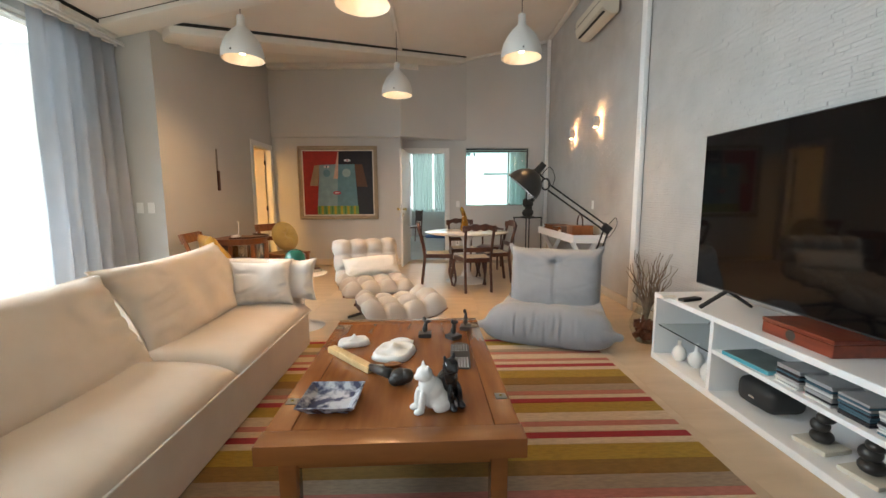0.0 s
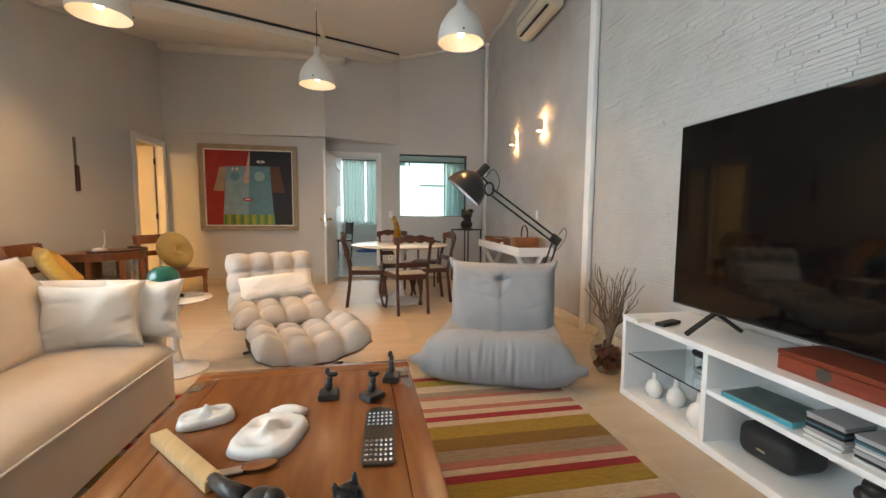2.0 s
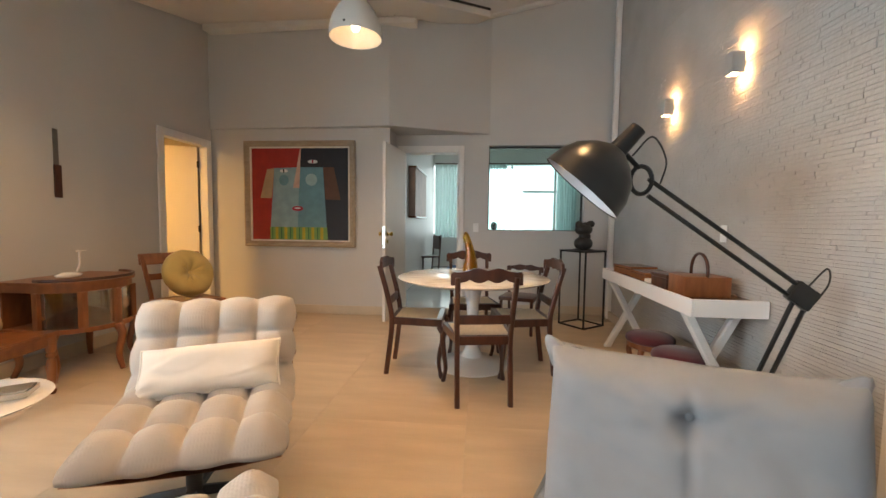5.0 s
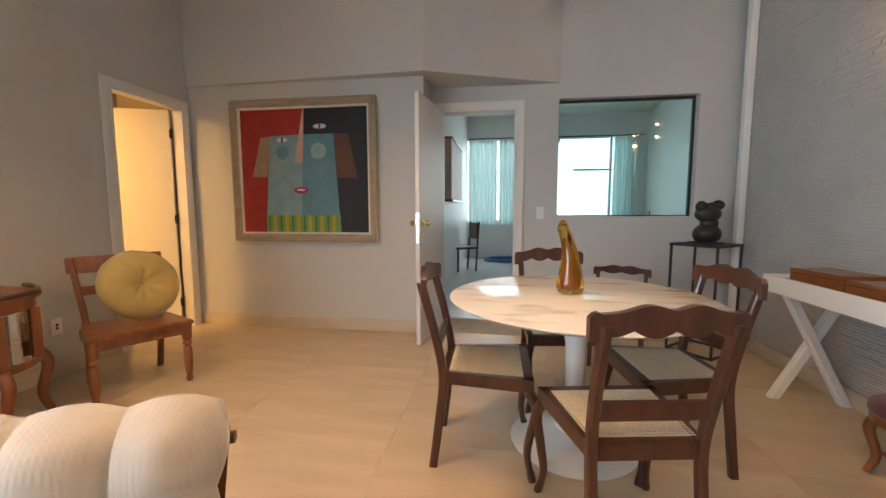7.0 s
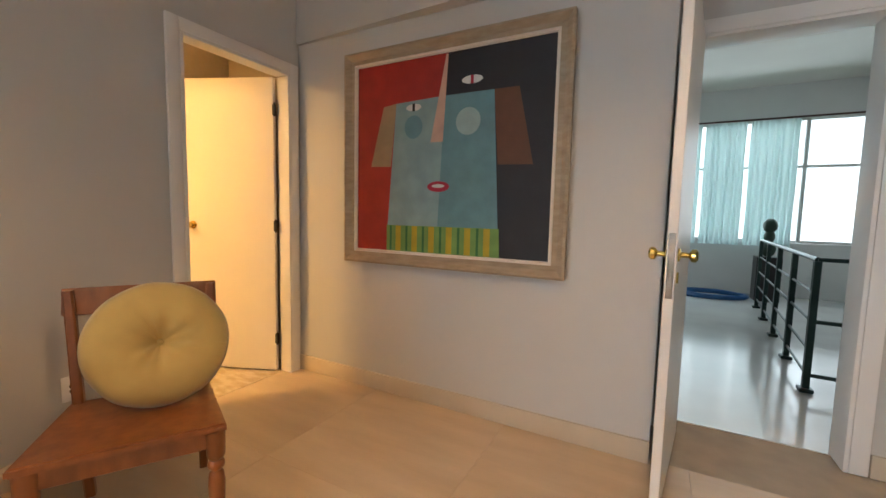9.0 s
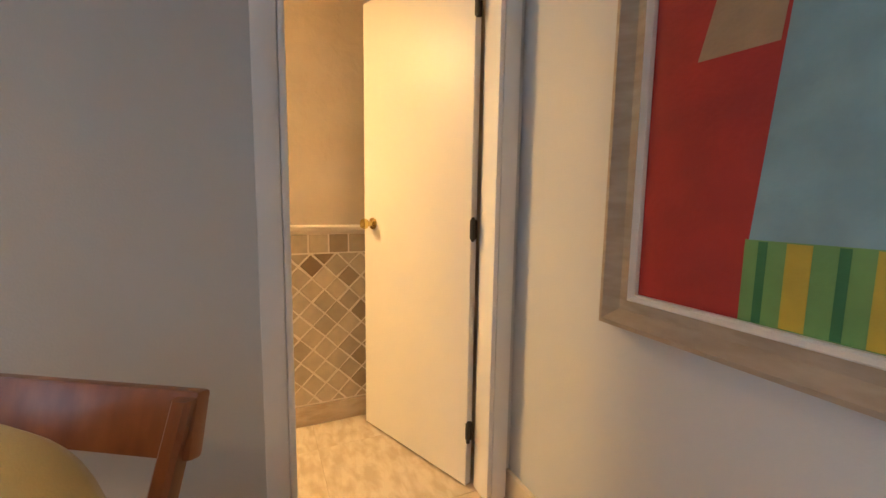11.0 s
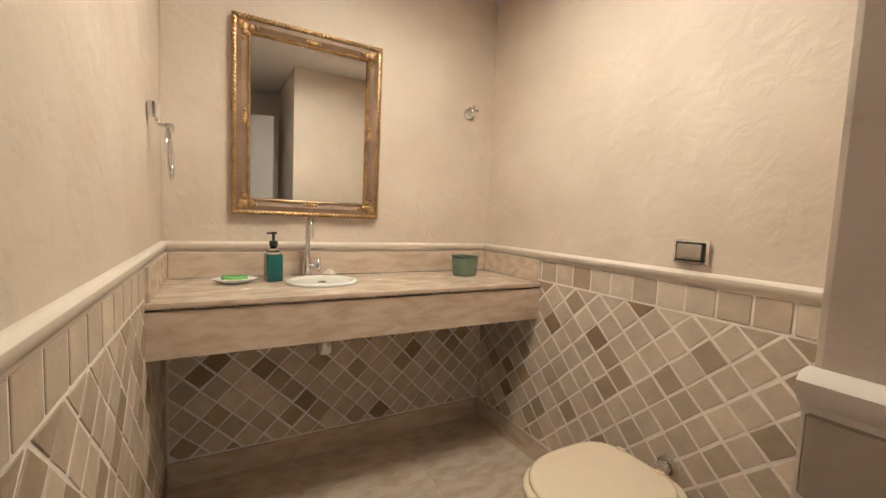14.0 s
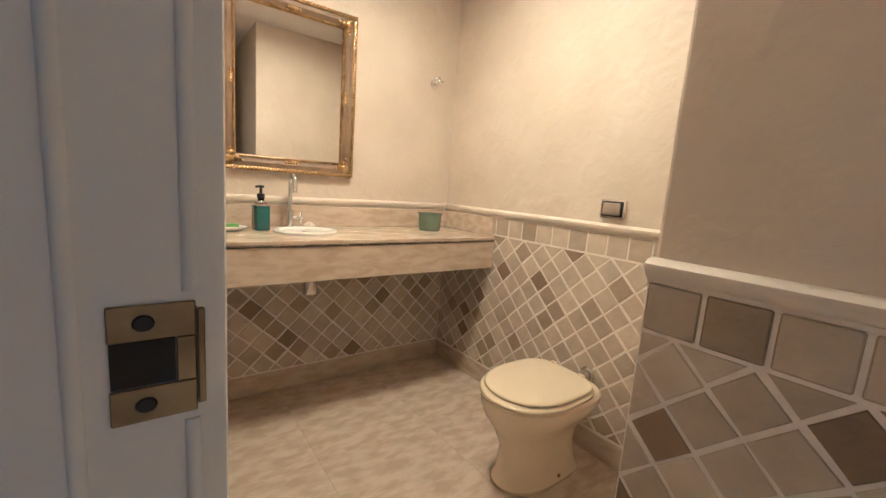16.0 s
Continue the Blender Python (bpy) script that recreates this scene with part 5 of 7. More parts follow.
# on the bench's shelves
for yy, xx, s in ((3.06, 2.26, 1), (2.93, 2.30, 1.05), (2.70, 2.24, 1.25)):
    v = mesh_ob("bud_vase", lathe([(.03, 0), (.045, .02), (.05, .055), (.036, .09), (.016, .11), (.013, .15), (.018, .16), (.010, .158), (0, .1)], 24), M_CERW, None, "auto")
    v.matrix_world = pose(xx, yy, .042) @ Matrix.Diagonal((s, s, s * .95, 1))
    tagged(v, "small white ceramic bud vase on the bench", "vase", "white bud vases")
gb = thing("glass_jar", "clear glass jar with a dark lid on the glass shelf", "jar", pose(2.40, 2.80, .271))
part("jar", lathe([(.0, .003), (.085, .003), (.09, .02), (.09, .10), (.086, .10), (.085, .02), (0, .008)], 28), M_CLEAR, gb, smooth="auto")
part("lid", lathe([(0, .13), (.03, .128), (.05, .118), (.10, .112), (.10, .103), (0, .102)], 28), M_BLKM, gb, "dark round lid", smooth="auto")
M_SPINE = [mat("spine_" + n, c, .5, color2=tuple(v * .85 for v in c), scale=12) for n, c in (("turquoise", (.05, .32, .42)), ("white", (.66, .66, .64)), ("grey", (.30, .30, .31)), ("brown", (.12, .07, .05)), ("dark", (.05, .055, .07)))]
yy = 2.61
for k, (wd, hg) in enumerate(((.026, .19), (.018, .205), (.03, .20), (.022, .185), (.034, .20), (.02, .195), (.03, .185))):
    ub = thing("book", "upright book standing on the floor of the bench", "book", pose(2.46, yy + wd / 2, .0425), group="upright books")
    part("cover", box((-.09, -wd / 2 + .0005, 0), (.09, wd / 2 - .0005, hg), .002), M_SPINE[(2, 3, 4, 2, 1, 0, 4)[k]], ub)
    part("pages", box((-.085, -wd / 2 + .003, hg), (.088, wd / 2 - .003, hg + .0015)), M_CREAMP, ub)
    yy += wd + .001
bk = thing("book", "thin turquoise book lying on the shelf", "book", pose(2.27, 2.36, .3105, 0, 0, 4))
part("cover", box((-.11, -.15, 0), (.11, .15, .022), .002), mat("turquoise_cover", (.12, .42, .50), .4), bk)
part("pages", box((-.1105, -.145, .004), (-.112, .145, .018)), M_SPINE[0], bk)
part("cover_picture", box((-.105, -.145, .0222), (.105, .145, .0235)), mat("dark_cover_print", (.035, .06, .065), .35, color2=(.10, .13, .13), scale=9), bk, "dark printed cover")
random.seed(5)
CDC = [mat("cd_case_%s" % n, c, .25) for n, c in (("dark", (.03, .03, .035)), ("grey", (.35, .35, .36)), ("blue", (.06, .12, .16)), ("white", (.6, .6, .58)))]
for s, yy in enumerate((2.10, 1.945, 1.79, 1.635)):
    for k in range(9):
        c = mesh_ob("cd_case", box((-.07, -.0625, 0), (.07, .0625, .0095), .0008), CDC[random.choice((0, 1, 1, 2, 3, 3))], None)
        c.matrix_world = pose(2.245 + random.uniform(-.006, .006), yy, .3105 + k * .0105, 0, 0, random.uniform(-1.5, 1.5) + 180)
        tagged(c, "plastic disc case in a low stack", "disc case", "stacked disc cases")
sk = thing("speaker", "black rounded table speaker on the bench floor", "speaker", pose(2.36, 2.38, .042))
part("body", soft_box((-.11, -.13, 0), (.11, .13, .15), .05, .0, 9, 8), M_BLKM, sk, smooth=True)
part("badge", box((-.1125, -.02, .06), (-.1115, .02, .07)), M_CHROME, sk)


def blob_figure(name, label, m, balls, material, plinth=None, base=None, cat="statue"):
    """A small statue: overlapping rounded masses in one mesh; the plinth is a thing's part."""
    bm = bmesh.new()
    for (x, y, z), (a, b, c) in balls:
        g = bmesh.ops.create_uvsphere(bm, u_segments=18, v_segments=12, radius=1)
        bmesh.ops.transform(bm, matrix=Matrix.Translation((x, y, z)) @ Matrix.Diagonal((a, b, c, 1)), verts=g["verts"])
    ob = mesh_ob(name, bm, material, None, True)
    if cat == "figurine":
        rm = ob.modifiers.new("merge", 'REMESH')
        rm.mode, rm.voxel_size, rm.use_smooth_shade = 'VOXEL', 0.004, True
        sm = ob.modifiers.new("soften", 'SMOOTH')
        sm.factor, sm.iterations = 0.5, 6
    if base:
        lo, hi = base
        bm2 = bmesh.new()
        bm2.from_mesh(ob.data)
        add_box(bm2, lo, hi, .002)
        bm2.to_mesh(ob.data)
        bm2.free()
    ob.matrix_world = m
    return tagged(ob, label, cat)


M_SLAB = mat("cream_stone", (.62, .57, .47), .5, color2=(.55, .5, .4), scale=10)
for yy, sc, lab in ((2.02, 1.0, "squat dark stone figure on a pale plinth"), (1.80, 1.05, "dark stone torso figure on a pale plinth")):
    pl = mesh_ob("plinth", box((-.075, -.075, 0), (.075, .075, .022), .002), M_SLAB, None)
    pl.matrix_world = pose(2.30, yy, .0425, 0, 0, 8)
    tagged(pl, "pale stone plinth on the bench floor", "plinth")
    blob_figure("figurine", lab, pose(2.30, yy, .065, 0, 0, 20) @ Matrix.Diagonal((sc, sc, sc, 1)), [((0, 0, .03), (.05, .045, .032)), ((0, .01, .08), (.04, .038, .035)), ((.01, -.005, .12), (.048, .036, .028)), ((0, 0, .155), (.026, .026, .026))], M_BRONZE)

# glass vase with dry twigs
M_THIN = bpy.data.materials.new("thin_clear_glass")
M_THIN.use_nodes = True
nt = M_THIN.node_tree
gl, tr_, fr, mx = (nt.nodes.new("ShaderNode" + n) for n in ("BsdfGlossy", "BsdfTransparent", "LayerWeight", "MixShader"))
gl.inputs["Roughness"].default_value = 0.02
tr_.inputs[0].default_value = (.93, .96, .95, 1)
fr.inputs[0].default_value = 0.12
nt.links.new(fr.outputs[1], mx.inputs[0]); nt.links.new(tr_.outputs[0], mx.inputs[1]); nt.links.new(gl.outputs[0], mx.inputs[2])
nt.links.new(mx.outputs[0], nt.nodes["Material Output"].inputs[0])
gv = thing("glass_vase", "round clear glass vase holding dry leaves", "vase", pose(2.27, 3.55, 0))
part("glass", lathe([(0, .004), (.075, .004), (.085, .02), (.125, .11), (.13, .17), (.10, .25), (.075, .29), (.082, .31)], 36, cap=False), M_THIN, gv, smooth=True)
part("base", lathe([(0, .001), (.076, .001), (.078, .008), (0, .012)], 32), M_THIN, gv, smooth="auto")
random.seed(11)
bm = bmesh.new()
for i in range(110):
    a, r = random.uniform(0, 6.28), random.uniform(0, .09)
    add_box(bm, (-.03, -.018, -.001), (.03, .018, .001), 0, 1, Matrix.Translation((r * math.cos(a), r * math.sin(a), random.uniform(.03, .185))) @ pose(0, 0, 0, random.uniform(0, 180), random.uniform(0, 180), random.uniform(0, 360)))
dl = mesh_ob("dry_leaves", bm, mat("dry_leaf", (.20, .06, .025), .7, color2=(.10, .03, .015), scale=20), None)
dl.matrix_world = pose(2.27, 3.55, 0.0)
tagged(dl, "crumpled reddish dry leaves inside the vase", "leaves", kind="stuff")
tw = thing("twig_bunch", "bunch of dry curly twigs standing in the vase", "twigs", pose(2.27, 3.55, .03))
M_TWIG = mat("dry_twig", (.20, .14, .09), .8, color2=(.12, .08, .05), scale=20)
for i in range(36):
    a, s = random.uniform(0, 6.28), random.uniform(.03, .20)
    h = random.uniform(.50, .76)
    pts = [Vector((0.03 * math.cos(a + 3), .03 * math.sin(a + 3), 0)), Vector((.03 * math.cos(a), .03 * math.sin(a), .28))]
    for k in range(1, 6):
        t = k / 5
        pts.append(Vector((math.cos(a) * (.03 + s * t) + random.uniform(-.02, .02), math.sin(a) * (.03 + s * t) + random.uniform(-.02, .02), .28 + (h - .28) * t)))
    cp = curve_pts(pts, 3)
    part("twig", tube(cp, .004, 5, radii=[.0068 * (1 - .72 * k / len(cp)) for k in range(len(cp))]), M_TWIG, tw)

# giant desk-style floor lamp
fl = thing("floor_lamp", "oversized black anglepoise floor lamp with a domed shade", "floor lamp", pose(0, 0, 0))
ELB, JNT = Vector((2.42, 4.75, .875)), Vector((1.73, 4.70, 1.345))
part("base", lathe([(.19, 0), (.19, .02), (.05, .035), (.03, .06), (0, .06)], 32, pose(2.24, 4.92, 0)), M_BLACK, fl, smooth="auto")
for o in (-.03, .03):
    part("lower_arm", tube([(2.24 + o, 4.92, .05), (ELB.x + o, ELB.y, ELB.z)], .010, 8), M_BLACK, fl)
    part("upper_arm", tube([ELB + Vector((0, 0, o * 1.2)), JNT + Vector((0, 0, o * 1.2))], .010, 8), M_BLACK, fl)
part("elbow", box((-.06, -.02, -.045), (.05, .02, .05), .01, 2, Matrix.Translation(ELB) @ pose(0, 0, 0, 0, 35, 0)), M_BLACK, fl, smooth="auto")
part("joint_ring", tube([JNT + Vector((-.03 + .045 * math.cos(a), 0, .03 + .06 * math.sin(a))) for a in [2 * math.pi * i / 20 for i in range(20)]], .010, 6, closed=True), M_BLACK, fl)
part("neck", tube([JNT + Vector((-.04, 0, .08)), (1.62, 4.70, 1.50)], .011, 8), M_BLACK, fl)
hd = look((1.61, 4.70, 1.52), (1.40, 4.74, 1.28))
sh = part("shade", lathe([(.0, .10), (.035, .10), (.04, .0), (.045, -.02), (.10, -.05), (.155, -.10), (.19, -.17), (.20, -.235), (.203, -.24)], 36, hd, cap=False), M_BLACK, fl, "glossy black domed shade", smooth="auto")
part("reflector", lathe([(.0, -.03), (.09, -.055), (.148, -.104), (.183, -.172), (.196, -.236)], 36, hd, cap=False), mat("satin_white", (.7, .72, .75), .35), sh, smooth=True)
part("bulb", lathe([(0, -.07), (.02, -.08), (.035, -.12), (.02, -.16), (0, -.165)], 14, hd), M_CERW, sh, smooth=True)
part("cable", tube(curve_pts([(2.44, 4.75, .92), (2.52, 4.76, 1.0), (2.56, 4.8, .92), (2.52, 4.85, .8), (2.45, 4.82, .76)], 6), .004, 5), M_BLKM, fl)
part("cable", tube(curve_pts([(1.66, 4.7, 1.48), (1.74, 4.70, 1.56), (1.80, 4.7, 1.46), (1.78, 4.7, 1.36)], 6), .004, 5), M_BLKM, fl)

# white desk on crossed legs
DESK = Matrix.Translation((2.235 - 2.10 * .82, 5.29 - 5.02 * 1.125, 0)) @ Matrix.Diagonal((.82, 1.125, .944, 1))
DZ = .775 * .944 + .0006
dk = thing("desk", "white desk with crossed legs and a sunken wooden top", "desk", DESK)
part("front_panel", box((2.10, 5.02, .69), (2.118, 6.52, .80), .003), M_LACQ, dk)
part("end_panel", box((2.118, 5.02, .69), (2.62, 5.04, .80), .003), M_LACQ, dk)
part("end_panel", box((2.118, 6.50, .69), (2.62, 6.52, .80), .003), M_LACQ, dk)
part("desk_top", box((2.118, 5.04, .755), (2.625, 6.50, .775), .002), M_TEAKD, dk, "reddish wooden desk top")
for yy in (5.16, 6.38):
    for a, b in ((2.14, 2.56), (2.56, 2.14)):
        part("leg", sq_tube([(a, yy + (.028 if a > b else -.028), .70), (b, yy + (.028 if a > b else -.028), 0.0)], .075, .05), M_LACQ, dk)
for i, (yy, w, h, c) in enumerate(((6.32, .30, .07, M_TEAKD), (5.93, .22, .10, M_MAHOG), (6.70, .32, .08, M_TEAKD))):
    o = thing("desk_box", "low polished wooden box on the desk", "box", pose(2.44, yy, DZ, 0, 0, 4 * i), group="desk boxes")
    part("body", box((-.12, -w / 2, 0), (.12, w / 2, h * .7), .003), c, o)
    part("lid", box((-.123, -w / 2 - .003, h * .7 + .001), (.123, w / 2 + .003, h), .004), c, o)
bs = thing("handled_basket", "dark wooden basket box with a tall arched handle", "basket", pose(2.43, 5.60, DZ))
part("body", box((-.14, -.11, 0), (.14, .11, .13), .008, 2), M_HONEY, bs, smooth="auto")
part("handle", tube([(0, .10 * math.cos(a), .12 + .15 * math.sin(a) ** .7 if math.sin(a) > 0 else .12) for a in [math.pi * i / 16 for i in range(17)]], .010, 8), M_MAHOG, bs, smooth=True)
bkd = thing("book", "cream clothbound book lying on the desk", "book", pose(2.43, 6.12, DZ, 0, 0, 12))
part("cover", box((-.10, -.07, 0), (.10, .07, .03), .002), M_SLAB, bkd)
part("pages", box((-.1005, -.066, .004), (-.102, .066, .026)), M_CREAMP, bkd)


def stool_low(m):
    ob = thing("low_stool", "low carved wooden stool with a plum velvet seat", "stool", m, group="low stools")
    part("seat", lathe([(0, .36), (.14, .355), (.17, .335), (.175, .31), (.165, .295), (0, .29)], 28), mat("plum_velvet", (.085, .012, .022), .9, color2=(.06, .008, .015), sheen=.3), ob, "plum velvet seat", smooth=True)
    part("frame", lathe([(.15, .25), (.165, .26), (.165, .295), (.15, .296)], 28), M_HONEY, ob, smooth="auto")
    for i in range(4):
        a = math.pi / 4 + i * math.pi / 2
        c, s = math.cos(a), math.sin(a)
        part("leg", tube(curve_pts([(.13 * c, .13 * s, .27), (.16 * c, .16 * s, .20), (.13 * c, .13 * s, .09), (.155 * c, .155 * s, 0.0)], 4), .018, 8, radii=[.026 - .001 * k for k in range(13)]), M_HONEY, ob, smooth=True)
    for i in range(2):
        a = math.pi / 4 + i * math.pi / 2
        c, s = math.cos(a), math.sin(a)
        part("stretcher", tube([(.13 * c, .13 * s, .09 + .012 * i), (-.13 * c, -.13 * s, .09 + .012 * i)], .010, 6), M_HONEY, ob)
    return ob


stool_low(pose(2.32, 6.02, 0)); stool_low(pose(2.34, 5.60, 0))

# sculpture on a wire stand
ws = thing("sculpture_stand", "tall black metal wire plant stand", "stand", pose(2.215, 7.675, 0, 0, 0, 38))
S = .175
for sx in (-1, 1):
    for sy in (-1, 1):
        part("upright", box((sx * S - .008, sy * S - .008, 0), (sx * S + .008, sy * S + .008, .865), .001), M_BLKM, ws)
    part("base_rail", box((sx * S - .008, -S + .008, 0), (sx * S + .008, S - .008, .016), .001), M_BLKM, ws)
    part("base_rail", box((-S + .008, sx * S - .008, 0), (S - .008, sx * S + .008, .016), .001), M_BLKM, ws)
part("top_plate", box((-S - .012, -S - .012, .866), (S + .012, S + .012, .885), .002), M_BLKM, ws)
blob_figure("bust_sculpture", "dark bronze twisted torso sculpture on the stand", pose(2.215, 7.675, .886, 0, 0, 15),
            [((0, 0, .075), (.11, .09, .085)), ((.015, 0, .16), (.07, .06, .06)), ((0, 0, .235), (.105, .075, .07)), ((-.06, 0, .29), (.045, .04, .05)), ((.085, 0, .305), (.05, .04, .04)), ((.03, .01, .285), (.06, .05, .04))],
            M_BRONZE, base=((-.09, -.08, 0), (.09, .08, .012)))

# amber glass piece on the dining table
am = mesh_ob("amber_glass_piece", tube(curve_pts([(0, 0, .004), (0, 0, .05), (.0, 0, .13), (-.008, 0, .20), (-.028, 0, .27), (-.048, 0, .315), (-.062, 0, .325)], 6), .05, 20,
             radii=[.062, .064, .066, .067, .067, .067, .066, .064, .061, .058, .055, .052, .05, .047, .045, .043, .041, .039, .037, .035, .034, .033, .032, .031, .03, .029, .029, .029, .029, .029, .028, .027, .025, .022, .018, .013, .008]), glass_mat("amber_glass", (.86, .50, .07), 0.02), None, True)
am.matrix_world = pose(0.935, 6.255, .7425) @ Matrix.Diagonal((1, 1, 1.07, 1))
tagged(am, "curved amber art glass piece on the marble table", "art glass")
ac_ = mesh_ob("amber_glass_core", tube(curve_pts([(0, 0, .02), (0.0, 0, .09), (-.005, 0, .17), (-.03, 0, .26)], 5), .03, 14, radii=[.03, .034, .036, .036, .036, .034, .032, .03, .028, .026, .022, .02, .016, .012, .01, .006]), mat("amber_core", (.50, .27, .03), .3), am, True)

# old side chair with the round cushion; its twin stands further forward
def side_chair(m, label):
    ob = thing("side_chair", label, "chair", m, group="old side chairs")
    part("seat", slab([(-.28, -.24), (.28, -.24), (.23, .21), (-.23, .21)], .395, .425, bevel=.006), M_HONEY, ob, smooth="auto")
    part("apron", box((-.25, -.215, .33), (.25, -.195, .395), .003), M_HONEY, ob)
    for s in (-1, 1):
        part("apron", box((s * .235 - .01, -.19, .33), (s * .235 + .01, .19, .395), .003), M_HONEY, ob)
        part("front_leg", lathe([(.014, 0), (.02, .012), (.022, .03), (.014, .04), (.02, .06), (.026, .12), (.028, .20), (.024, .235), (.016, .245), (.028, .26), (.028, .275), (.02, .285), (.03, .30), (.032, .395)], 14, pose(s * .245, -.205, 0)), M_HONEY, ob, smooth="auto")
        part("back_post", sq_tube(curve_pts([(s * .20, .27, 0), (s * .20, .215, .22), (s * .205, .20, .42), (s * .225, .26, .66), (s * .245, .315, .845)], 4), .035, .042), M_HONEY, ob, smooth="auto")
    part("crest_rail", box((-.265, -.016, 0), (.265, .016, .11), .008, 2, Matrix.Translation((0, .30, .745)) @ pose(0, 0, 0, -16)), M_HONEY, ob, smooth="auto")
    part("mid_rail", box((-.22, -.011, 0), (.22, .011, .06), .004, 2, Matrix.Translation((0, .245, .60)) @ pose(0, 0, 0, -14)), M_HONEY, ob, smooth="auto")
    return ob


def round_cushion(name, label, m, material, R=.235, h=.16):
    bm = bmesh.new()
    n, k = 48, 14
    for side in (1, -1):
        c = bm.verts.new((0, 0, side * h * .12))
        prev = None
        rings = []
        for j in range(1, k + 1):
            r = j / k
            ring = []
            for i in range(n):
                a = 2 * math.pi * i / n
                puff = (1 - r ** 4) ** .5 if r < 1 else 0
                dimple = math.exp(-(r / .22) ** 2)
                pl = .10 * math.sin(9 * a + 1.3 * math.sin(3 * a)) * math.exp(-((r - .3) / .22) ** 2)
                z = h / 2 * (puff * (1 + pl) * (1 - .75 * dimple))
                rr = R * r * (1 + .025 * noise.noise(Vector((math.cos(a) * 2, math.sin(a) * 2, 4))))
                ring.append(bm.verts.new((rr * math.cos(a), rr * math.sin(a), side * z)))
            rings.append(ring)
        for i in range(n):
            bm.faces.new((c, rings[0][i], rings[0][(i + 1) % n]))
            for a_, b_2 in zip(rings, rings[1:]):
                bm.faces.new((a_[i], b_2[i], b_2[(i + 1) % n], a_[(i + 1) % n]))
    bmesh.ops.remove_doubles(bm, verts=bm.verts, dist=.0008)
    bmesh.ops.recalc_face_normals(bm, faces=bm.faces)
    ob = thing(name, label, "cushion", m, group="round cushions")
    part("cover", bm, material, ob, smooth=True)
    part("button", lathe([(0, .012), (.012, .008), (.014, 0), (0, -.004)], 12, pose(0, 0, h * .11)), material, ob, smooth=True)
    return ob


SC = pose(-1.812, 6.445, 0, 0, 0, 58.5)
side_chair(SC, "old honey-brown wooden side chair with turned legs")
round_cushion("round_cushion", "round ochre velvet cushion with a tufted centre", SC @ pose(.07, .07, .66, 70, 0, 8), M_OCHRE, .24)
SC2 = pose(-2.0, 4.98, 0, 0, 0, 100)
side_chair(SC2, "old honey-brown wooden side chair beside the curtain")
cushion("slumped mustard yellow cushion on the wooden chair", .46, .46, .17, SC2 @ pose(0, .07, .62, 62, 0, 35), M_MUSTARD, 12, "mustard_cushion", "chair cushions")

# half-round display cabinet
cb = thing("display_cabinet", "half-round dark wooden display cabinet on curved legs", "cabinet", pose(-2.12, 5.74, 0))
arc = [(.34 * math.sin(a) * .93, -.34 * math.cos(a)) for a in [math.pi * i / 18 for i in range(19)]]
out = [(-.30, -.34)] + [(x, y) for x, y in arc] + [(-.30, .34)]
sc = lambda k: [(x * k if x > 0 else x, y * k) for x, y in out]
part("cabinet_top", slab(sc(1.04), .70, .722, bevel=.004), M_HONEY, cb, smooth="auto")
part("rim", tube([(x * 1.0, y * 1.0, .735) for x, y in arc], .012, 8), M_MAHOG, cb, smooth=True)
part("floor_board", slab(sc(.97), .34, .375), M_HONEY, cb)
part("head_board", slab(sc(.97), .645, .70), M_HONEY, cb)
part("back_panel", box((-.30, -.32, .375), (-.285, .32, .645)), M_HONEY, cb)
for i in (0, 5, 9, 13, 18):
    x, y = arc[i]
    part("mullion", box((x * .95 - .022, y * .95 - .022, .375), (x * .95 + .022, y * .95 + .022, .645), .003), M_HONEY, cb)
for i0, i1 in ((0, 5), (5, 9), (9, 13), (13, 18)):
    bm = bmesh.new()
    lo = [bm.verts.new((x * .94, y * .94, .38)) for x, y in arc[i0:i1 + 1]]
    hi = [bm.verts.new((x * .94, y * .94, .64)) for x, y in arc[i0:i1 + 1]]
    for k in range(len(lo) - 1):
        bm.faces.new((lo[k], lo[k + 1], hi[k + 1], hi[k]))
    bmesh.ops.solidify(bm, geom=bm.faces, thickness=.003)
    part("pane", bm, M_CLEAR, cb)
for x, y in ((arc[2][0], arc[2][1]), arc[9], (arc[16][0], arc[16][1]), (-.25, -.28), (-.25, .28)):
    part("leg", tube(curve_pts([(x * .95, y * .95, .36), (x * 1.06, y * 1.06, .28), (x * .95, y * .95, .12), (x * 1.05, y * 1.05, 0)], 4), .02, 8, radii=[.034 - .0013 * k for k in range(13)]), M_HONEY, cb, smooth=True)
cv = thing("ceramic_bird", "small white ceramic bird ornament on the cabinet", "ornament", pose(-2.18, 5.70, .7225))
part("body", lathe([(0, 0), (.05, .004), (.06, .02), (.03, .04), (0, .042)], 18, Matrix.Diagonal((1, 1.7, 1, 1))), M_CERW, cv, smooth=True)
part("neck", tube(curve_pts([(0, .06, .03), (0, .09, .09), (0, .09, .17), (0, .10, .20)], 4), .008, 8), M_CERW, cv, smooth=True)
part("head", box((-.012, .07, .195), (.012, .14, .21), .005, 2), M_CERW, cv, smooth="auto")

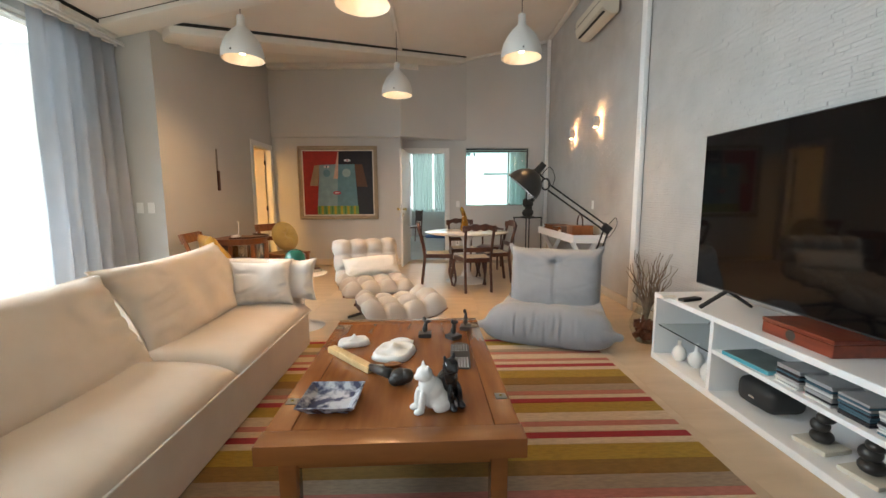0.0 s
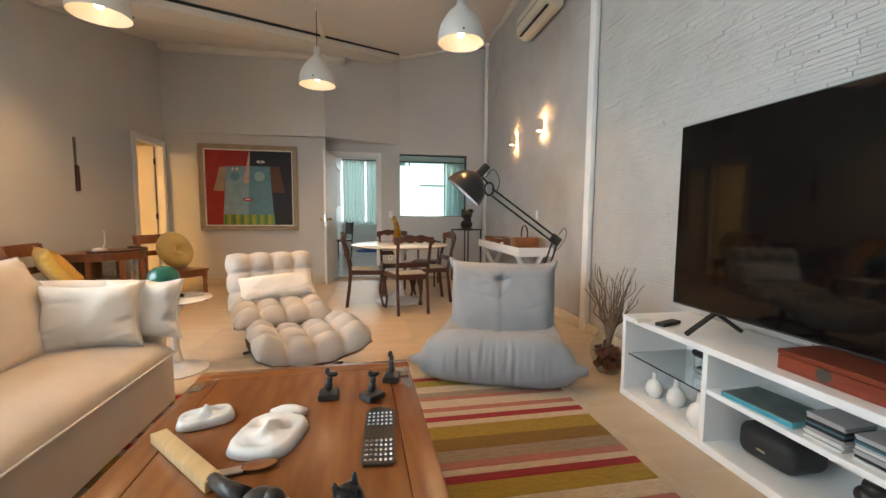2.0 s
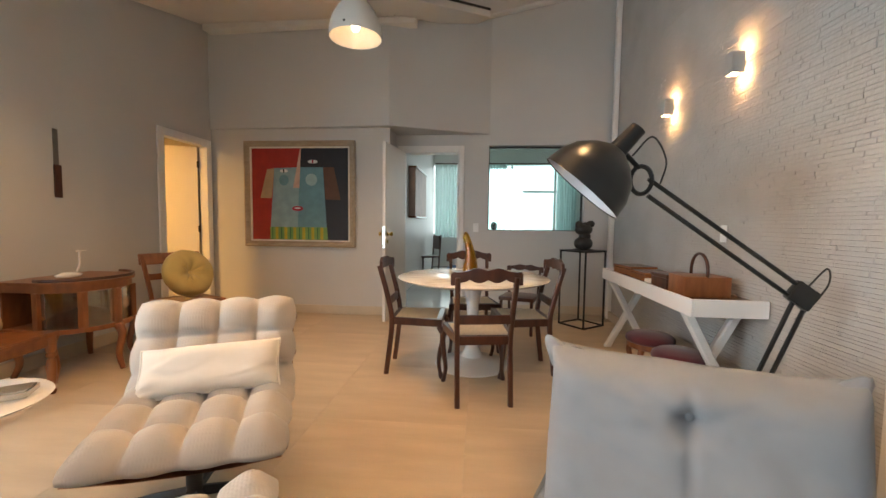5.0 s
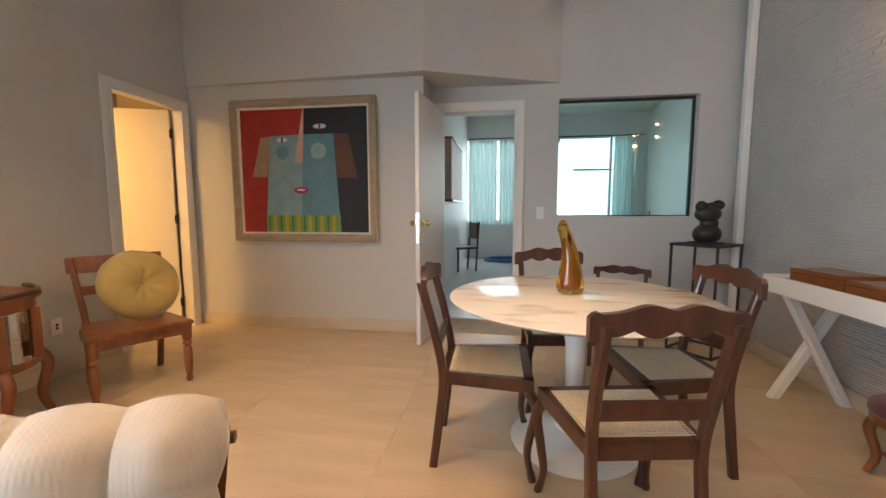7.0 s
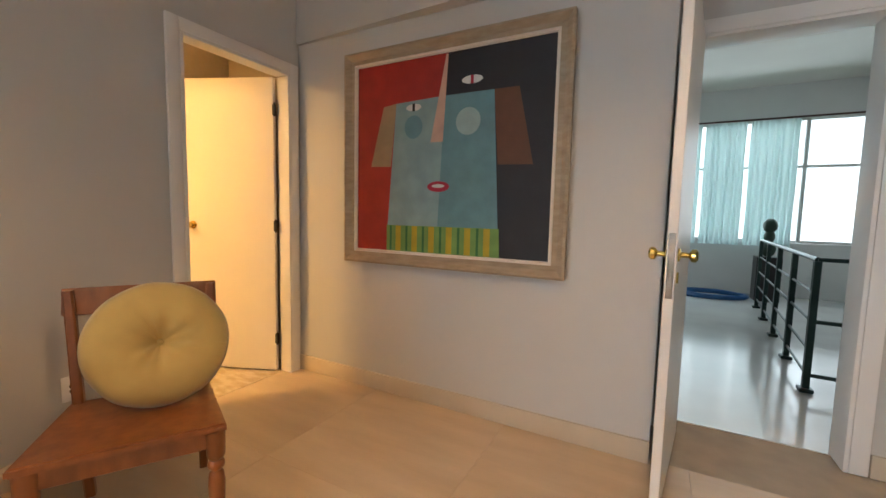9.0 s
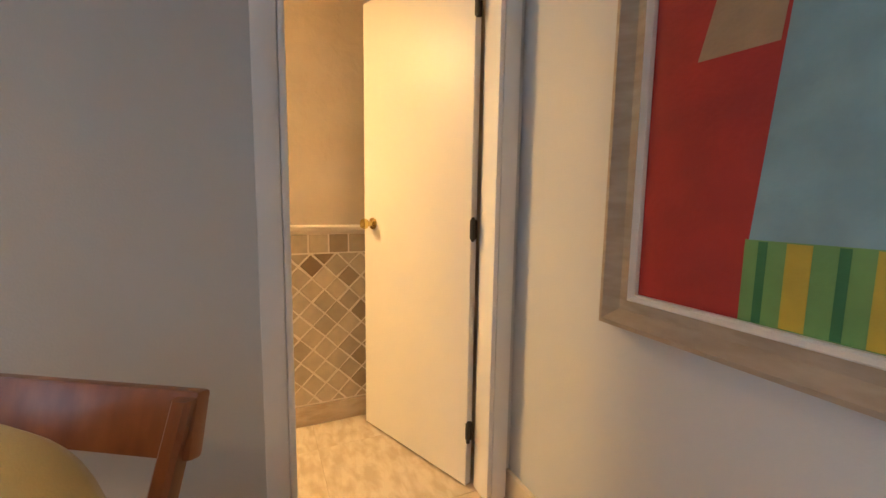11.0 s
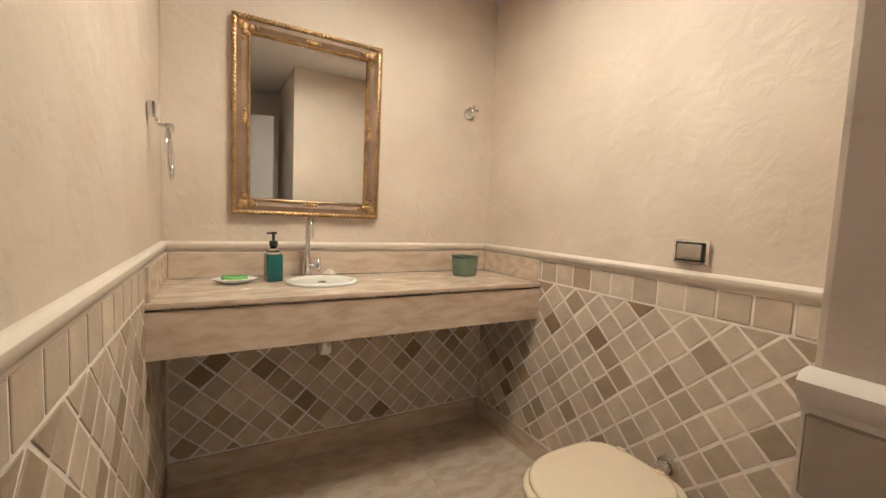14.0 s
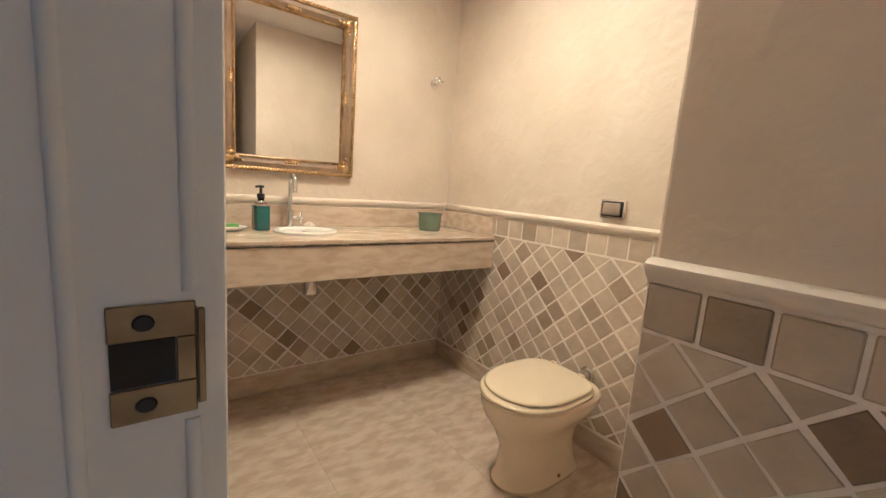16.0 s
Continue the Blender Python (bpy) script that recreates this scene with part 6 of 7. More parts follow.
# low chair with a dark seat by the recess
lc = thing("low_chair", "small low dark wooden chair beside the window wall", "chair", pose(1.46, 7.30, 0, 0, 0, -20))
part("seat", box((-.19, -.18, .36), (.19, .18, .40), .008, 2), M_MAHOG, lc, smooth="auto")
for sx in (-1, 1):
    part("front_leg", sq_tube([(sx * .165, -.155, .36), (sx * .17, -.16, 0)], .03, .03), M_MAHOG, lc)
    part("back_post", sq_tube(curve_pts([(sx * .165, .20, 0), (sx * .165, .16, .36), (sx * .175, .22, .68)], 4), .028, .03), M_MAHOG, lc)
cr = part("crest_rail", scallop_rail(.42, .64, .075, .022, 3, .01), M_MAHOG, lc, smooth="auto")
cr.matrix_local = Matrix.Translation((0, .215, 0))

# on the small tulip table
gd = mesh_ob("ceramic_ball", lathe([(0, 0), (.05, .004), (.085, .035), (.097, .085), (.088, .13), (.055, .165), (.03, .172), (.028, .165), (0, .16)], 32), M_TEAL, None, True)
gd.matrix_world = pose(-.83, 4.03, .587)
tagged(gd, "round glossy dark green ceramic vessel", "vessel")
bb = thing("box", "small dark wooden box on the side table", "box", pose(-.83, 4.03, .5265, 0, 0, 25))
part("body", box((-.075, -.065, 0), (.075, .065, .045), .003), M_MAHOG, bb)
part("lid", box((-.077, -.067, .046), (.077, .067, .06), .003), M_MAHOG, bb)
td = thing("tray", "silver tray with a raised rim on the side table", "tray", pose(-.70, 4.14, .5265, 0, 0, 40))
part("dish", slab([(-.07, -.05), (.07, -.05), (.085, .05), (-.085, .05)], 0, .03, bevel=.006), mat("silver", (.7, .68, .62), .25, 1), td)

# on the coffee table
ZC = .4445
ash = thing("square_dish", "square blue and white patterned ceramic dish", "dish", pose(.075, 1.75, ZC, 0, 0, -1))
bm = bmesh.new()
rings = []
for h, s in ((0, .075), (.004, .078), (.035, .108), (.038, .104), (.012, .074), (.010, .0)):
    rings.append([bm.verts.new((sx * s, sy * s, h)) for sx, sy in ((-1, -1), (1, -1), (1, 1), (-1, 1))] if s else [bm.verts.new((0, 0, h))])
for a, b in zip(rings, rings[1:]):
    for k in range(4):
        if len(b) == 1:
            bm.faces.new((a[k], a[(k + 1) % 4], b[0]))
        else:
            bm.faces.new((a[k], a[(k + 1) % 4], b[(k + 1) % 4], b[k]))
bm.faces.new(rings[0])
bmesh.ops.recalc_face_normals(bm, faces=bm.faces)
part("body", bm, mat("blue_white_glaze", (.46, .47, .50), .2, color2=(.05, .055, .10), scale=22, detail=3, mix=.9, coat=.4), ash)
cats = [((0, .025, .042), (.048, .058, .044)), ((0, .005, .075), (.040, .044, .050)), ((0, -.018, .105), (.033, .033, .045)), ((0, -.034, .15), (.031, .031, .029)), ((0, -.062, .143), (.014, .012, .011)),
        ((-.019, -.030, .178), (.008, .006, .016)), ((.019, -.030, .178), (.008, .006, .016)), ((-.018, -.045, .045), (.013, .014, .046)), ((.018, -.045, .045), (.013, .014, .046)), ((-.018, -.055, .010), (.015, .022, .012)), ((.018, -.055, .010), (.015, .022, .012)),
        ((.042, .03, .026), (.018, .042, .026)), ((-.042, .03, .026), (.018, .042, .026)), ((.03, .075, .014), (.03, .022, .014))]
blob_figure("cat_figurine", "white glazed ceramic cat figurine on the coffee table", pose(.45, 1.705, ZC + .0, 0, 8, -62), cats, mat("white_glaze", (.82, .80, .76), .15, color2=(.74, .72, .68), scale=25, bump=.25, bump_scale=60), cat="figurine")
blob_figure("cat_figurine", "black glazed ceramic cat figurine leaning on the white one", pose(.525, 1.735, ZC + .0, 0, -6, 30) @ Matrix.Diagonal((1, 1, 1.1, 1)), cats, mat("black_glaze", (.012, .011, .011), .12, color2=(.02, .018, .018), scale=25), cat="figurine")
hm = thing("carved_mallet", "pale wooden stick with a dark carved head", "carving", pose(.13, 2.08, ZC))
part("stick", box((-.022, 0, .0), (.022, .36, .03), .004, 2, pose(-.19, .20, 0, 0, 0, -137)), mat("pale_pine", (.62, .44, .22), .5, color2=(.52, .35, .16), scale=5, stretch=(10, 1, 1)), hm, "pale pine stick", smooth="auto")
part("neck", tube([(.05, -.055, .022), (.10, -.11, .03), (.15, -.155, .035)], 0.018, 10, radii=[.017, .02, .024]), M_BRONZE, hm, "dark carved neck", smooth=True)
bm = bmesh.new()
for (x, y, z), (a, b, c) in (((.195, -.185, .036), (.045, .036, .035)), ((.222, -.192, .042), (.028, .028, .03)), ((.175, -.195, .026), (.03, .024, .025))):
    g = bmesh.ops.create_uvsphere(bm, u_segments=16, v_segments=10, radius=1)
    bmesh.ops.transform(bm, matrix=Matrix.Translation((x, y, z)) @ Matrix.Diagonal((a, b, c, 1)), verts=g["verts"])
part("head", bm, M_BRONZE, hm, "dark carved head", smooth=True)


def mask(name, label, m, w, d, eyes=True):
    bm = bmesh.new()
    n, k = 36, 12
    c = None
    rings = []
    for j in range(k + 1):
        r = j / k
        ring = []
        for i in range(n):
            a = 2 * math.pi * i / n
            sq = (abs(math.cos(a)) ** 3.2 + abs(math.sin(a)) ** 3.2) ** (-1 / 3.2)
            x, y = w / 2 * r * math.cos(a) * sq, d / 2 * r * math.sin(a) * sq
            z = .012 + .024 * (1 - r ** 3) + .008 * math.exp(-((r - .86) / .07) ** 2)
            for ex in (-.22, .22):
                z -= .032 * math.exp(-(((x / w - ex) / .10) ** 2 + ((y / d - .12) / .09) ** 2))
            z += .024 * math.exp(-((x / w / .07) ** 2 + ((y / d + .05) / .16) ** 2))
            z -= .020 * math.exp(-((x / w / .14) ** 2 + ((y / d + .28) / .05) ** 2))
            z += .004 * noise.noise(Vector((x * 40, y * 40, w)))
            ring.append(bm.verts.new((x, y, max(z, .004) if r < 1 else .0)))
        rings.append(ring)
    for a, b in zip(rings, rings[1:]):
        for i in range(n):
            bm.faces.new((a[i], a[(i + 1) % n], b[(i + 1) % n], b[i]))
    bm.faces.new(rings[-1][::-1])
    bmesh.ops.remove_doubles(bm, verts=bm.verts, dist=.0003)
    bmesh.ops.recalc_face_normals(bm, faces=bm.faces)
    ob = mesh_ob(name, bm, M_PLASTERW, None, True)
    ob.matrix_world = m
    return tagged(ob, label, "mask")


M_PLASTERW = mat("white_plaster_cast", (.78, .76, .72), .5, color2=(.70, .68, .64), scale=14, bump=.15, bump_scale=80)
mask("plaster_mask", "white plaster mask with a raised topknot", pose(.265, 2.24, ZC, 0, 0, -14), .20, .24)
kn_ = mesh_ob("plaster_topknot", lathe([(0, .0), (.05, .004), (.055, .018), (.03, .03), (0, .032)], 20, Matrix.Diagonal((1.15, .55, 1, 1))), M_PLASTERW, None, True)
kn_.matrix_world = pose(.295, 2.375, ZC, 0, 0, -8)
tagged(kn_, "white plaster fragment lying behind the mask", "fragment")
mask("plaster_fragment", "small white plaster relief fragment", pose(.035, 2.38, ZC, 0, 0, 20), .17, .11)
sn = thing("spoon", "small ornate silver spoon with a wooden bowl", "spoon", pose(.215, 2.08, ZC, 0, 0, 10))
part("bowl", lathe([(0, .002), (.03, .004), (.036, .010), (.032, .011), (0, .006)], 20, Matrix.Translation((.06, 0, 0)) @ Matrix.Diagonal((1.3, .7, 1, 1))), M_TEAKD, sn, smooth=True)
part("handle", box((-.05, -.014, 0), (.02, .014, .008), .003, 2), mat("old_silver", (.6, .58, .54), .3, 1), sn)
grb = bmesh.new()
ol = [(-.04, -.16), (.04, -.16), (.048, -.14), (.048, .12)] + [(.048 * math.cos(a), .12 + .05 * math.sin(a)) for a in [math.pi * i / 10 for i in range(1, 10)]] + [(-.048, .12), (-.048, -.14)]
slab(ol, 0, .006, grb)
gr = thing("grater", "flat dark metal grater with rows of raised holes", "grater", pose(.595, 2.20, ZC, 0, 0, -3))
part("plate", grb, mat("dark_pewter", (.09, .08, .075), .35, .8, color2=(.06, .055, .05)), gr)
tb_ = bmesh.new()
for i in range(6):
    for j in range(12):
        if 4 < j < 8:
            continue
        lathe([(.0055, 0), (.004, .003), (0, .0035)], 6, pose(-.035 + i * .014, -.14 + j * .024, .006), tb_)
tagged(part("teeth", tb_, M_CHROME, gr, "raised bright teeth"), kind="stuff")
for x, y, h, r in ((.415, 2.49, .10, 0), (.575, 2.455, .095, 40), (.655, 2.61, .11, 80)):
    blob_figure("bronze_figure", "small dark bronze figure on a square base", pose(x, y, ZC, 0, 0, r),
                [((0, 0, .045), (.016, .014, .022)), ((.004, 0, .068), (.012, .012, .018)), ((.014, 0, .088), (.022, .009, .010)), ((-.004, .004, h), (.010, .010, .014))], M_BRONZE, base=((-.036, -.032, 0), (.036, .032, .022)), cat="statuette")

# ---- washroom: things ----
M_TRAV = mat("travertine_slab", (0.60, 0.515, 0.395), 0.24, color2=(0.485, 0.395, 0.28), scale=9.0, detail=15, mix=0.15, stretch=(1.0, 2.2, 3.0), bump=0.04, bump_scale=60, rough_var=.08)
veins(M_TRAV, 0.38, 0.60)
next(n for n in M_TRAV.node_tree.nodes if n.bl_idname == "ShaderNodeTexNoise").inputs["Distortion"].default_value = 0.3
M_RAIL = mat("white_stone_rail", (0.72, 0.66, 0.57), 0.4, color2=(0.66, 0.60, 0.5), scale=6)
M_CREAMC = mat("cream_porcelain", (0.72, 0.63, 0.44), 0.12, color2=(0.70, 0.61, 0.42), scale=3, coat=.3)

co = thing("vanity_counter", "wall-to-wall travertine vanity counter with a deep apron", "counter", kind="structure")
part("slab", box((-4.128, 5.075, .872), (-2.548, 5.545, .895), .003), M_TRAV, co)
part("apron", box((-4.128, 5.535, .715), (-2.548, 5.56, .868), .003), M_TRAV, co)
part("edge_strip", box((-4.128, 5.545, .876), (-2.548, 5.566, .896), .004, 2), M_TRAV, co, smooth="auto")
part("backsplash", box((-4.11, 5.071, .897), (-2.565, 5.088, 1.005), .002), M_TRAV, co)
part("side_splash", box((-4.129, 5.072, .897), (-4.112, 5.545, 1.005), .002), M_TRAV, co)
part("side_splash", box((-2.564, 5.072, .897), (-2.547, 5.545, 1.005), .002), M_TRAV, co)

bs_ = thing("wash_basin", "round white ceramic basin set in the counter", "basin", pose(-3.13, 5.30, .895), kind="")
part("rim", lathe([(.148, .001), (.15, .008), (.142, .014), (.125, .012), (.115, .0)], 40, Matrix.Diagonal((1, .86, 1, 1)), cap=False), M_CERW, bs_, smooth=True)
part("bowl", lathe([(.118, .004), (.10, .003), (.05, .002), (0, .0015)], 36, Matrix.Diagonal((1, .86, 1, 1)), cap=False), M_CERW, bs_, smooth=True)
part("drain", lathe([(0, .004), (.018, .004), (.02, .002)], 16, cap=False), M_CHROME, bs_)
tp = thing("basin_tap", "tall chrome swan-neck tap with a cross handle", "tap", pose(-3.095, 5.15, .896))
part("body", lathe([(.024, 0), (.024, .012), (.017, .016), (.017, .09), (.013, .095)], 20), M_CHROME, tp, smooth="auto")
part("spout", tube(curve_pts([(0, 0, .06), (0, 0, .20), (0, .012, .245), (0, .045, .262), (0, .078, .245), (0, .085, .18)], 6), .011, 12), M_CHROME, tp, smooth=True)
hh = part("handle_stem", tube([(0, 0, .055), (-.045, .01, .055)], .010, 10), M_CHROME, tp, smooth=True)
part("cross_handle", tube([(-.05, .012, .025), (-.05, .012, .085)], .006, 8), M_CHROME, hh, smooth=True)
part("cross_handle", tube([(-.05, -.018, .055), (-.05, .042, .055)], .006, 8), M_CHROME, hh, smooth=True)
sd_ = thing("soap_dispenser", "square teal glass soap dispenser with a black pump", "soap dispenser", pose(-2.945, 5.22, .896, 0, 0, 12))
part("bottle", box((-.031, -.031, 0), (.031, .031, .115), .006, 2), mat("teal_glass", (.02, .12, .13), .08, coat=.5, color2=(.015, .09, .10)), sd_, smooth="auto")
part("shoulder", lathe([(.030, .115), (.026, .128), (.014, .135), (.014, .15)], 18), M_CLEAR, sd_, smooth=True)
pm = part("pump", lathe([(.017, .148), (.017, .168), (.006, .172), (.006, .195), (.014, .197), (.014, .207), (0, .208)], 16), M_BLKM, sd_, smooth="auto")
part("nozzle", tube([(0, 0, .201), (.028, .012, .201)], .005, 6), M_BLKM, pm)
so = thing("soap_dish", "oval white soap dish", "soap dish", pose(-2.80, 5.25, .896, 0, 0, 6))
part("dish", lathe([(0, .004), (.05, .003), (.085, .02), (.082, .023), (.05, .010), (0, .009)], 28, Matrix.Diagonal((1, .62, 1, 1))), M_CERW, so, smooth=True)
gs = mesh_ob("soap_bar", box((-.045, -.025, 0), (.045, .025, .022), .009, 3), mat("green_soap", (.20, .45, .06), .45), None, "auto")
gs.matrix_world = pose(-2.80, 5.25, .907, 0, 0, 10)
tagged(gs, "light green bar of soap in the dish", "soap")
bw = mesh_ob("ceramic_pot", lathe([(0, 0), (.058, .001), (.062, .01), (.066, .05), (.068, .095), (.073, .10), (.072, .104), (.064, .10), (.058, .02), (0, .015)], 32), mat("celadon", (.16, .21, .15), .25, color2=(.12, .165, .12), scale=10), None, "auto")
bw.matrix_world = pose(-3.87, 5.26, .896)
tagged(bw, "small sage green ceramic pot on the counter", "pot")
st_ = mesh_ob("crystal_stone", lathe([(0, 0), (.03, 0), (.034, .012), (.012, .03), (0, .032)], 6), M_SLAB, None)
st_.matrix_world = pose(-3.20, 5.13, .896, 0, 0, 20)
tagged(st_, "small cut pale stone beside the tap", "stone")
tr = mesh_ob("drain_trap", lathe([(.03, 0), (.034, .006), (.034, .07), (.018, .08), (.018, .26)], 18), M_CHROME, None, "auto")
tr.matrix_world = pose(-3.13, 5.37, .610)
tagged(tr, "chrome bottle trap below the basin", "trap")

# mirror in a gilt frame
mr_ = thing("mirror", "wall mirror in an ornate gilt and brown frame", "mirror", pose(-3.115, 5.071, 1.583))
W2, H2 = .325, .413
M_GILT = mat("antique_gilt", (.52, .37, .12), .35, .85, color2=(.24, .15, .045), scale=30, detail=6, bump=.25, bump_scale=90)
M_FRB = mat("brown_wash_frame", (.26, .185, .105), .5, color2=(.17, .115, .06), scale=8, detail=6, bump=.1)


def front_ring(name, w0, h0, w1, h1, d0, d1, material, label=""):
    bm = bmesh.new()
    for (ax, az), (bx_, bz) in (((-1, -1), (1, -1)), ((1, -1), (1, 1)), ((1, 1), (-1, 1)), ((-1, 1), (-1, -1))):
        q = []
        for sx, sz in ((ax, az), (bx_, bz)):
            q.append([(sx * w0, 0, sz * h0), (sx * w0, d0, sz * h0), (sx * (w0 * .5 + w1 * .5), max(d0, d1) + .003, sz * (h0 * .5 + h1 * .5)), (sx * w1, d1, sz * h1), (sx * w1, 0, sz * h1)])
        a = [bm.verts.new(v) for v in q[0]]
        b = [bm.verts.new(v) for v in q[1]]
        for k in range(5):
            bm.faces.new((a[k], a[(k + 1) % 5], b[(k + 1) % 5], b[k]))
    bmesh.ops.recalc_face_normals(bm, faces=bm.faces)
    return part(name, bm, material, mr_, label)


front_ring("outer_moulding", W2, H2, W2 - .018, H2 - .018, .030, .034, M_GILT, "gilt rope moulding")
front_ring("frame", W2 - .0185, H2 - .0185, W2 - .06, H2 - .06, .028, .018, M_FRB, "brown washed frame")
front_ring("inner_moulding", W2 - .0605, H2 - .0605, W2 - .072, H2 - .072, .024, .016, M_GILT, "gilt inner bead")
per = [(s * (W2 - .009), z) for s in (-1, 1) for z in np.arange(-H2 + .01, H2, .017)] + [(x, s * (H2 - .009)) for s in (-1, 1) for x in np.arange(-W2 + .01, W2, .017)]
bead = bpy.data.meshes.new("bead")
bm = box((-.009, -.004, -.0035), (.009, .004, .0035), .002, 1)
bm.to_mesh(bead)
bm.free()
bead.materials.append(M_GILT)
for x, z in per:
    vert = abs(abs(x) - (W2 - .009)) < 1e-6
    o = new("bead", bead)
    o.parent = mr_
    o.matrix_local = Matrix.Translation((x, .036, z)) @ pose(0, 0, 0, 0, 35 if vert else 55, 0)
for sx in (-1, 1):
    for sz in (-1, 1):
        bm = bmesh.new()
        for k, (u, v, r) in enumerate(((0, 0, .026), (.028, .004, .017), (.004, .028, .017), (.05, -.002, .010), (-.002, .05, .010), (-.012, -.012, .014))):
            g = bmesh.ops.create_uvsphere(bm, u_segments=12, v_segments=8, radius=1)
            bmesh.ops.transform(bm, matrix=Matrix.Translation((sx * (W2 - .045 - u), .024, sz * (H2 - .045 - v))) @ Matrix.Diagonal((r, .012, r, 1)), verts=g["verts"])
        part("corner_ornament", bm, M_GILT, mr_, "carved gilt corner leaf", smooth=True)
for x, z, vert in ((0, H2 - .05, 0), (0, -H2 + .05, 0), (W2 - .05, 0, 1), (-W2 + .05, 0, 1)):
    bm = bmesh.new()
    for u, r in ((-.026, .009), (-.012, .013), (0, .016), (.012, .013), (.026, .009)):
        g = bmesh.ops.create_uvsphere(bm, u_segments=10, v_segments=8, radius=1)
        bmesh.ops.transform(bm, matrix=Matrix.Translation((x + (0 if vert else u), .022, z + (u if vert else 0))) @ Matrix.Diagonal((r, .010, r, 1)), verts=g["verts"])
    part("side_ornament", bm, M_GILT, mr_, smooth=True)
m_mir = bpy.data.materials.new("mirror_silver")
m_mir.use_nodes = True
m_mir.node_tree.nodes["Principled BSDF"].inputs["Metallic"].default_value = 1
m_mir.node_tree.nodes["Principled BSDF"].inputs["Roughness"].default_value = 0.015
m_mir.node_tree.nodes["Principled BSDF"].inputs["Base Color"].default_value = (.86, .87, .86, 1)
part("mirror_glass", box((-W2 + .074, .004, -H2 + .074), (W2 - .074, .012, H2 - .074)), m_mir, mr_)

# towel ring, robe hook, flush plate
tg = thing("towel_ring", "chrome towel ring on a square mount", "towel ring", pose(-2.547, 5.41, 1.50))
part("mount", box((-.022, -.022, -.022), (0, .022, .022), .004, 2), M_CHROME, tg, smooth="auto")
part("arm", tube(curve_pts([(-.018, 0, -.02), (-.03, 0, -.045), (-.055, 0, -.05)], 5), .005, 8), M_CHROME, tg, smooth=True)
part("knuckle", lathe([(.011, -.014), (.013, 0), (.011, .014)], 14, pose(-.058, 0, -.055)), M_CHROME, tg, smooth="auto")
part("ring", tube([(-.058 + .004 * math.cos(a), .075 * math.sin(a), -.14 + .082 * math.cos(a)) for a in [2 * math.pi * i / 40 for i in range(40)]], .005, 8, closed=True), M_CHROME, tg, smooth=True)
rh = thing("robe_hook", "chrome robe hook with crossed pegs", "hook", pose(-3.965, 5.071, 1.775))
part("mount", lathe([(.028, 0), (.028, .01), (.012, .014), (.011, .05), (0, .05)], 20, pose(0, 0, 0, -90)), M_CHROME, rh, smooth="auto")
part("peg", tube([(-.03, .05, .012), (.03, .055, .018)], .006, 8), M_CHROME, rh, smooth=True)
part("peg", tube([(0, .052, -.02), (0, .055, .035)], .006, 8), M_CHROME, rh, smooth=True)
fp = thing("flush_plate", "chrome flush valve plate with a pale push button", "flush plate", pose(-4.128, 6.265, 1.115))
part("plate", box((0, -.058, -.04), (.016, .058, .04), .006, 2), M_CHROME, fp, smooth="auto")
part("surround", box((.016, -.048, -.032), (.019, .048, .032), .002), M_BLKM, fp)
part("button", box((.019, -.04, -.026), (.027, .04, .026), .006, 2), mat("satin_nickel", (.6, .57, .52), .3, .9), fp, smooth="auto")

# toilet
to = thing("toilet", "cream porcelain toilet with its lid closed", "toilet", pose(-4.13, 6.25, 0))


def oval(L, W, x0, n=40, k=2.4):
    """A toilet's outline: squarish behind, rounded in front; x runs out from the wall."""
    o = []
    for i in range(n):
        a = 2 * math.pi * i / n
        c, s = math.cos(a), math.sin(a)
        kk = 2.2 if c > 0 else 3.6
        o.append((x0 + L / 2 * math.copysign(abs(c) ** (2 / kk), c), W / 2 * math.copysign(abs(s) ** (2 / kk), s)))
    return o


bm = bmesh.new()
rings = []
for z, L, W, x0 in ((0, .40, .22, .33), (.02, .42, .235, .33), (.06, .39, .20, .33), (.16, .36, .19, .335), (.24, .40, .24, .35), (.30, .47, .32, .355), (.345, .50, .365, .355), (.375, .505, .37, .355), (.385, .49, .355, .355)):
    rings.append([bm.verts.new((x, y, z)) for x, y in oval(L, W, x0)])
for a, b in zip(rings, rings[1:]):
    for i in range(len(a)):
        bm.faces.new((a[i], a[(i + 1) % len(a)], b[(i + 1) % len(a)], b[i]))
bm.faces.new(rings[0]); bm.faces.new(rings[-1])
bmesh.ops.recalc_face_normals(bm, faces=bm.faces)
part("bowl", bm, M_CREAMC, to, smooth="auto")


def puck(L, W, x0, z0, z1, e):
    bm = bmesh.new()
    R = []
    for z, k in ((z0, -.006), (z0 + .004, 0), (z1 - .006, 0), (z1 - .002, -.006), (z1, -.016), (z1 + .003, -.12)):
        R.append([bm.verts.new((x, y, z)) for x, y in oval(L + 2 * k, W + 2 * k, x0)])
    for a, b in zip(R, R[1:]):
        for i in range(len(a)):
            bm.faces.new((a[i], a[(i + 1) % len(a)], b[(i + 1) % len(a)], b[i]))
    bm.faces.new(R[0]); bm.faces.new(R[-1])
    bmesh.ops.recalc_face_normals(bm, faces=bm.faces)
    return bm


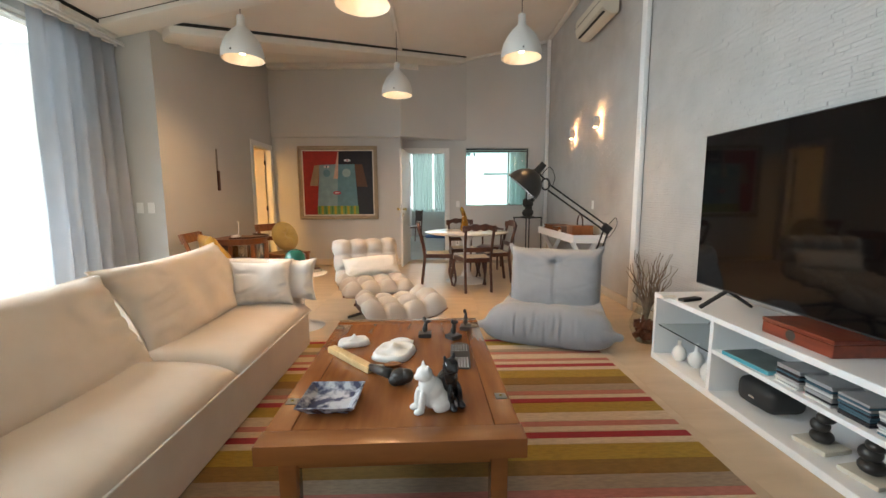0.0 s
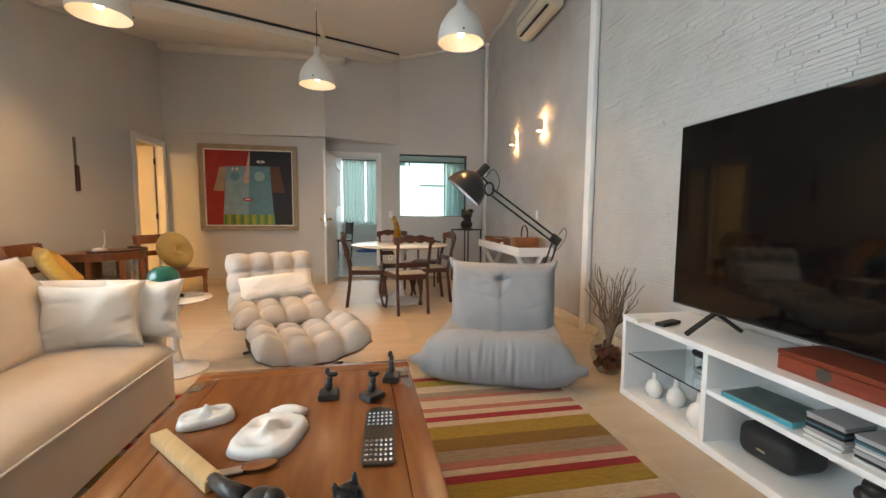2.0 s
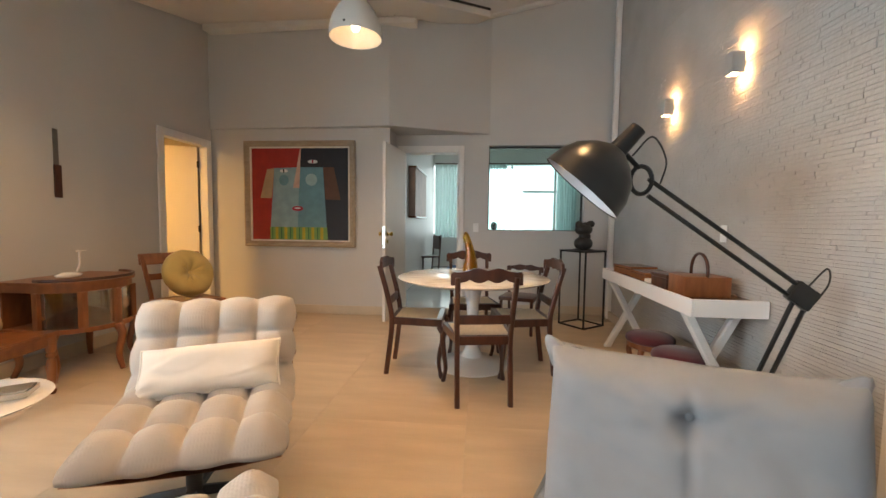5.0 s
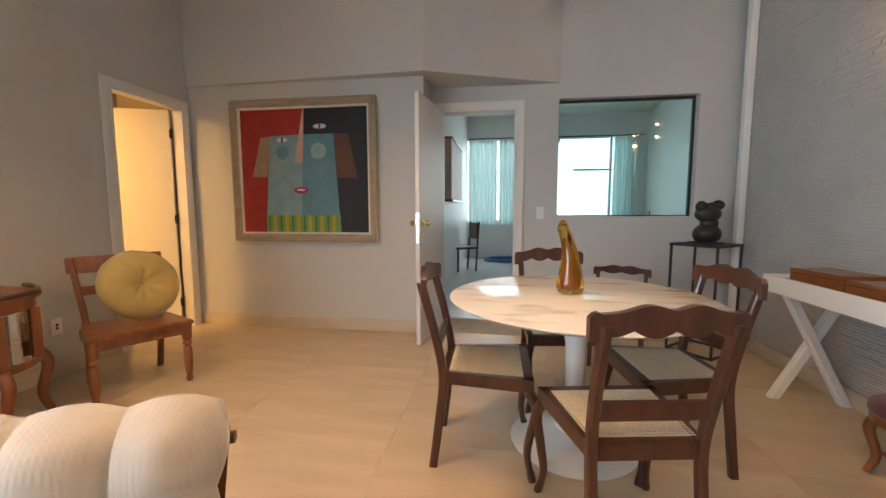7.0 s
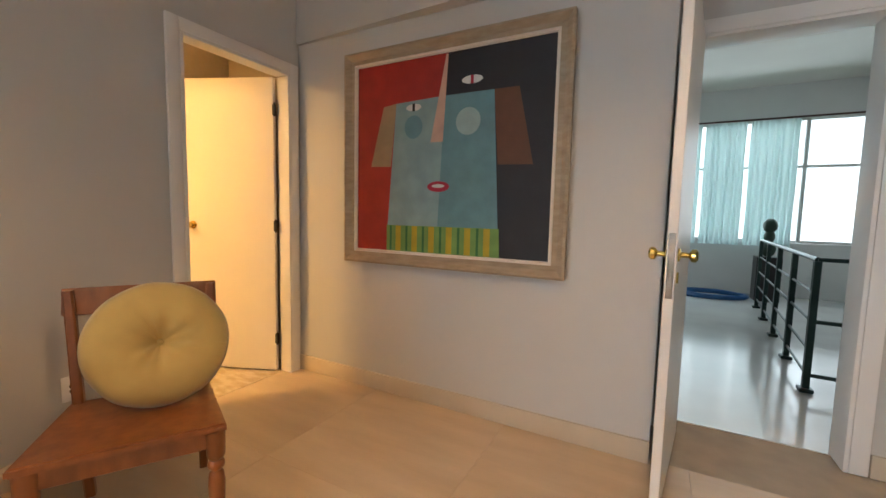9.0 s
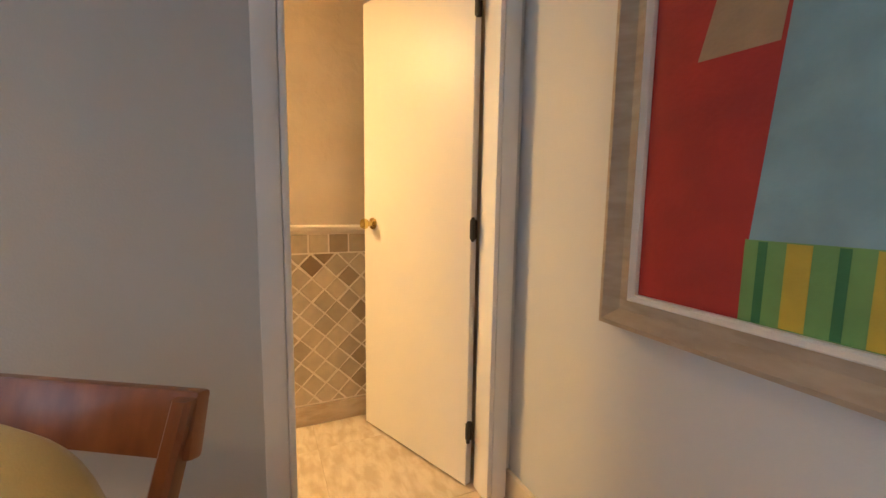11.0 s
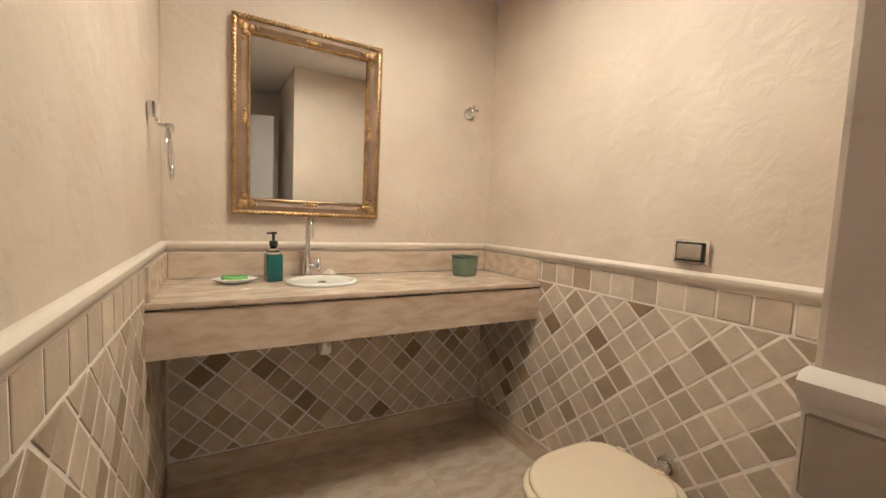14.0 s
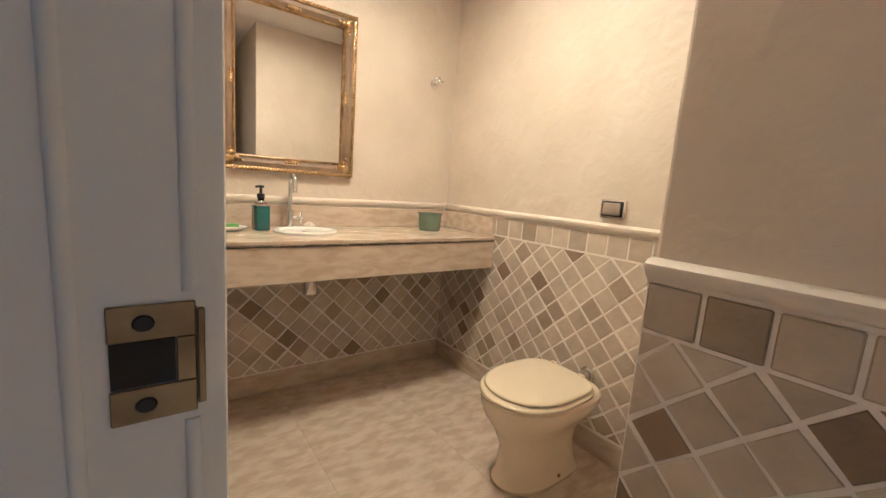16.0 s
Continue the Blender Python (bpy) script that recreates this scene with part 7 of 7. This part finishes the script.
part("seat_ring", puck(.455, .365, .385, .387, .405, 0), M_CREAMC, to, smooth=True)
part("lid", puck(.43, .345, .378, .407, .424, 0), M_CREAMC, to, smooth=True)
for s in (-1, 1):
    part("hinge", box((.165, s * .07 - .014, .405), (.185, s * .07 + .014, .428), .004, 2), M_CREAMC, to, smooth="auto")
    part("floor_screw", lathe([(.010, 0), (.010, .006), (0, .009)], 10, pose(.30, s * .105, .035, -s * 90, 0, 0)), M_OLDB, to)
part("flush_pipe", tube(curve_pts([(.02, .0, .36), (.08, .0, .36), (.125, 0, .34)], 4), .024, 14), M_CHROME, to, "chrome flush pipe", smooth=True)
part("pipe_collar", lathe([(.036, 0), (.036, .014), (.026, .02)], 18, pose(.002, 0, .36, 0, 90, 0)), M_CHROME, to, smooth="auto")

# ceiling light of the washroom
bl = thing("ceiling_light", "round white washroom ceiling light, switched on", "ceiling light", pose(-3.30, 5.98, 2.42))
part("base_ring", lathe([(.15, -.015), (.15, 0), (0, 0)], 36), M_WHITE, bl, smooth="auto")
part("diffuser", lathe([(.14, -.016), (.125, -.045), (.08, -.06), (0, -.066)], 36, cap=False), glow("warm_diffuser", (1, .72, .40), 8), bl, smooth=True)
bal = lamp("bath_light", 'AREA', 70, look((-3.30, 5.98, 2.33), (-3.30, 5.98, 0)), (1, .55, .16), .36)
bal.data.shape = 'DISK'

# ---- far room: things ----
M_SHEER = mat("sheer_white_curtain", (.80, .86, .86), .9, color2=(.74, .82, .82), scale=4)
nt = M_SHEER.node_tree
b = nt.nodes["Principled BSDF"]
tl = nt.nodes.new("ShaderNodeBsdfTranslucent")
tl.inputs[0].default_value = (.80, .93, .92, 1)
mx = nt.nodes.new("ShaderNodeMixShader")
mx.inputs[0].default_value = .7
nt.links.new(b.outputs[0], mx.inputs[1]); nt.links.new(tl.outputs[0], mx.inputs[2])
nt.links.new(mx.outputs[0], nt.nodes["Material Output"].inputs[0])
for x0, x1, sd in ((-.2, .45, 1), (.5, 1.05, 4), (1.1, 1.7, 7), (3.0, 3.5, 9)):
    curtain("sheer_curtain", (x0, 13.62), (x1, 13.62), .80, 2.74, 8, .045, M_SHEER, "sheer white curtain before the far window", sd, 0, .002)
rr = thing("curtain_rod", "dark curtain rod over the far window", "curtain rod")
part("rod", tube([(-.2, 13.6, 2.76), (3.6, 13.6, 2.76)], .014, 8), M_MAHOG, rr)
fwn = thing("window_4", "wide white-framed window of the far room", "window", kind="structure")
for xx in (-.47, .7, 1.85, 3.0, 3.32):
    part("window_frame", box((xx - .025, 13.86, .86), (xx + .025, 13.92, 2.79), .003), M_WHITE, fwn)
for zz in (.875, 2.05, 2.775):
    for xa, xb in ((-.445, .675), (.725, 1.825), (1.875, 2.975), (3.025, 3.295)):
        part("window_bar", box((xa, 13.865, zz - .02), (xb, 13.915, zz + .02), .003), M_WHITE, fwn)
rg = thing("stair_railing", "dark green metal stair railing in the far room", "railing", pose(0, 0, 0))
M_RAILG = mat("dark_green_metal", (.02, .045, .04), .35, .3)
for k in range(5):
    t = k / 4
    x, y = .84 + .30 * t, 9.3 + 3.2 * t
    part("post", box((x - .02, y - .02, 0), (x + .02, y + .02, .92), .003), M_RAILG, rg)
    part("post_foot", box((x - .04, y - .04, 0.001), (x + .04, y + .04, .03), .004), M_RAILG, rg)
for z in (.12, .30, .50, .70, .93):
    part("rail", tube([(.84, 9.3, z), (1.14, 12.5, z)], .018 if z > .9 else .010, 8), M_RAILG, rg)
for z in (.12, .50, .93):
    part("rail", tube([(.84, 9.3, z), (2.6, 9.2, z)], .014, 8), M_RAILG, rg)
pd = mesh_ob("pedestal", box((1.22, 13.1, 0), (1.52, 13.4, .66), .006), mat("dark_cube", (.02, .015, .015), .4), None)
tagged(pd, "dark wooden pedestal cube in the far room", "pedestal")
blob_figure("green_figure", "dark green bust on the pedestal", pose(1.37, 13.25, .661), [((0, 0, .12), (.09, .08, .13)), ((0, 0, .30), (.07, .06, .10)), ((0, 0, .46), (.09, .08, .11))], mat("dark_green_bronze", (.02, .05, .03), .4))
hs = mesh_ob("blue_hose", tube([((.30 - .03 * (i / 60)) * math.cos(i * .42) * (1.5 + .15 * math.sin(i * .9)), .30 * math.sin(i * .42), .022 + .012 * (i // 15)) for i in range(60)], .02, 8), mat("blue_hose", (.02, .11, .30), .4), None, True)
hs.matrix_world = pose(.68, 13.15, 0)
tagged(hs, "coiled blue hose lying on the floor", "hose")
pp = thing("wall_shelf", "pale wooden wall cabinet with brown edges", "cabinet", pose(-.25, 10.6, 1.3))
part("body", box((.002, -.7, 0), (.12, .7, .85), .004), mat("pale_pink_wood", (.62, .42, .33), .5), pp)
for z in (-.03, .85):
    part("edge", box((.002, -.72, z), (.14, .72, z + .03 if z > 0 else 0), .003), M_TEAKD, pp)
fc = thing("far_chair", "dark chair standing by the far wall", "chair", pose(-0.14, 11.7, 0, 0, 0, -60))
part("seat", box((-.2, -.2, .42), (.2, .2, .46), .005), M_MAHOG, fc)
for sx in (-1, 1):
    part("leg", sq_tube([(sx * .18, -.18, .42), (sx * .18, -.18, 0)], .03, .03), M_MAHOG, fc)
    part("back_post", sq_tube([(sx * .18, .18, 0), (sx * .18, .24, .92)], .03, .03), M_MAHOG, fc)
part("back_rail", box((-.17, .20, .6), (.17, .23, .9), .004), M_MAHOG, fc)

# glowing sheets just beyond the windows stand in for blown-out daylight
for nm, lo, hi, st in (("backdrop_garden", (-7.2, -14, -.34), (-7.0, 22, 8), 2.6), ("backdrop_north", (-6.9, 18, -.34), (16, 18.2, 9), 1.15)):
    structure(nm, box(lo, hi), glow("blown_out_daylight", (.90, .97, .97), st), "glowing sheet standing in for blown-out daylight outside", "backdrop")

# ---- pieces: floor tiles, stone strips, washroom tiles ----
def shared(name, me, material, parent, m):
    ob = new(name, me)
    ob.parent = parent
    ob.matrix_local = m
    return ob


def mesh_only(name, bm, material):
    me = bpy.data.meshes.new(name)
    bm.normal_update()
    bm.to_mesh(me)
    bm.free()
    me.materials.append(material)
    return me


tile_me = mesh_only("tile", box((.0006, .0006, -.008), (TX - .0006, TY - .0006, 0), .0006), M_FLOOR)
for i in range(-4, 3):
    for j in range(-4, 10):
        x, y = i * TX + 0.05, j * TY - 0.25
        if (x < -3.2 and y + TY > 4.9) or y + TY > 8.5:
            continue
        shared("tile", tile_me, M_FLOOR, floor, pose(x, y, 0))

# stone strips on the east wall
random.seed(21)
ROW = 0.021
def strip_verts(y0, y1, z0, z1, d):
    x0, x1 = 2.6795, 2.6762 - d
    return [(x0, y0, z0), (x0, y1, z0), (x0, y1, z1), (x0, y0, z1), (x1, y0 + .0012, z0 + .0010), (x1, y1 - .0012, z0 + .0010), (x1, y1 - .0012, z1 - .0010), (x1, y0 + .0012, z1 - .0010)]


SF = [(4, 5, 6, 7), (0, 4, 7, 3), (1, 2, 6, 5), (3, 7, 6, 2), (0, 1, 5, 4)]
sv, sf, near = [], [], 0
z = 0.0
while z < 4.17:
    h = ROW * random.uniform(.75, 1.3)
    y = -3.2 + random.uniform(-.3, 0)
    while y < 8.2:
        L = random.uniform(.06, .30)
        a, b2 = max(y, -3.19), min(y + L - .001, 8.22)
        d = random.uniform(0, .0025) + (0.003 if random.random() < .04 else 0)
        if b2 - a > .02:
            vs = strip_verts(a, b2, z + .0002, z + h - .0002, d)
            if 3.3 < a < 4.5 and .9 < z < 2.0 and near < 300:
                me = bpy.data.meshes.new("stone_strip")
                me.from_pydata(vs, [], SF)
                me.materials.append(M_STRIP)
                o = new("stone_strip", me)
                o.parent = wall_east
                near += 1
            else:
                k = len(sv)
                sv += vs
                sf += [tuple(k + q for q in f) for f in SF]
        y += L
    z += h
me = bpy.data.meshes.new("stone_strips")
me.from_pydata(sv, [], sf)
me.materials.append(M_STRIP)
o = new("stone_strips", me)
o.parent = wall_east
tagged(o, "thin strips of white-painted stone", kind="stuff")

# washroom dado: diamond tumbled tiles, a border row and a moulded rail
M_BT = [mat("tumbled_tile_" + n, c, .6, color2=tuple(v * .82 for v in c), scale=14, detail=7, bump=.2, bump_scale=70, vary=.10) for n, c in
        (("cream", (.57, .495, .375)), ("beige", (.49, .42, .31)), ("taupe", (.36, .295, .20)), ("brown", (.24, .18, .11)))]
M_JOINT = mat("pale_joint", (.82, .77, .68), .9, color2=(.76, .70, .61), scale=30, bump=.3)
PITCH = 0.0885


def clip_poly(poly, u0, u1, v0, v1):
    for ax, lim, sgn in ((0, u0, 1), (0, u1, -1), (1, v0, 1), (1, v1, -1)):
        out = []
        for i in range(len(poly)):
            p, q = poly[i - 1], poly[i]
            a, b = sgn * (p[ax] - lim) >= 0, sgn * (q[ax] - lim) >= 0
            if a != b:
                t = (lim - p[ax]) / (q[ax] - p[ax])
                out.append(tuple(p[k] + t * (q[k] - p[k]) for k in (0, 1)))
            if b:
                out.append(q)
        poly = out
        if len(poly) < 3:
            return []
    return poly


def dado(name, m, L, z_rail, seed, label, border=True, budget=260):
    """Tiling on a wall: local x runs along it, local y out of it, z up."""
    random.seed(seed)
    ob = thing(name, label, "tiled dado", m, kind="structure")
    top = z_rail - .045
    part("joint_bed", box((0, -.004, 0), (L, .0065, top + .005)), M_JOINT, ob)
    bt = top - .098
    n = int(round(L / .0985))
    w = L / n
    rest = {0: bmesh.new(), 1: bmesh.new(), 2: bmesh.new(), 3: bmesh.new()}
    for i in range(n):
        k = random.choices((0, 1, 2), (5, 3, 1))[0]
        part("border_tile", box((i * w + .004, .0055, bt + .005), ((i + 1) * w - .004, .0095, top - .002), .003), M_BT[k], ob)
    s = PITCH
    g = .0058
    hs_ = s * math.sqrt(.5)
    count = 0
    base = .115
    for r in range(-1, int((bt - base) / hs_) + 3):
        for c in range(-1, int(L / (2 * hs_)) + 2):
            cu = c * 2 * hs_ + (hs_ if r % 2 else 0)
            cv = bt - r * hs_
            q = hs_ - g * math.sqrt(2) * .72
            jit = lambda: random.uniform(-.0028, .0028)
            poly = [(cu + jit(), cv - q + jit()), (cu + q + jit(), cv + jit()), (cu + jit(), cv + q + jit()), (cu - q + jit(), cv + jit())]
            k = random.choices((0, 1, 2, 3), (9, 6, 3, .9))[0]
            poly = clip_poly(poly, .003, L - .003, base + .004, bt - .003)
            if len(poly) < 3:
                continue
            area = abs(sum(poly[i - 1][0] * poly[i][1] - poly[i][0] * poly[i - 1][1] for i in range(len(poly)))) / 2
            if area < .0002:
                continue
            h = .009 + random.uniform(-.001, .0015)
            bm = rest[k] if count >= budget else bmesh.new()
            cx, cz = sum(p[0] for p in poly) / len(poly), sum(p[1] for p in poly) / len(poly)
            lo = [bm.verts.new((p[0], .002, p[1])) for p in poly]
            hi = [bm.verts.new((cx + (p[0] - cx) * .95, h, cz + (p[1] - cz) * .95)) for p in poly]
            mid = [bm.verts.new((p[0], h - .0025, p[1])) for p in poly]
            bm.faces.new(hi)
            for i in range(len(poly)):
                j = (i + 1) % len(poly)
                bm.faces.new((lo[i], lo[j], mid[j], mid[i]))
                bm.faces.new((mid[i], mid[j], hi[j], hi[i]))
            if count < budget:
                bmesh.ops.recalc_face_normals(bm, faces=bm.faces)
                part("tile", bm, M_BT[k], ob)
            count += 1
    for k, bm in rest.items():
        if len(bm.verts):
            bmesh.ops.recalc_face_normals(bm, faces=bm.faces)
            o = part("tiles", bm, M_BT[k], ob)
            tagged(o, kind="stuff")
        else:
            bm.free()
    part("base_strip", box((0, -.003, 0), (L, .014, .11), .003), M_TRAV, ob, "travertine base strip")
    # moulded rail
    bm = bmesh.new()
    prof = [(-.003, top), (.012, top), (.014, top + .008), (.022, top + .014), (.030, top + .026), (.030, top + .036), (.022, top + .043), (.010, top + .046), (-.003, top + .046)]
    A = [bm.verts.new((0, a, b)) for a, b in prof]
    B2 = [bm.verts.new((L, a, b)) for a, b in prof]
    for k in range(len(prof)):
        k2 = (k + 1) % len(prof)
        bm.faces.new((A[k], A[k2], B2[k2], B2[k]))
    bm.faces.new(A); bm.faces.new(B2)
    bmesh.ops.recalc_face_normals(bm, faces=bm.faces)
    part("dado_rail", bm, M_RAIL, ob, "white moulded stone rail", smooth="auto")
    return ob


# local x along the wall, local y out of it
dado("dado_west", Matrix.Translation((-4.129, 6.849, 0)) @ pose(0, 0, 0, 0, 0, -90), 1.775, 1.05, 3, "tumbled stone tiles laid diagonally with a white rail")
dado("dado_pier", Matrix.Translation((-3.301, 7.85, 0)) @ pose(0, 0, 0, 0, 0, -90), 1.002, 1.05, 5, "tumbled stone tiles laid diagonally with a white rail")
dado("dado_east", Matrix.Translation((-2.546, 5.075, 0)) @ pose(0, 0, 0, 0, 0, 90) @ Matrix.Diagonal((1, .62, 1, 1)), 1.845, 1.05, 7, "tumbled stone tiles laid diagonally with a white rail")
dado("dado_south", Matrix.Translation((-4.115, 5.0705, 0)), 1.555, 1.05, 9, "tumbled stone tiles laid diagonally under the counter")

# washroom floor slabs
bath_floor = bpy.data.objects["bath_floor"]
slab_me = mesh_only("floor_slab", box((.0002, .0002, -.006), (.5348, .6998, 0), .0002), M_TRAV)
for i in range(3):
    for j in range(4):
        shared("floor_slab", slab_me, M_TRAV, bath_floor, pose(-4.13 + i * .535, 5.05 + j * .70, 0.002))
